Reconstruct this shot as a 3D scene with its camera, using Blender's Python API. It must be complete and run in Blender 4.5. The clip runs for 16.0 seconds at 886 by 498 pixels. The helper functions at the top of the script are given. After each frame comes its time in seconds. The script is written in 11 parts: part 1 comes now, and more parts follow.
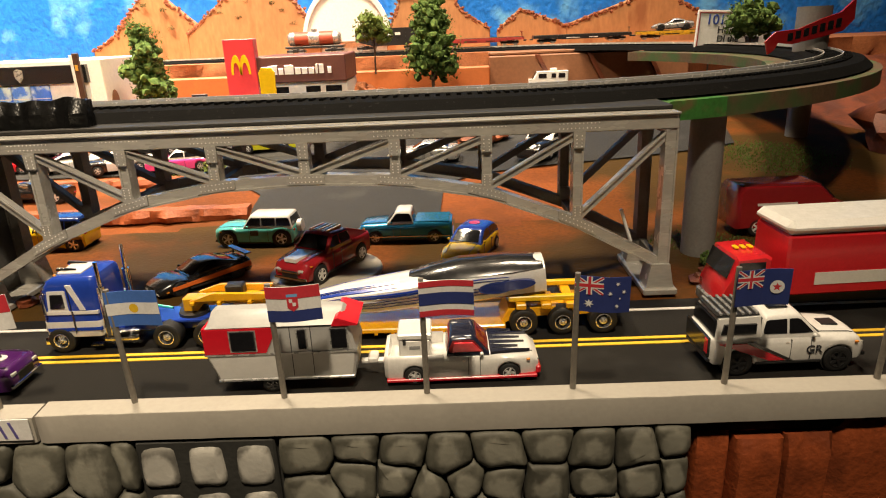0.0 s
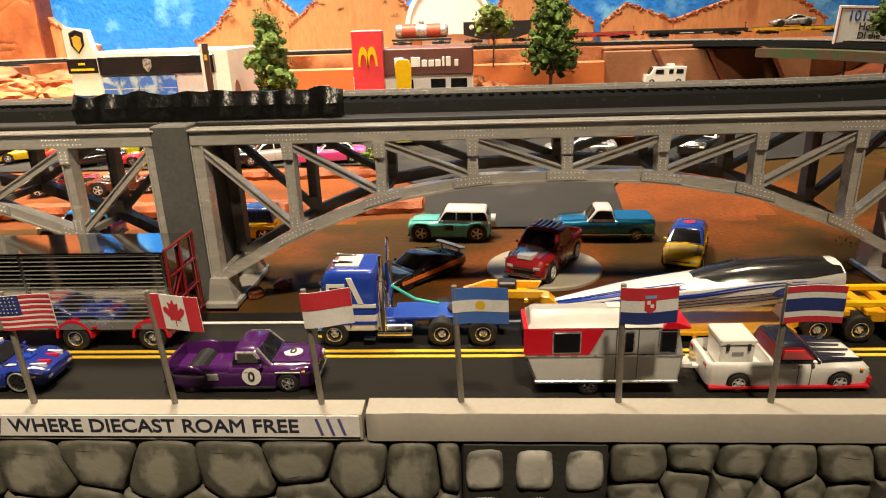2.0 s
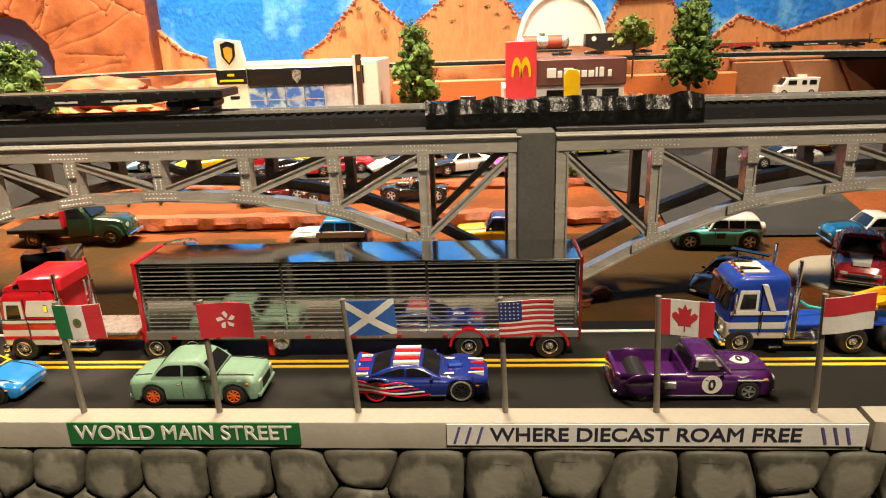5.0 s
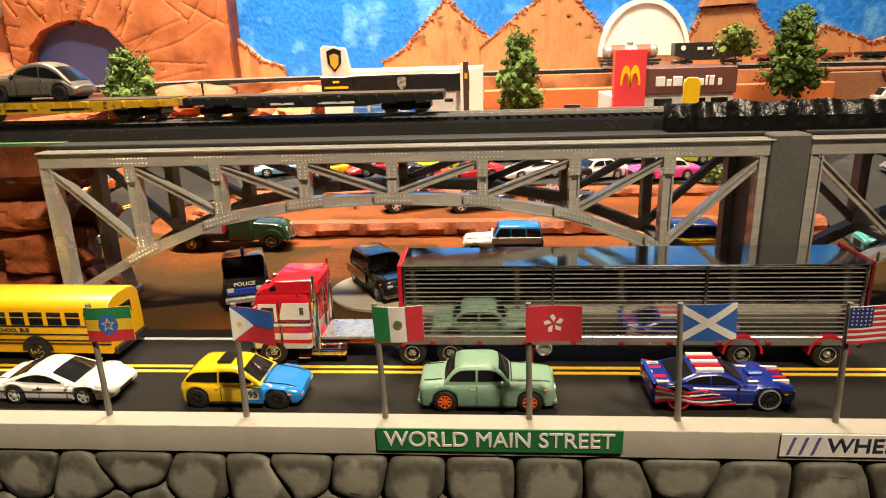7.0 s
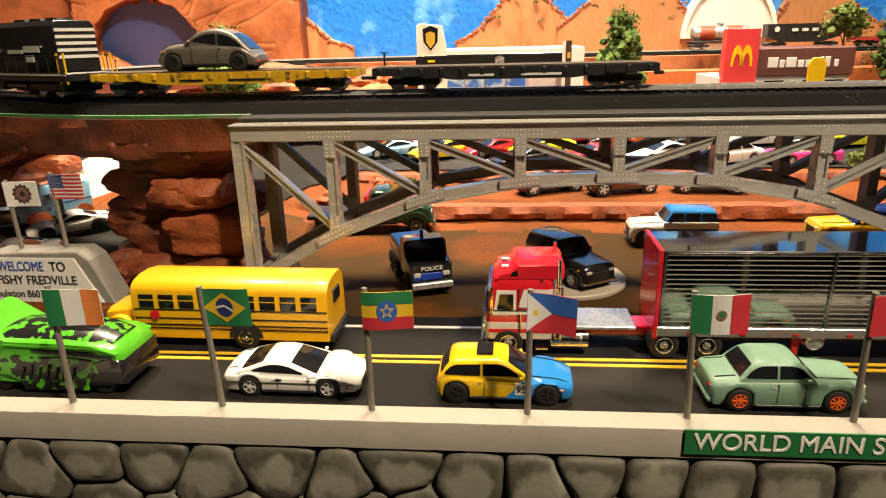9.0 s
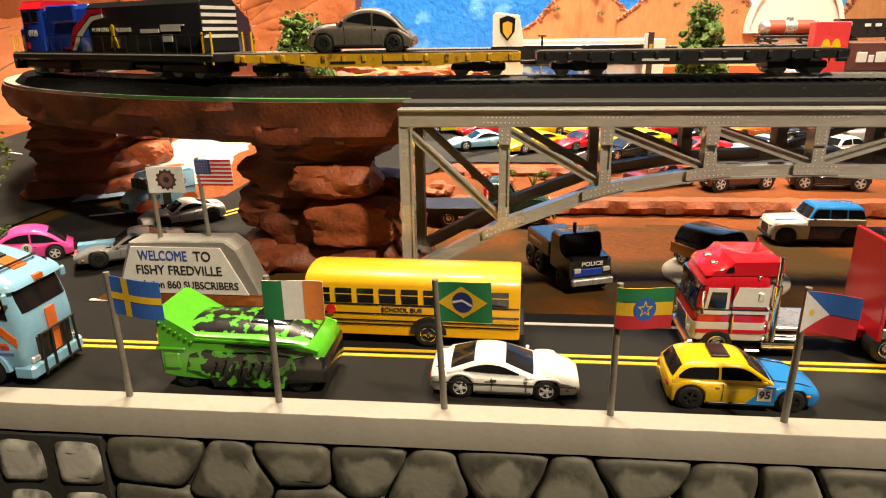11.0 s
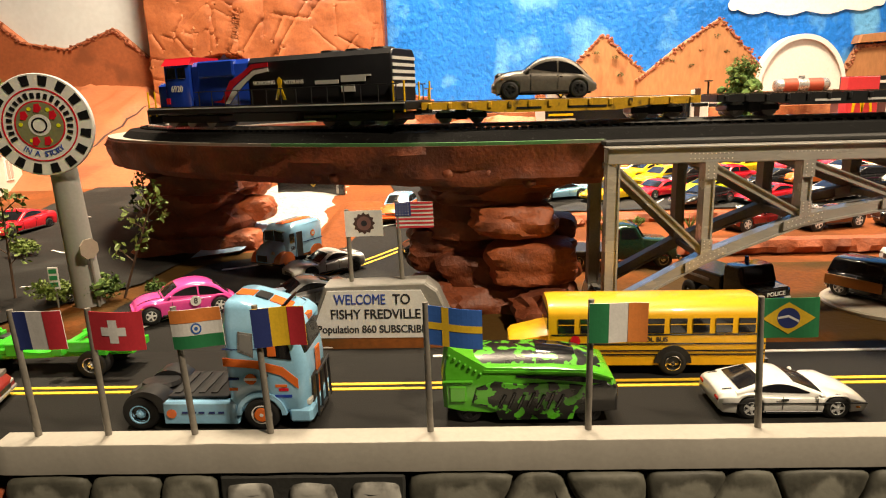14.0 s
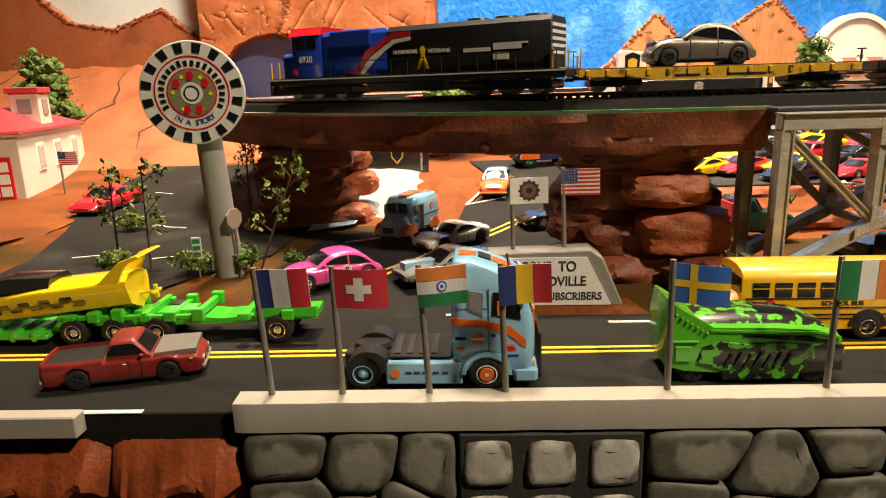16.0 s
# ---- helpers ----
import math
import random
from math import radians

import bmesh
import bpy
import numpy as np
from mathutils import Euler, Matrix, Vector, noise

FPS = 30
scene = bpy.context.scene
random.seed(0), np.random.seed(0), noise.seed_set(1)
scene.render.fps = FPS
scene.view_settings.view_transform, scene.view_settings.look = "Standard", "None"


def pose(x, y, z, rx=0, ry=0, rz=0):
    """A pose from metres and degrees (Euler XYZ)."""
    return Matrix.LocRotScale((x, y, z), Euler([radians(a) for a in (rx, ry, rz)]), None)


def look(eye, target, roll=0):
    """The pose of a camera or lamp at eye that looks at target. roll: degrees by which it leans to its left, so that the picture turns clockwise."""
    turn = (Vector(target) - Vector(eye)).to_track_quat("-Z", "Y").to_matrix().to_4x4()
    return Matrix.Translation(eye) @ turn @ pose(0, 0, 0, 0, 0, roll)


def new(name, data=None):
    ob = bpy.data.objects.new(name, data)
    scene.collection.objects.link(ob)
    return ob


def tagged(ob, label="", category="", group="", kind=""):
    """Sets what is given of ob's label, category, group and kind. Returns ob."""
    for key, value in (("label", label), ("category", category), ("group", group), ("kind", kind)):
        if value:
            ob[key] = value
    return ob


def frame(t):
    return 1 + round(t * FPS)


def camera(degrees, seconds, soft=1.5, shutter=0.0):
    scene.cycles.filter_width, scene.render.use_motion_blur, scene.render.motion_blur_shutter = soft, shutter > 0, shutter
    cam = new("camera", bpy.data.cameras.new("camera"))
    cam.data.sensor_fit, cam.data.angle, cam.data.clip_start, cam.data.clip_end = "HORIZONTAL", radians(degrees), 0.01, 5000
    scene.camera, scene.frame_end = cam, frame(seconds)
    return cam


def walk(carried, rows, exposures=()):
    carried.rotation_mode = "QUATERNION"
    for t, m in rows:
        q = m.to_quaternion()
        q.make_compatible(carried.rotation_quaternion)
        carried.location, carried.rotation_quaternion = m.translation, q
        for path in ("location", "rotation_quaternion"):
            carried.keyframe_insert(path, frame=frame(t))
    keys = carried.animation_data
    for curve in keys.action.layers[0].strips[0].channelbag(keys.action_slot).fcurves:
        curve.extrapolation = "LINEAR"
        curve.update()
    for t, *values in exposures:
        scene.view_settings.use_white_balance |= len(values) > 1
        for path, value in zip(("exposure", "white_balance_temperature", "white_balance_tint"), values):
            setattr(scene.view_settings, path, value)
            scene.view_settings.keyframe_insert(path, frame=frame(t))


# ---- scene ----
cam = camera(68.5, 16.0, soft=1.1)
METRES, EYE, TILT, LEAN, TURN = 1.0, 0.173, 0.0, 0.0, 1.2
ROWS = [
    (0.0, 0.0, 0.0, 0.0, -0.81, -18.99, 2.36),
    (0.5, -0.033, 0.0067, 0.0014, -0.7, -18.99, 3.69),
    (1.0, -0.0722, 0.0077, 0.0053, 0.81, -18.57, 2.17),
    (1.5, -0.1066, 0.0067, 0.0027, 1.79, -19.31, 1.86),
    (2.0, -0.1437, 0.0107, 0.0028, 1.76, -19.33, 1.81),
    (2.5, -0.1706, 0.0087, -0.0035, 2.83, -19.62, 1.7),
    (3.0, -0.1957, 0.0006, 0.0003, 3.52, -18.19, 1.66),
    (3.5, -0.2342, -0.0003, -0.0041, 3.37, -17.91, 1.2),
    (4.0, -0.2825, 0.0052, -0.0002, 2.44, -17.83, 1.64),
    (4.5, -0.3242, 0.0089, 0.0014, 1.71, -18.09, 2.04),
    (5.0, -0.3678, 0.0086, 0.0038, 1.77, -18.12, 1.88),
    (7.5, -0.5431, 0.011, -0.0005, 2.77, -16.97, 1.77),
    (8.0, -0.576, 0.0146, -0.0031, 2.92, -17.34, 1.85),
    (8.5, -0.6112, 0.0242, -0.006, 3.24, -17.83, 1.61),
    (11.0, -0.7401, 0.0456, -0.0143, 4.08, -18.41, 0.72),
    (11.5, -0.7772, 0.0473, -0.0185, 3.29, -17.7, 0.72),
    (12.0, -0.8006, 0.0455, -0.0169, 2.7, -15.17, 0.71),
    (12.5, -0.8187, 0.0421, -0.0208, 2.18, -14.4, 0.78),
    (13.0, -0.8364, 0.0395, -0.0241, 1.03, -13.79, 1.22),
    (13.5, -0.8598, 0.0352, -0.0261, 0.41, -13.09, 1.42),
    (14.0, -0.8861, 0.0305, -0.026, 0.26, -12.77, 1.53),
    (14.5, -0.9092, 0.0295, -0.0276, 0.03, -12.95, 1.59),
    (15.0, -0.932, 0.0298, -0.0308, -0.03, -13.21, 1.57),
    (15.5, -0.9544, 0.027, -0.0301, -0.09, -12.81, 1.65),
    (16.0, -0.9874, 0.0277, -0.0352, 0.34, -13.91, 1.56),
]
walk(cam, [(t, pose(0, 0, EYE, TILT, LEAN, TURN) @ pose(METRES * x, METRES * y, METRES * z, 90 + pitch, roll, yaw)) for t, x, y, z, yaw, pitch, roll in ROWS],
     [(0.0, 0.06), (3.0, -0.04), (5.0, -0.05), (8.0, -0.16), (12.5, -0.20), (16.0, -0.26)])

# world and lamps: a dim room, unseen warm lamps under the ceiling
world = bpy.data.worlds.new("room_air")
world.use_nodes = True
world.node_tree.nodes["Background"].inputs[0].default_value = (1.0, 0.86, 0.7, 1)
world.node_tree.nodes["Background"].inputs[1].default_value = 0.002
scene.world = world
scene.view_settings.exposure = 0.0


def lamp(name, at, target, size, power, colour, spread=180.0):
    d = bpy.data.lights.new(name, "AREA")
    d.shape, d.size, d.energy, d.color = "DISK", size, power, colour
    d.spread = math.radians(spread)
    ob = new(name, d)
    ob.matrix_world = look(at, target)
    return tagged(ob, kind="structure")


WARM = (1.0, 0.81, 0.57)
lamp("ceiling_lamp", (0.02, -0.40, 1.46), (-0.80, 0.40, 0.0), 0.12, 13.0, WARM, 96.0)
# three lamps added to brighten the backdrop, the shops and the west end
for x, y, tx, power, spread in ((-1.08, 0.93, -1.27, 30.5, 86.0), (-0.52, 0.84, -0.54, 21.0, 88.0), (0.22, 0.82, 0.22, 7.5, 80.0)):
    lamp("ceiling_lamp", (x, y, 1.54), (tx, 1.12, 0.0), 0.30, power, WARM, spread)


# ---- materials ----
MATS = {}


def mat(name, col, rough=0.5, metal=0.0, var=0.18, scale=120.0, bump=0.15, bscale=500.0, coat=0.0, wear=None, wear_at=0.62, wear_scale=60.0, island=0.0, trans=0.0, streak=None, depth=0.0006):
    """A surface with grain at two scales, patches of wear and a fine relief."""
    if name in MATS:
        return MATS[name]
    m = bpy.data.materials.new(name)
    m.use_nodes = True
    n, lk = m.node_tree.nodes, m.node_tree.links
    b = n["Principled BSDF"]
    b.inputs["Roughness"].default_value = rough
    b.inputs["Metallic"].default_value = metal
    b.inputs["Coat Weight"].default_value = coat
    b.inputs["Coat Roughness"].default_value = 0.08
    b.inputs["Transmission Weight"].default_value = trans
    tc = n.new("ShaderNodeTexCoord")
    mp = n.new("ShaderNodeMapping")
    if streak:
        mp.inputs["Scale"].default_value = streak
    lk.new(tc.outputs["Object"], mp.inputs["Vector"])
    info = n.new("ShaderNodeObjectInfo")
    off = n.new("ShaderNodeVectorMath")
    off.operation = "ADD"
    lk.new(mp.outputs[0], off.inputs[0])
    lk.new(info.outputs["Random"], off.inputs[1])
    n1 = n.new("ShaderNodeTexNoise")
    n1.inputs["Scale"].default_value, n1.inputs["Detail"].default_value = scale, 4
    lk.new(off.outputs[0], n1.inputs["Vector"])
    n2 = n.new("ShaderNodeTexNoise")
    n2.inputs["Scale"].default_value, n2.inputs["Detail"].default_value = bscale, 3
    lk.new(off.outputs[0], n2.inputs["Vector"])
    mixv = n.new("ShaderNodeMath")
    mixv.operation = "ADD"
    lk.new(n1.outputs["Fac"], mixv.inputs[0])
    lk.new(n2.outputs["Fac"], mixv.inputs[1])
    mr = n.new("ShaderNodeMapRange")
    mr.inputs["From Min"].default_value, mr.inputs["From Max"].default_value = 0.6, 1.4
    mr.inputs["To Min"].default_value, mr.inputs["To Max"].default_value = 1 - var, 1 + var
    lk.new(mixv.outputs[0], mr.inputs["Value"])
    sc = n.new("ShaderNodeVectorMath")
    sc.operation = "SCALE"
    sc.inputs[0].default_value = col[:3]
    lk.new(mr.outputs[0], sc.inputs["Scale"])
    out = sc.outputs[0]
    if island:
        ri = n.new("ShaderNodeMapRange")
        ri.inputs["To Min"].default_value, ri.inputs["To Max"].default_value = 1 - island, 1 + island
        lk.new(info.outputs["Random"], ri.inputs["Value"])
        s2 = n.new("ShaderNodeVectorMath")
        s2.operation = "SCALE"
        lk.new(out, s2.inputs[0])
        lk.new(ri.outputs[0], s2.inputs["Scale"])
        out = s2.outputs[0]
    if wear:
        n3 = n.new("ShaderNodeTexNoise")
        n3.inputs["Scale"].default_value, n3.inputs["Detail"].default_value = wear_scale, 6
        lk.new(off.outputs[0], n3.inputs["Vector"])
        r3 = n.new("ShaderNodeMapRange")
        r3.inputs["From Min"].default_value, r3.inputs["From Max"].default_value = wear_at - 0.05, wear_at + 0.08
        lk.new(n3.outputs["Fac"], r3.inputs["Value"])
        mx = n.new("ShaderNodeMix")
        mx.data_type = "RGBA"
        lk.new(r3.outputs[0], mx.inputs["Factor"])
        lk.new(out, mx.inputs["A"])
        mx.inputs["B"].default_value = (*wear[:3], 1)
        out = mx.outputs["Result"]
    lk.new(out, b.inputs["Base Color"])
    rr = n.new("ShaderNodeMapRange")
    rr.inputs["To Min"].default_value, rr.inputs["To Max"].default_value = max(0.02, rough - 0.1), min(1, rough + 0.1)
    lk.new(n1.outputs["Fac"], rr.inputs["Value"])
    lk.new(rr.outputs[0], b.inputs["Roughness"])
    if bump:
        bp = n.new("ShaderNodeBump")
        bp.inputs["Strength"].default_value, bp.inputs["Distance"].default_value = bump, depth
        lk.new(mixv.outputs[0], bp.inputs["Height"])
        lk.new(bp.outputs[0], b.inputs["Normal"])
    MATS[name] = m
    return m


def paint(name, col, rough=0.22):
    """Toy car enamel: glossy, with dust and small uneven spots."""
    return mat("enamel_" + name, col, rough, 0, 0.08, 250, 0.04, 900, coat=0.6)


def plain(name, col, rough=0.5):
    return mat("paint_" + name, col, rough, 0, 0.1, 220, 0.08, 900)


def camo(name, a, b, scale, at):
    """Two paints in sharp uneven patches."""
    m = mat(name, b, 0.3, 0, 0.08, 250, 0.04, 900, coat=0.4, wear=a, wear_at=at, wear_scale=scale)
    for q in m.node_tree.nodes:
        if q.type == "MAP_RANGE" and abs(q.inputs["From Min"].default_value - (at - 0.05)) < 1e-6:
            q.inputs["From Min"].default_value, q.inputs["From Max"].default_value = at - 0.012, at + 0.012
        if q.type == "TEX_NOISE" and abs(q.inputs["Scale"].default_value - scale) < 1e-6:
            q.inputs["Detail"].default_value = 2.0
    return m


AMBER = mat("amber_lamp_lens", (0.62, 0.22, 0.02), 0.2, 0, 0.05, 200, 0)
RUBBER = mat("rubber", (0.012, 0.012, 0.012), 0.6, 0, 0.2, 300, 0.2, 900)
GLASS = mat("dark_glass", (0.010, 0.010, 0.012), 0.10, 0, 0.1, 100, 0.0)
RIM = mat("rim_silver", (0.80, 0.80, 0.79), 0.28, 0.45, 0.08, 300, 0.03)
CHROME = mat("chrome", (0.75, 0.74, 0.72), 0.12, 1.0, 0.08, 300, 0.03)
GOLD = mat("polished_rim", (0.84, 0.85, 0.86), 0.22, 0.88, 0.06, 300, 0.03)
BLACK = mat("black_plastic", (0.015, 0.015, 0.016), 0.4, 0, 0.2, 300, 0.1, 900)
WHITE = plain("white", (0.78, 0.76, 0.72))
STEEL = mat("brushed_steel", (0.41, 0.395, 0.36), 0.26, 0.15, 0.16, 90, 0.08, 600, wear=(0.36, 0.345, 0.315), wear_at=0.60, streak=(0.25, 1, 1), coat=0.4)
# darker steel copy for the rear truss, the deck's shade put into its colour
STEEL_SHADED = mat("shaded_steel", (0.20, 0.185, 0.16), 0.55, 0.1, 0.2, 90, 0.1, 600)
STEEL_SHADED.node_tree.nodes["Principled BSDF"].inputs["Specular IOR Level"].default_value = 0.2
RIVET = mat("bright_rivet", (0.78, 0.76, 0.72), 0.35, 0.3, 0.1, 300, 0.0)
ASPHALT = mat("asphalt", (0.026, 0.025, 0.0245), 0.7, 0, 0.3, 40, 0.35, 1500, wear=(0.046, 0.044, 0.041), wear_at=0.6, wear_scale=14)
ROAD_BLACK = mat("black_road", (0.0125, 0.0115, 0.0102), 0.75, 0, 0.3, 40, 0.35, 1500, wear=(0.028, 0.027, 0.025), wear_at=0.6, wear_scale=14)
ROAD_BLACK.node_tree.nodes["Principled BSDF"].inputs["Specular IOR Level"].default_value = 0.16
DIRT_ORANGE = mat("orange_dirt", (0.175, 0.048, 0.011), 0.75, 0, 0.38, 14, 0.6, 300, wear=(0.115, 0.034, 0.008), wear_at=0.56, wear_scale=11)
# brown of the front ground, darkened further for the shade under the bridge
DIRT = mat("red_dirt", (0.135, 0.041, 0.0068), 0.7, 0, 0.4, 14, 0.7, 300, wear=(0.055, 0.029, 0.006), wear_at=0.44, wear_scale=9)
ROCK = mat("red_rock", (0.29, 0.070, 0.019), 0.62, 0, 0.35, 45, 0.6, 350, wear=(0.14, 0.035, 0.012), wear_at=0.58, wear_scale=38, depth=0.0012)
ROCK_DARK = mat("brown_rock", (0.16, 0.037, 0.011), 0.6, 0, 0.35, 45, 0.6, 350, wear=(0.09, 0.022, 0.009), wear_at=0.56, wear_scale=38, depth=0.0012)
ROCK_ORANGE = mat("orange_rock", (0.40, 0.14, 0.05), 0.68, 0, 0.28, 35, 0.6, 300, wear=(0.24, 0.07, 0.025), wear_at=0.6, wear_scale=22, depth=0.0012)
GREEN_EDGE = mat("green_scatter", (0.035, 0.080, 0.026), 0.9, 0, 0.4, 90, 0.8, 500, wear=(0.13, 0.09, 0.055), wear_at=0.48)
FOAM_RED = mat("red_foam_rock", (0.30, 0.066, 0.019), 0.5, 0, 0.3, 60, 0.5, 420, wear=(0.19, 0.042, 0.013), wear_at=0.57, wear_scale=40, depth=0.001)
EMBLEM = mat("emblem_gold", (0.62, 0.40, 0.05), 0.4, 0.2, 0.1, 300, 0.03)
SKY = mat("sky_paint", (0.020, 0.185, 0.70), 0.30, 0, 0.30, 9, 1.0, 110, wear=(0.13, 0.40, 0.78), wear_at=0.57, wear_scale=13, streak=(1, 1, 0.8), depth=0.003)
SKY_PALE = mat("pale_sky_paint", (0.55, 0.60, 0.62), 0.5, 0, 0.08, 12, 0.3, 90)


def stone_paint(name, dark, brushed, reach, rough=0.6):
    """Grey foam stone: dark wash with a paler dry-brushed middle, its outline broken by the brush."""
    m = mat(name, dark, rough, 0, 0.30, 70, 0.22, 260, depth=0.0010, island=0.22)
    n, lk = m.node_tree.nodes, m.node_tree.links
    b = n["Principled BSDF"]
    tc = n.new("ShaderNodeTexCoord")
    sub = n.new("ShaderNodeVectorMath")
    sub.operation = "SUBTRACT"
    sub.inputs[1].default_value = (0.5, 0.5, 0.5)
    lk.new(tc.outputs["Generated"], sub.inputs[0])
    flat = n.new("ShaderNodeVectorMath")
    flat.operation = "MULTIPLY"
    flat.inputs[1].default_value = (1.0, 0.0, 1.0)
    lk.new(sub.outputs[0], flat.inputs[0])
    far = n.new("ShaderNodeVectorMath")
    far.operation = "LENGTH"
    lk.new(flat.outputs[0], far.inputs[0])
    brush = n.new("ShaderNodeTexNoise")
    brush.inputs["Scale"].default_value, brush.inputs["Detail"].default_value = 95.0, 6
    mp = n.new("ShaderNodeMapping")
    mp.inputs["Scale"].default_value = (1, 1, 0.6)
    info = n.new("ShaderNodeObjectInfo")
    lk.new(tc.outputs["Object"], mp.inputs["Vector"])
    lk.new(info.outputs["Location"], mp.inputs["Location"])
    lk.new(mp.outputs[0], brush.inputs["Vector"])
    add = n.new("ShaderNodeMath")
    add.operation = "MULTIPLY_ADD"
    add.inputs[1].default_value = 0.75
    lk.new(brush.outputs["Fac"], add.inputs[0])
    lk.new(far.outputs["Value"], add.inputs[2])
    mr = n.new("ShaderNodeMapRange")
    mr.interpolation_type = "SMOOTHSTEP"
    mr.inputs["From Min"].default_value, mr.inputs["From Max"].default_value = reach + 0.12, reach - 0.08
    lk.new(add.outputs[0], mr.inputs["Value"])
    old = b.inputs["Base Color"].links[0].from_socket
    mx = n.new("ShaderNodeMix")
    mx.data_type = "RGBA"
    lk.new(mr.outputs[0], mx.inputs["Factor"])
    lk.new(old, mx.inputs["A"])
    mx.inputs["B"].default_value = (*brushed, 1)
    lk.new(mx.outputs["Result"], b.inputs["Base Color"])
    return m


STONE = stone_paint("grey_stone", (0.098, 0.095, 0.075), (0.27, 0.262, 0.215), 0.66)
STONE_PALE = stone_paint("pale_stone", (0.13, 0.125, 0.11), (0.50, 0.485, 0.44), 0.78)
MORTAR = mat("dark_mortar", (0.03, 0.03, 0.027), 0.75, 0, 0.3, 60, 0.4, 400)
KERB = mat("kerb_paint", (0.365, 0.340, 0.296), 0.6, 0, 0.08, 30, 0.10, 420, wear=(0.36, 0.335, 0.295), wear_at=0.63, wear_scale=18)
POLE = mat("grey_pole", (0.22, 0.20, 0.17), 0.5, 0.2, 0.2, 200, 0.2, 700)
BALLAST = mat("black_roadbed", (0.0035, 0.0034, 0.0033), 0.8, 0, 0.3, 150, 0.35, 900, wear=(0.030, 0.029, 0.028), wear_at=0.68, wear_scale=300)
for _m, _s in ((BALLAST, 0.06), (DIRT, 0.12), (DIRT_ORANGE, 0.15), (ASPHALT, 0.2)):
    _m.node_tree.nodes["Principled BSDF"].inputs["Specular IOR Level"].default_value = _s
CONCRETE = mat("grey_concrete", (0.17, 0.165, 0.155), 0.7, 0, 0.18, 40, 0.3, 500)
YELLOW_LINE = mat("yellow_line", (0.80, 0.50, 0.03), 0.5, 0, 0.12, 90, 0.1)
WHITE_LINE = mat("white_line", (0.72, 0.70, 0.66), 0.5, 0, 0.1, 90, 0.1)
ROOM = mat("room_plaster", (0.07, 0.062, 0.052), 0.8, 0, 0.06, 3, 0.1, 50)
LEAF = mat("leaf", (0.055, 0.105, 0.016), 0.95, 0, 0.5, 200, 0.5, 700, wear=(0.11, 0.16, 0.03), wear_at=0.54, wear_scale=150)
LEAF_LIGHT = mat("olive_leaf", (0.12, 0.17, 0.025), 0.65, 0, 0.4, 260, 0.3, 700)
BARK = mat("bark", (0.09, 0.05, 0.03), 0.8, 0, 0.35, 150, 0.6, 600)


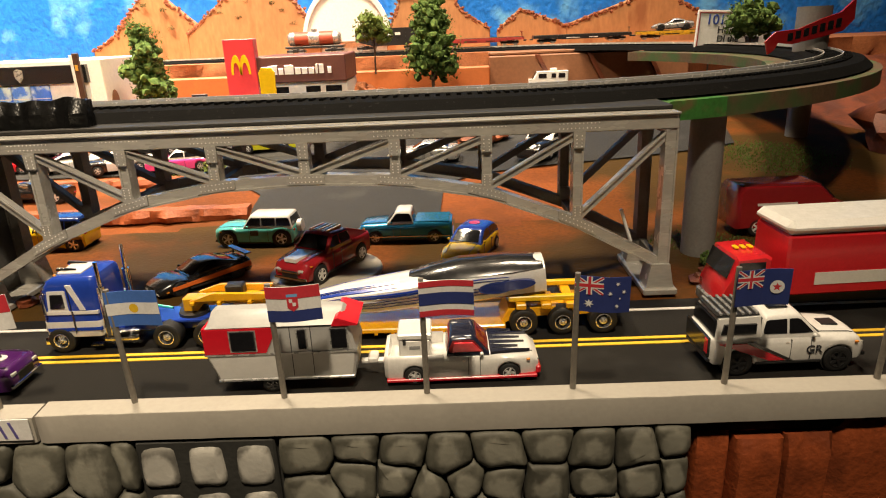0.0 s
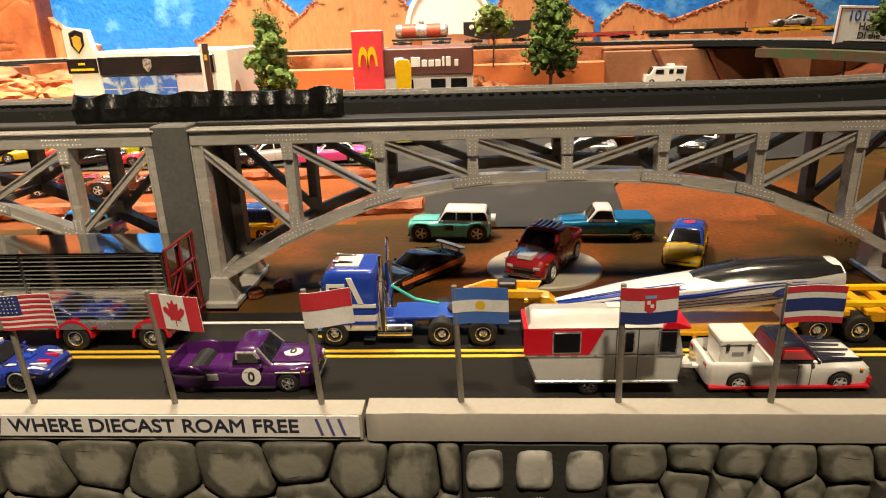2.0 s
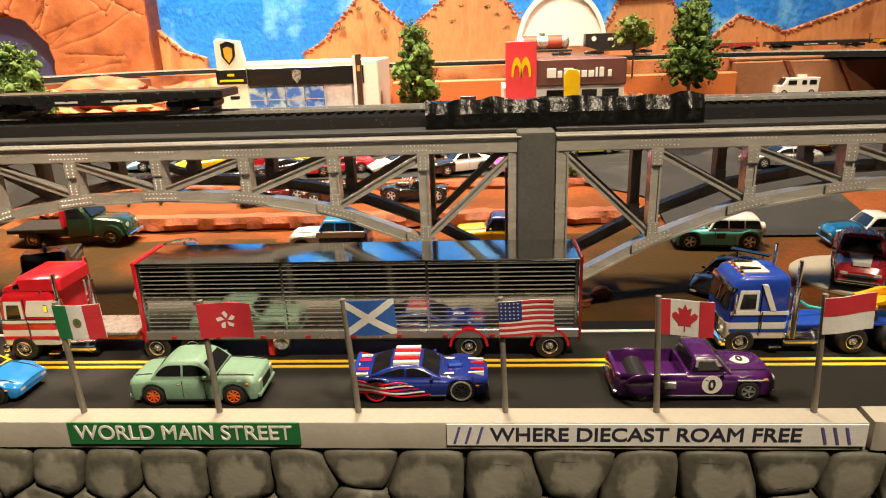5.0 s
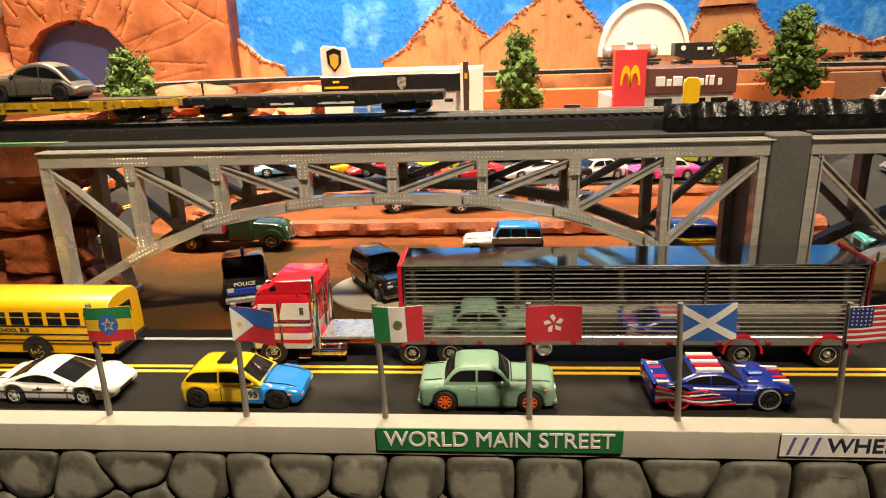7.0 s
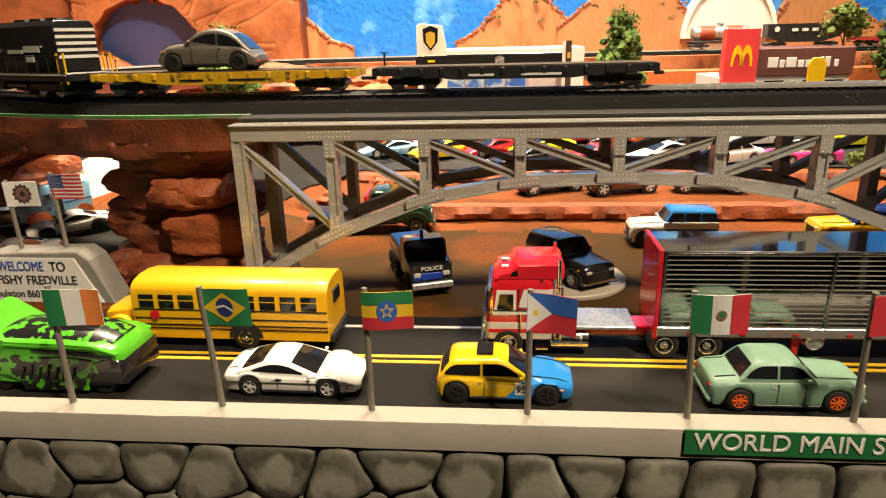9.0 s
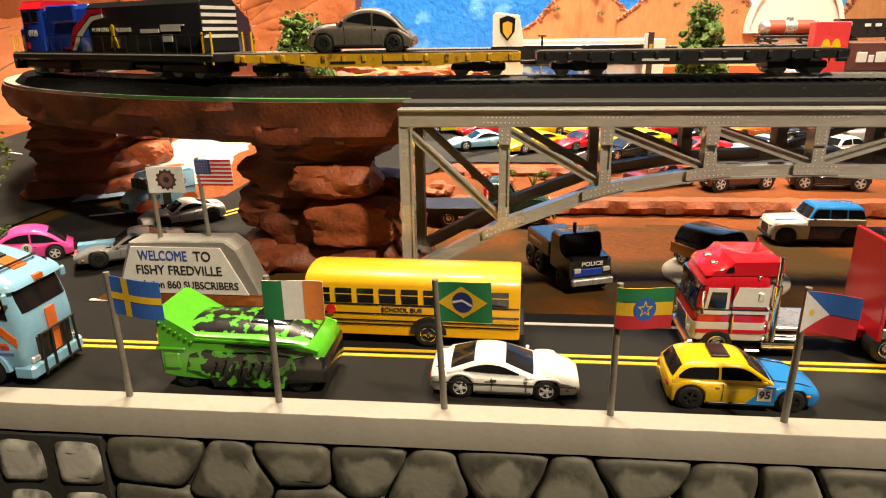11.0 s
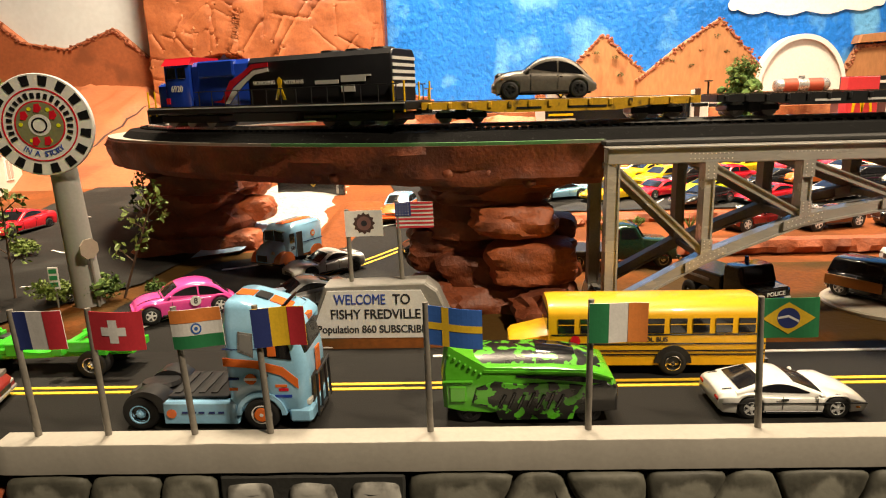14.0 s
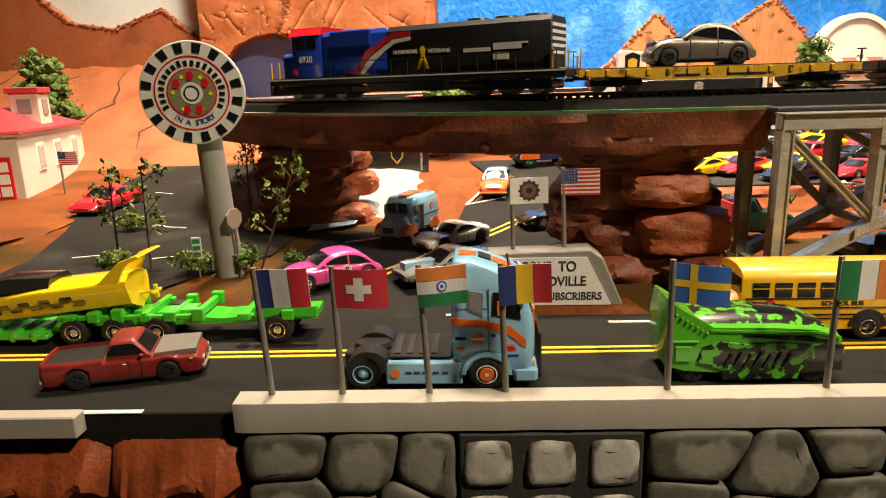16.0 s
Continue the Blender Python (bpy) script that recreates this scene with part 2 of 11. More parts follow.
# ---- mesh helpers ----
class Shape:
    """Collects pieces of one mesh."""

    def __init__(self):
        self.v, self.f = [], []

    def add(self, vs, fs):
        o = len(self.v)
        self.v += [tuple(p) for p in vs]
        self.f += [tuple(i + o for i in q) for q in fs]
        return self

    def box(self, x0, x1, y0, y1, z0, z1, c=0.0, m=None):
        """A box, its edges cut back by c."""
        x0, x1, y0, y1, z0, z1 = min(x0, x1), max(x0, x1), min(y0, y1), max(y0, y1), min(z0, z1), max(z0, z1)
        c = min(c, (x1 - x0) * 0.45, (y1 - y0) * 0.45, (z1 - z0) * 0.45)
        if c <= 0:
            vs = [(x, y, z) for x in (x0, x1) for y in (y0, y1) for z in (z0, z1)]
            fs = [(0, 1, 3, 2), (4, 6, 7, 5), (0, 4, 5, 1), (2, 3, 7, 6), (0, 2, 6, 4), (1, 5, 7, 3)]
        else:
            def ring(cut, z):
                a = [(x0 + cut, y0), (x1 - cut, y0), (x1, y0 + cut), (x1, y1 - cut), (x1 - cut, y1), (x0 + cut, y1), (x0, y1 - cut), (x0, y0 + cut)]
                return [(x, y, z) for x, y in a]

            def inner(z):
                a = [(x0 + c, y0 + c), (x1 - c, y0 + c), (x1 - c, y0 + c), (x1 - c, y1 - c), (x1 - c, y1 - c), (x0 + c, y1 - c), (x0 + c, y1 - c), (x0 + c, y0 + c)]
                return [(x, y, z) for x, y in a]
            rings = [inner(z0), ring(c, z0 + c), ring(c, z1 - c), inner(z1)]
            vs = [p for r in rings for p in r]
            fs = [tuple(reversed([0, 1, 3, 5]))]
            fs = [(7, 5, 3, 1)]
            for k in range(3):
                for i in range(8):
                    j = (i + 1) % 8
                    fs.append((k * 8 + i, k * 8 + j, k * 8 + 8 + j, k * 8 + 8 + i))
            fs.append((25, 27, 29, 31))
        if m is not None:
            vs = [m @ Vector(p) for p in vs]
        return self.add(vs, fs)

    def rod(self, a, b, r, seg=10, r2=None):
        a, b = Vector(a), Vector(b)
        r2 = r if r2 is None else r2
        d = (b - a).normalized()
        u = d.orthogonal().normalized()
        w = d.cross(u)
        vs = []
        for p, q in ((a, r), (b, r2)):
            vs += [p + (u * math.cos(t) + w * math.sin(t)) * q for t in (2 * math.pi * i / seg for i in range(seg))]
        fs = [(i, (i + 1) % seg, seg + (i + 1) % seg, seg + i) for i in range(seg)]
        fs += [tuple(range(seg))[::-1], tuple(range(seg, 2 * seg))]
        return self.add(vs, fs)

    def beam(self, a, b, w, t, up=(0, 1, 0)):
        """A bar from a to b: width w across, thickness t along up."""
        a, b, up = Vector(a), Vector(b), Vector(up)
        d = (b - a).normalized()
        s = d.cross(up).normalized()
        vs = [p + s * (i * w / 2) + up * (j * t / 2) for p in (a, b) for i, j in ((-1, -1), (1, -1), (1, 1), (-1, 1))]
        return self.add(vs, [(3, 2, 1, 0), (4, 5, 6, 7), (0, 1, 5, 4), (1, 2, 6, 5), (2, 3, 7, 6), (3, 0, 4, 7)])

    def prism(self, pts, d0, d1, axis="y", bevel=0.0):
        """A polygon in the two other axes, from d0 to d1 along axis."""
        n = len(pts)

        def place(p, d):
            return {"y": (p[0], d, p[1]), "z": (p[0], p[1], d), "x": (d, p[0], p[1])}[axis]
        cx, cy = sum(p[0] for p in pts) / n, sum(p[1] for p in pts) / n

        def shrink(p):
            l = math.hypot(p[0] - cx, p[1] - cy) or 1
            k = max(0.0, 1 - bevel / l)
            return (cx + (p[0] - cx) * k, cy + (p[1] - cy) * k)
        rings = [(pts, d0), (pts, d1)]
        if bevel:
            s = 1 if d1 > d0 else -1
            rings = [([shrink(p) for p in pts], d0), (pts, d0 + s * bevel), (pts, d1 - s * bevel), ([shrink(p) for p in pts], d1)]
        vs = [place(p, d) for r, d in rings for p in r]
        fs = []
        for k in range(len(rings) - 1):
            for i in range(n):
                j = (i + 1) % n
                fs.append((k * n + i, k * n + j, k * n + n + j, k * n + n + i))
        fs += [tuple(range(n))[::-1], tuple(range((len(rings) - 1) * n, len(rings) * n))]
        return self.add(vs, fs)

    def lathe(self, prof, seg=20, m=None, caps=True):
        """A profile of (along y, radius) turned round the y axis."""
        vs = []
        for y, r in prof:
            vs += [Vector((r * math.cos(2 * math.pi * i / seg), y, r * math.sin(2 * math.pi * i / seg))) for i in range(seg)]
        k = len(prof)
        fs = [(a * seg + i, a * seg + (i + 1) % seg, (a + 1) * seg + (i + 1) % seg, (a + 1) * seg + i) for a in range(k - 1) for i in range(seg)]
        if caps:
            fs += [tuple(range(seg)), tuple(range((k - 1) * seg, k * seg))[::-1]]
        if m is not None:
            vs = [m @ p for p in vs]
        return self.add(vs, fs)

    def loft(self, rings, closed=True, caps=True):
        n = len(rings[0])
        vs = [p for r in rings for p in r]
        fs = []
        for k in range(len(rings) - 1):
            for i in range(n if closed else n - 1):
                j = (i + 1) % n
                fs.append((k * n + i, k * n + j, k * n + n + j, k * n + n + i))
        if caps:
            fs += [tuple(range(n))[::-1], tuple(range((len(rings) - 1) * n, len(rings) * n))]
        return self.add(vs, fs)

    def ring_stack(self, rows, n=6):
        """Rounded boxes on top of one another: rows of (z, x0, x1, half width, corner radius)."""
        rings = []
        for z, x0, x1, w, c in rows:
            c = min(c, (x1 - x0) * 0.45, w * 0.9)
            r = []
            for cx, cy, a0 in ((x1 - c, w - c, 0), (x0 + c, w - c, 90), (x0 + c, c - w, 180), (x1 - c, c - w, 270)):
                for i in range(n + 1):
                    a = radians(a0 + 90 * i / n)
                    r.append((cx + c * math.cos(a), cy + c * math.sin(a), z))
            rings.append(r)
        return self.loft(rings)

    def front_band(self, rows, off=0.0003, n=6):
        """A thin pane wrapped round the front of a ring stack: rows of (z, x1, half width, corner radius)."""
        rings = []
        for z, x1, w, c in rows:
            p = []
            for cy, a0 in ((c - w, 288), (w - c, 0)):
                for i in range(n + 1):
                    a = radians(a0 + 72 * i / n)
                    p.append((math.cos(a), math.sin(a), cy))
            out = [(x1 - c + (c + off) * ca, cy + (c + off) * sa, z) for ca, sa, cy in p]
            inn = [(x1 - c + (c - 0.0006) * ca, cy + (c - 0.0006) * sa, z) for ca, sa, cy in p]
            rings.append(out + inn[::-1])
        return self.loft(rings)

    def blob(self, c, r, seed=0, rough=0.3, sub=2, squash=(1, 1, 1), freq=1.6):
        """An uneven lump."""
        bm = bmesh.new()
        bmesh.ops.create_icosphere(bm, subdivisions=sub, radius=1.0)
        vs = []
        for v in bm.verts:
            k = 1 + rough * noise.fractal(v.co * freq + Vector((seed * 7.3, seed * 1.7, seed * 3.1)), 1.0, 2.0, 3)
            vs.append((c[0] + v.co.x * k * r * squash[0], c[1] + v.co.y * k * r * squash[1], c[2] + v.co.z * k * r * squash[2]))
        fs = [tuple(v.index for v in f.verts) for f in bm.faces]
        bm.free()
        return self.add(vs, fs)

    def mesh(self, name, material=None, smooth=None):
        me = bpy.data.meshes.new(name)
        me.from_pydata(self.v, [], self.f)
        bm = bmesh.new()
        bm.from_mesh(me)
        bmesh.ops.remove_doubles(bm, verts=bm.verts, dist=1e-7) if len(bm.verts) < 20000 else None
        bmesh.ops.recalc_face_normals(bm, faces=bm.faces)
        bm.to_mesh(me)
        bm.free()
        if material:
            me.materials.append(material)
        if smooth is not None:
            me.polygons.foreach_set("use_smooth", [True] * len(me.polygons))
            me.set_sharp_from_angle(angle=radians(smooth))
        return me


ROAD_Z = 0.0035
NEAR, FAR = "cars in the near lane", "lorries in the far lane"
LANE_SCALE = {NEAR: 0.96, FAR: 0.975}


def thing(name, label, category, at=(0, 0, 0), turn=0.0, group="", kind="", tilt=0.0, scale=1.0):
    e = new(name)
    e.empty_display_size = 0.01
    e.matrix_world = pose(*at, tilt, 0, turn) @ Matrix.Scale(LANE_SCALE.get(group, scale), 4)
    return tagged(e, label, category, group, kind)


def part(name, shape, material, parent, label="", smooth=None, at=None, kind=""):
    me = shape.mesh(name, material, smooth) if isinstance(shape, Shape) else shape
    ob = new(name, me)
    if parent is not None:
        ob.parent = parent
    if at is not None:
        ob.matrix_local = at
    return tagged(ob, label, kind=kind)


def solo(name, shape, material, label, category, group="", kind="", smooth=None, at=None):
    ob = new(name, shape.mesh(name, material, smooth))
    if at is not None:
        ob.matrix_world = at
    return tagged(ob, label, category, group, kind)


def setting(name, shape, material, label="", smooth=None):
    ob = new(name, shape.mesh(name, material, smooth))
    return tagged(ob, label, kind="structure")


def lerp(table, x):
    """Straight-line look-up in rows of (x, value)."""
    if x <= table[0][0]:
        return table[0][1]
    for (a, p), (b, q) in zip(table, table[1:]):
        if x <= b:
            return p + (q - p) * (x - a) / (b - a) if b > a else q
    return table[-1][1]


def word(name, text, size, material, parent, m, label="", depth=0.0001, align="CENTER", width=None):
    """Raised letters in the built-in font, turned into a mesh."""
    c = bpy.data.curves.new(name, "FONT")
    c.body, c.size, c.align_x, c.align_y, c.extrude, c.bevel_depth, c.bevel_resolution = text, size, align, "CENTER", depth, size * 0.016, 0
    tmp = bpy.data.objects.new(name, c)
    scene.collection.objects.link(tmp)
    me = bpy.data.meshes.new_from_object(tmp.evaluated_get(bpy.context.evaluated_depsgraph_get()))
    bpy.data.objects.remove(tmp)
    if width:
        xs = [v.co.x for v in me.vertices]
        k = width / (max(xs) - min(xs))
        for v in me.vertices:
            v.co.x *= k
    me.materials.clear()
    me.materials.append(material)
    ob = new(name, me)
    ob.parent = parent
    ob.matrix_local = m
    return tagged(ob, label or text.lower() + " lettering")


# ---- ground, road, kerb ----
def ground_z(x, y):
    """Height of the ground: flat by the road, two low terraces, a slope up to the back."""
    k = min(1, max(0, (x + 0.28) / 0.12)) if x > -0.5 else 0.0
    steps = lerp([(0.610, 0), (0.612, 0.013), (0.712, 0.0145), (0.714, 0.022), (0.80, 0.0275), (1.0, 0.045), (1.2, 0.06)], y)
    ramp = lerp([(0.56, 0), (0.72, 0.022), (1.0, 0.05), (1.2, 0.06)], y)
    z = steps * (1 - k) + ramp * k
    w = min(1, max(0, (-0.79 - x) / 0.08))
    if w:
        u = min(1, max(0, (-1.12 - x) / 0.1))
        side = lerp([(0.385, 0), (0.41, 0.006), (0.45, 0.010), (0.55, 0.016), (0.62, 0.021), (0.8, 0.04), (1.0, 0.055), (1.2, 0.06)], y)
        far = lerp([(0.385, 0), (0.45, 0.010), (0.6, 0.014), (0.9, 0.02), (1.2, 0.05)], y)
        z = z * (1 - w) + w * (side * (1 - u) + far * u)
    if y < 0.384:
        z = -0.004
    elif y < 0.40:
        z = -0.004 + (z + 0.004) * (y - 0.384) / 0.016
    elif y < 0.6:
        z += 0.0018 * noise.noise(Vector((x * 18, y * 18, 0)))
    return z


def build_ground():
    s = Shape()
    xs = [-2.6 + 0.02 * i for i in range(191)]
    ys = [0.27, 0.3, 0.36, 0.384, 0.392, 0.40] + [0.41 + 0.01 * i for i in range(19)] + [0.610, 0.612] + [0.622 + 0.017 * i for i in range(5)] + [0.712, 0.714] + [0.73 + 0.03 * i for i in range(25)]
    n = len(xs)
    vs = [(x, y, ground_z(x, y)) for y in ys for x in xs]
    fs = [(j * n + i, j * n + i + 1, (j + 1) * n + i + 1, (j + 1) * n + i) for j in range(len(ys) - 1) for i in range(n - 1)]
    s.add(vs, fs)
    ob = setting("ground", s, DIRT, "red-brown painted dirt ground of the model landscape", smooth=60)
    ob.data.materials.append(DIRT_ORANGE)
    for f in ob.data.polygons:
        c = f.center
        if c.y + 0.03 * noise.noise(Vector((c.x * 9, c.y * 9, 4))) > 0.575 and c.x < 0.12:
            f.material_index = 1


build_ground()


def sheet(name, outline, rise, material, label, nx=40, lift=0.0015):
    """A thin road surface over the ground: rows of (y, x left, x right)."""
    s = Shape()
    rings = []
    ys = [outline[0][0] + (outline[-1][0] - outline[0][0]) * i / rise for i in range(rise + 1)]
    vs, fs = [], []
    for y in ys:
        a = lerp([(r[0], r[1]) for r in outline], y)
        b = lerp([(r[0], r[2]) for r in outline], y)
        for i in range(nx + 1):
            x = a + (b - a) * i / nx
            vs.append((x, y, max(ground_z(x, y), ground_z(x, y + 0.004), ground_z(x, y - 0.004)) + lift))
    n = nx + 1
    for j in range(rise):
        for i in range(nx):
            fs.append((j * n + i, j * n + i + 1, (j + 1) * n + i + 1, (j + 1) * n + i))
    s.add(vs, fs)
    return setting(name, s, material, label, smooth=60)


road = setting("road", Shape().prism([(0.262, -0.012), (0.262, ROAD_Z - 0.0006), (0.2626, ROAD_Z), (0.3680, ROAD_Z), (0.3865, 0.0004), (0.3865, -0.012)], -2.6, 1.2, "x"), ROAD_BLACK, "dark grey asphalt model road with yellow centre lines")
part("yellow_line", Shape().box(-2.6, 1.2, 0.3265, 0.3292, ROAD_Z, ROAD_Z + 0.0004), YELLOW_LINE, road)
part("yellow_line", Shape().box(-2.6, 1.2, 0.3205, 0.3232, ROAD_Z, ROAD_Z + 0.0004), YELLOW_LINE, road)
part("edge_line", Shape().box(-0.905, 1.2, 0.3635, 0.3663, ROAD_Z, ROAD_Z + 0.0004), WHITE_LINE, road)
part("edge_line", Shape().box(-2.6, -1.13, 0.2615, 0.2645, ROAD_Z, ROAD_Z + 0.0004), WHITE_LINE, road)
road["category"] = "road"

# asphalt of the side road, the car park and the apron
sheet("side_road", [(0.384, -1.12, -0.985), (0.42, -1.13, -0.985), (0.45, -1.13, -0.90), (0.55, -1.10, -0.86), (0.568, -1.03, -0.857), (0.580, -0.994, -0.855), (0.64, -0.986, -0.84), (0.66, -0.968, -0.838), (0.75, -0.955, -0.78), (0.85, -0.98, -0.66)], 30, ROAD_BLACK, "dark asphalt side road curving uphill")
sheet("car_park", [(0.730, -0.80, -0.27), (0.80, -0.84, -0.1), (0.95, -0.9, 0.05), (1.0, -0.9, 0.05)], 20, ASPHALT, "dark asphalt car park in front of the shops", nx=60)
sheet("apron_road", [(0.56, -0.195, -0.015), (0.66, -0.20, -0.01), (0.70, -0.25, 0.03), (0.72, -0.27, 0.18), (0.76, -0.3, 0.33), (1.12, -0.25, 0.42)], 30, ASPHALT, "grey asphalt drive leading up to the car park")
sheet("west_road", [(0.40, -1.33, -1.22), (0.5, -1.335, -1.14), (0.6, -1.365, -1.12), (0.7, -1.41, -1.1), (0.9, -1.46, -1.2), (1.0, -1.45, -1.26)], 30, ROAD_BLACK, "dark asphalt lot beside the station")


def kerb_bar(name, x0, x1, y0, y1, z0, z1):
    """A painted wooden bar whose edges wander a little and are chipped here and there."""
    n = int((x1 - x0) / 0.003)
    rings = []
    for i in range(n + 1):
        x = x0 + (x1 - x0) * i / n
        e = 0.0006 if i in (0, n) else 0.0
        w = [0.00035 * noise.noise(Vector((x * 60, q, 1))) + 0.0002 * noise.noise(Vector((x * 300, q, 2))) for q in range(4)]
        chip = 0.0008 + 0.0011 * max(0.0, noise.noise(Vector((x * 85, 3, 7))) - 0.28)
        rings.append([(x, y0 + e + w[0], z0 + 0.0006), (x, y0 + 0.0007 + w[0], z0 + e), (x, y1, z0), (x, y1, z1 - 0.0006), (x, y1 - 0.0006, z1), (x, y0 + chip + 0.0003 + w[1], z1 - e + w[2] * 0.5), (x, y0 + chip * 0.35 + w[1], z1 - chip * 0.35 + w[2] * 0.5), (x, y0 + e + w[1], z1 - chip - e)])
    return setting(name, Shape().loft(rings), KERB, "off-white painted wooden kerb along the road", smooth=35)


kerb = kerb_bar("kerb", -1.088, -0.199, 0.257, 0.2695, -0.0045, 0.0098)
kerb_bar("kerb_2", -0.197, 0.6, 0.2565, 0.2695, -0.0045, 0.0108)

# room that closes the place
setting("floor", Shape().box(-4, 3, -3, 1.5, -0.95, -0.9), ROOM, "plain room floor")
setting("wall_back", Shape().box(-4, 3, 1.46, 1.56, -0.9, 1.6), ROOM, "plain room wall")
setting("wall_front", Shape().box(-4, 3, -3.1, -3.0, -0.9, 1.6), ROOM, "plain room wall")
setting("wall_left", Shape().box(-4.1, -4, -3.1, 1.56, -0.9, 1.6), ROOM, "plain room wall")
setting("wall_right", Shape().box(3, 3.1, -3.1, 1.56, -0.9, 1.6), ROOM, "plain room wall")
setting("ceiling", Shape().box(-4.1, 3.1, -3.1, 1.56, 1.6, 1.7), ROOM, "plain room ceiling")


# ---- backdrop ----
sky = setting("backdrop", Shape().box(-1.04, 0.95, 1.41, 1.43, 0.05, 0.75), SKY, "bright blue painted sky board")
setting("backdrop_2", Shape().box(-2.6, -1.04, 1.425, 1.445, 0.05, 0.75), SKY_PALE, "pale grey painted sky board")


def ridge(name, pts, y0, y1, material, label):
    return setting(name, Shape().prism(pts, y0, y1, "y", 0.003), material, label)


HILL = mat("hill_paint", (0.42, 0.19, 0.075), 0.6, 0, 0.22, 30, 0.4, 160, wear=(0.30, 0.11, 0.04), wear_at=0.62, wear_scale=30, streak=(1, 1, 0.35))
HILL_RED = mat("red_hill_paint", (0.27, 0.078, 0.026), 0.6, 0, 0.22, 22, 0.4, 160, wear=(0.18, 0.052, 0.017), wear_at=0.6, wear_scale=16)
EDGE = mat("hill_edge", (0.26, 0.075, 0.03), 0.7, 0, 0.4, 90, 0.8, 400)


def peak(pts, y0=1.392, y1=1.412, material=HILL, label="orange-brown painted hill cut from board"):
    ob = ridge("hill", [(pts[0][0], 0.1)] + pts + [(pts[-1][0], 0.1)], y0, y1, material, label)
    s = Shape()
    rnd = random.Random(int(abs(pts[0][0]) * 1000))
    for a, b in zip(pts, pts[1:]):
        n = max(2, int(math.hypot(b[0] - a[0], b[1] - a[1]) / 0.0026))
        for i in range(n):
            t = (i + 0.5) / n
            s.blob((a[0] + (b[0] - a[0]) * t + 0.003 * rnd.gauss(0, 1), y0 - 0.0005, a[1] + (b[1] - a[1]) * t - 0.0028 + 0.0016 * rnd.gauss(0, 1)), 0.0014 + 0.0020 * rnd.random(), rnd.random() * 50, 0.7, 1, (1.3, 0.7, 1.0), 2.2)
    part("rough_edge", s, EDGE, ob, "crumbly darker edge")
    return ob


peak([(-1.04, 0.215), (-0.985, 0.165), (-0.94, 0.15)])
peak([(-0.73, 0.152), (-0.686, 0.178), (-0.596, 0.272), (-0.515, 0.20), (-0.49, 0.18)])
peak([(-0.53, 0.18), (-0.503, 0.197), (-0.44, 0.247), (-0.365, 0.295), (-0.291, 0.215), (-0.26, 0.16)], 1.386, 1.406)
peak([(-0.125, 0.15), (-0.105, 0.205), (-0.09, 0.236), (0.005, 0.240), (0.03, 0.20), (0.085, 0.165)], 1.384, 1.404)
ridge("hill_cap", [(-0.098, 0.238), (-0.092, 0.254), (0.008, 0.262), (0.010, 0.243)], 1.376, 1.406, HILL, "flat slab on top of a painted mesa")
peak([(0.10, 0.160), (0.147, 0.199), (0.20, 0.18), (0.25, 0.16)])
peak([(0.24, 0.165), (0.36, 0.205), (0.43, 0.235), (0.47, 0.20), (0.53, 0.16)], 1.384, 1.404)
peak([(-2.3, 0.40), (-1.86, 0.35), (-1.79, 0.29), (-1.70, 0.275), (-1.597, 0.312), (-1.53, 0.25), (-1.49, 0.2)], 1.40, 1.424, HILL_RED, "red-brown painted mountain on the board")
cloud = plain("cloud", (0.8, 0.82, 0.84))
CLOUD_EDGE = [(-0.345 + 0.155 * (1 - math.cos(math.pi * i / 30)), 0.322 - (0.016 + 0.009 * abs(math.sin(i * 0.62))) * math.sin(math.pi * i / 30) ** 0.6) for i in range(31)]
setting("cloud", Shape().prism(CLOUD_EDGE + [(-0.06, 0.345), (-0.20, 0.352), (-0.33, 0.345)], 1.407, 1.4095, "y"), cloud, "white painted cloud on the sky board")


def dome():
    """A white half-round tunnel mouth before the sky board."""
    t = thing("tunnel_mouth", "white half-round plaster tunnel mouth before the sky board", "tunnel", (-0.203, 1.40, 0.15))
    n = 28
    s = Shape()
    out, inn = 0.089, 0.081
    sec = []
    for i in range(n + 1):
        a = math.pi * i / n
        c, d = math.cos(a), math.sin(a)
        sec.append([(c * out, -0.026, d * out * 1.22), (c * out, 0.004, d * out * 1.22), (c * inn, 0.004, d * inn * 1.22), (c * inn, -0.026, d * inn * 1.22)])
    s.loft(sec)
    part("arch", s, mat("white_plaster", (0.76, 0.75, 0.73), 0.7, 0, 0.1, 60, 0.5, 400), t, smooth=40)
    part("back", Shape().prism([(math.cos(math.pi * i / n) * 0.082, math.sin(math.pi * i / n) * 0.1) for i in range(n + 1)], -0.021, -0.006), WHITE, t, "flat white paint")
    part("foot", Shape().box(-0.088, 0.088, -0.002, 0.004, -0.05, 0.001), WHITE, t)


dome()


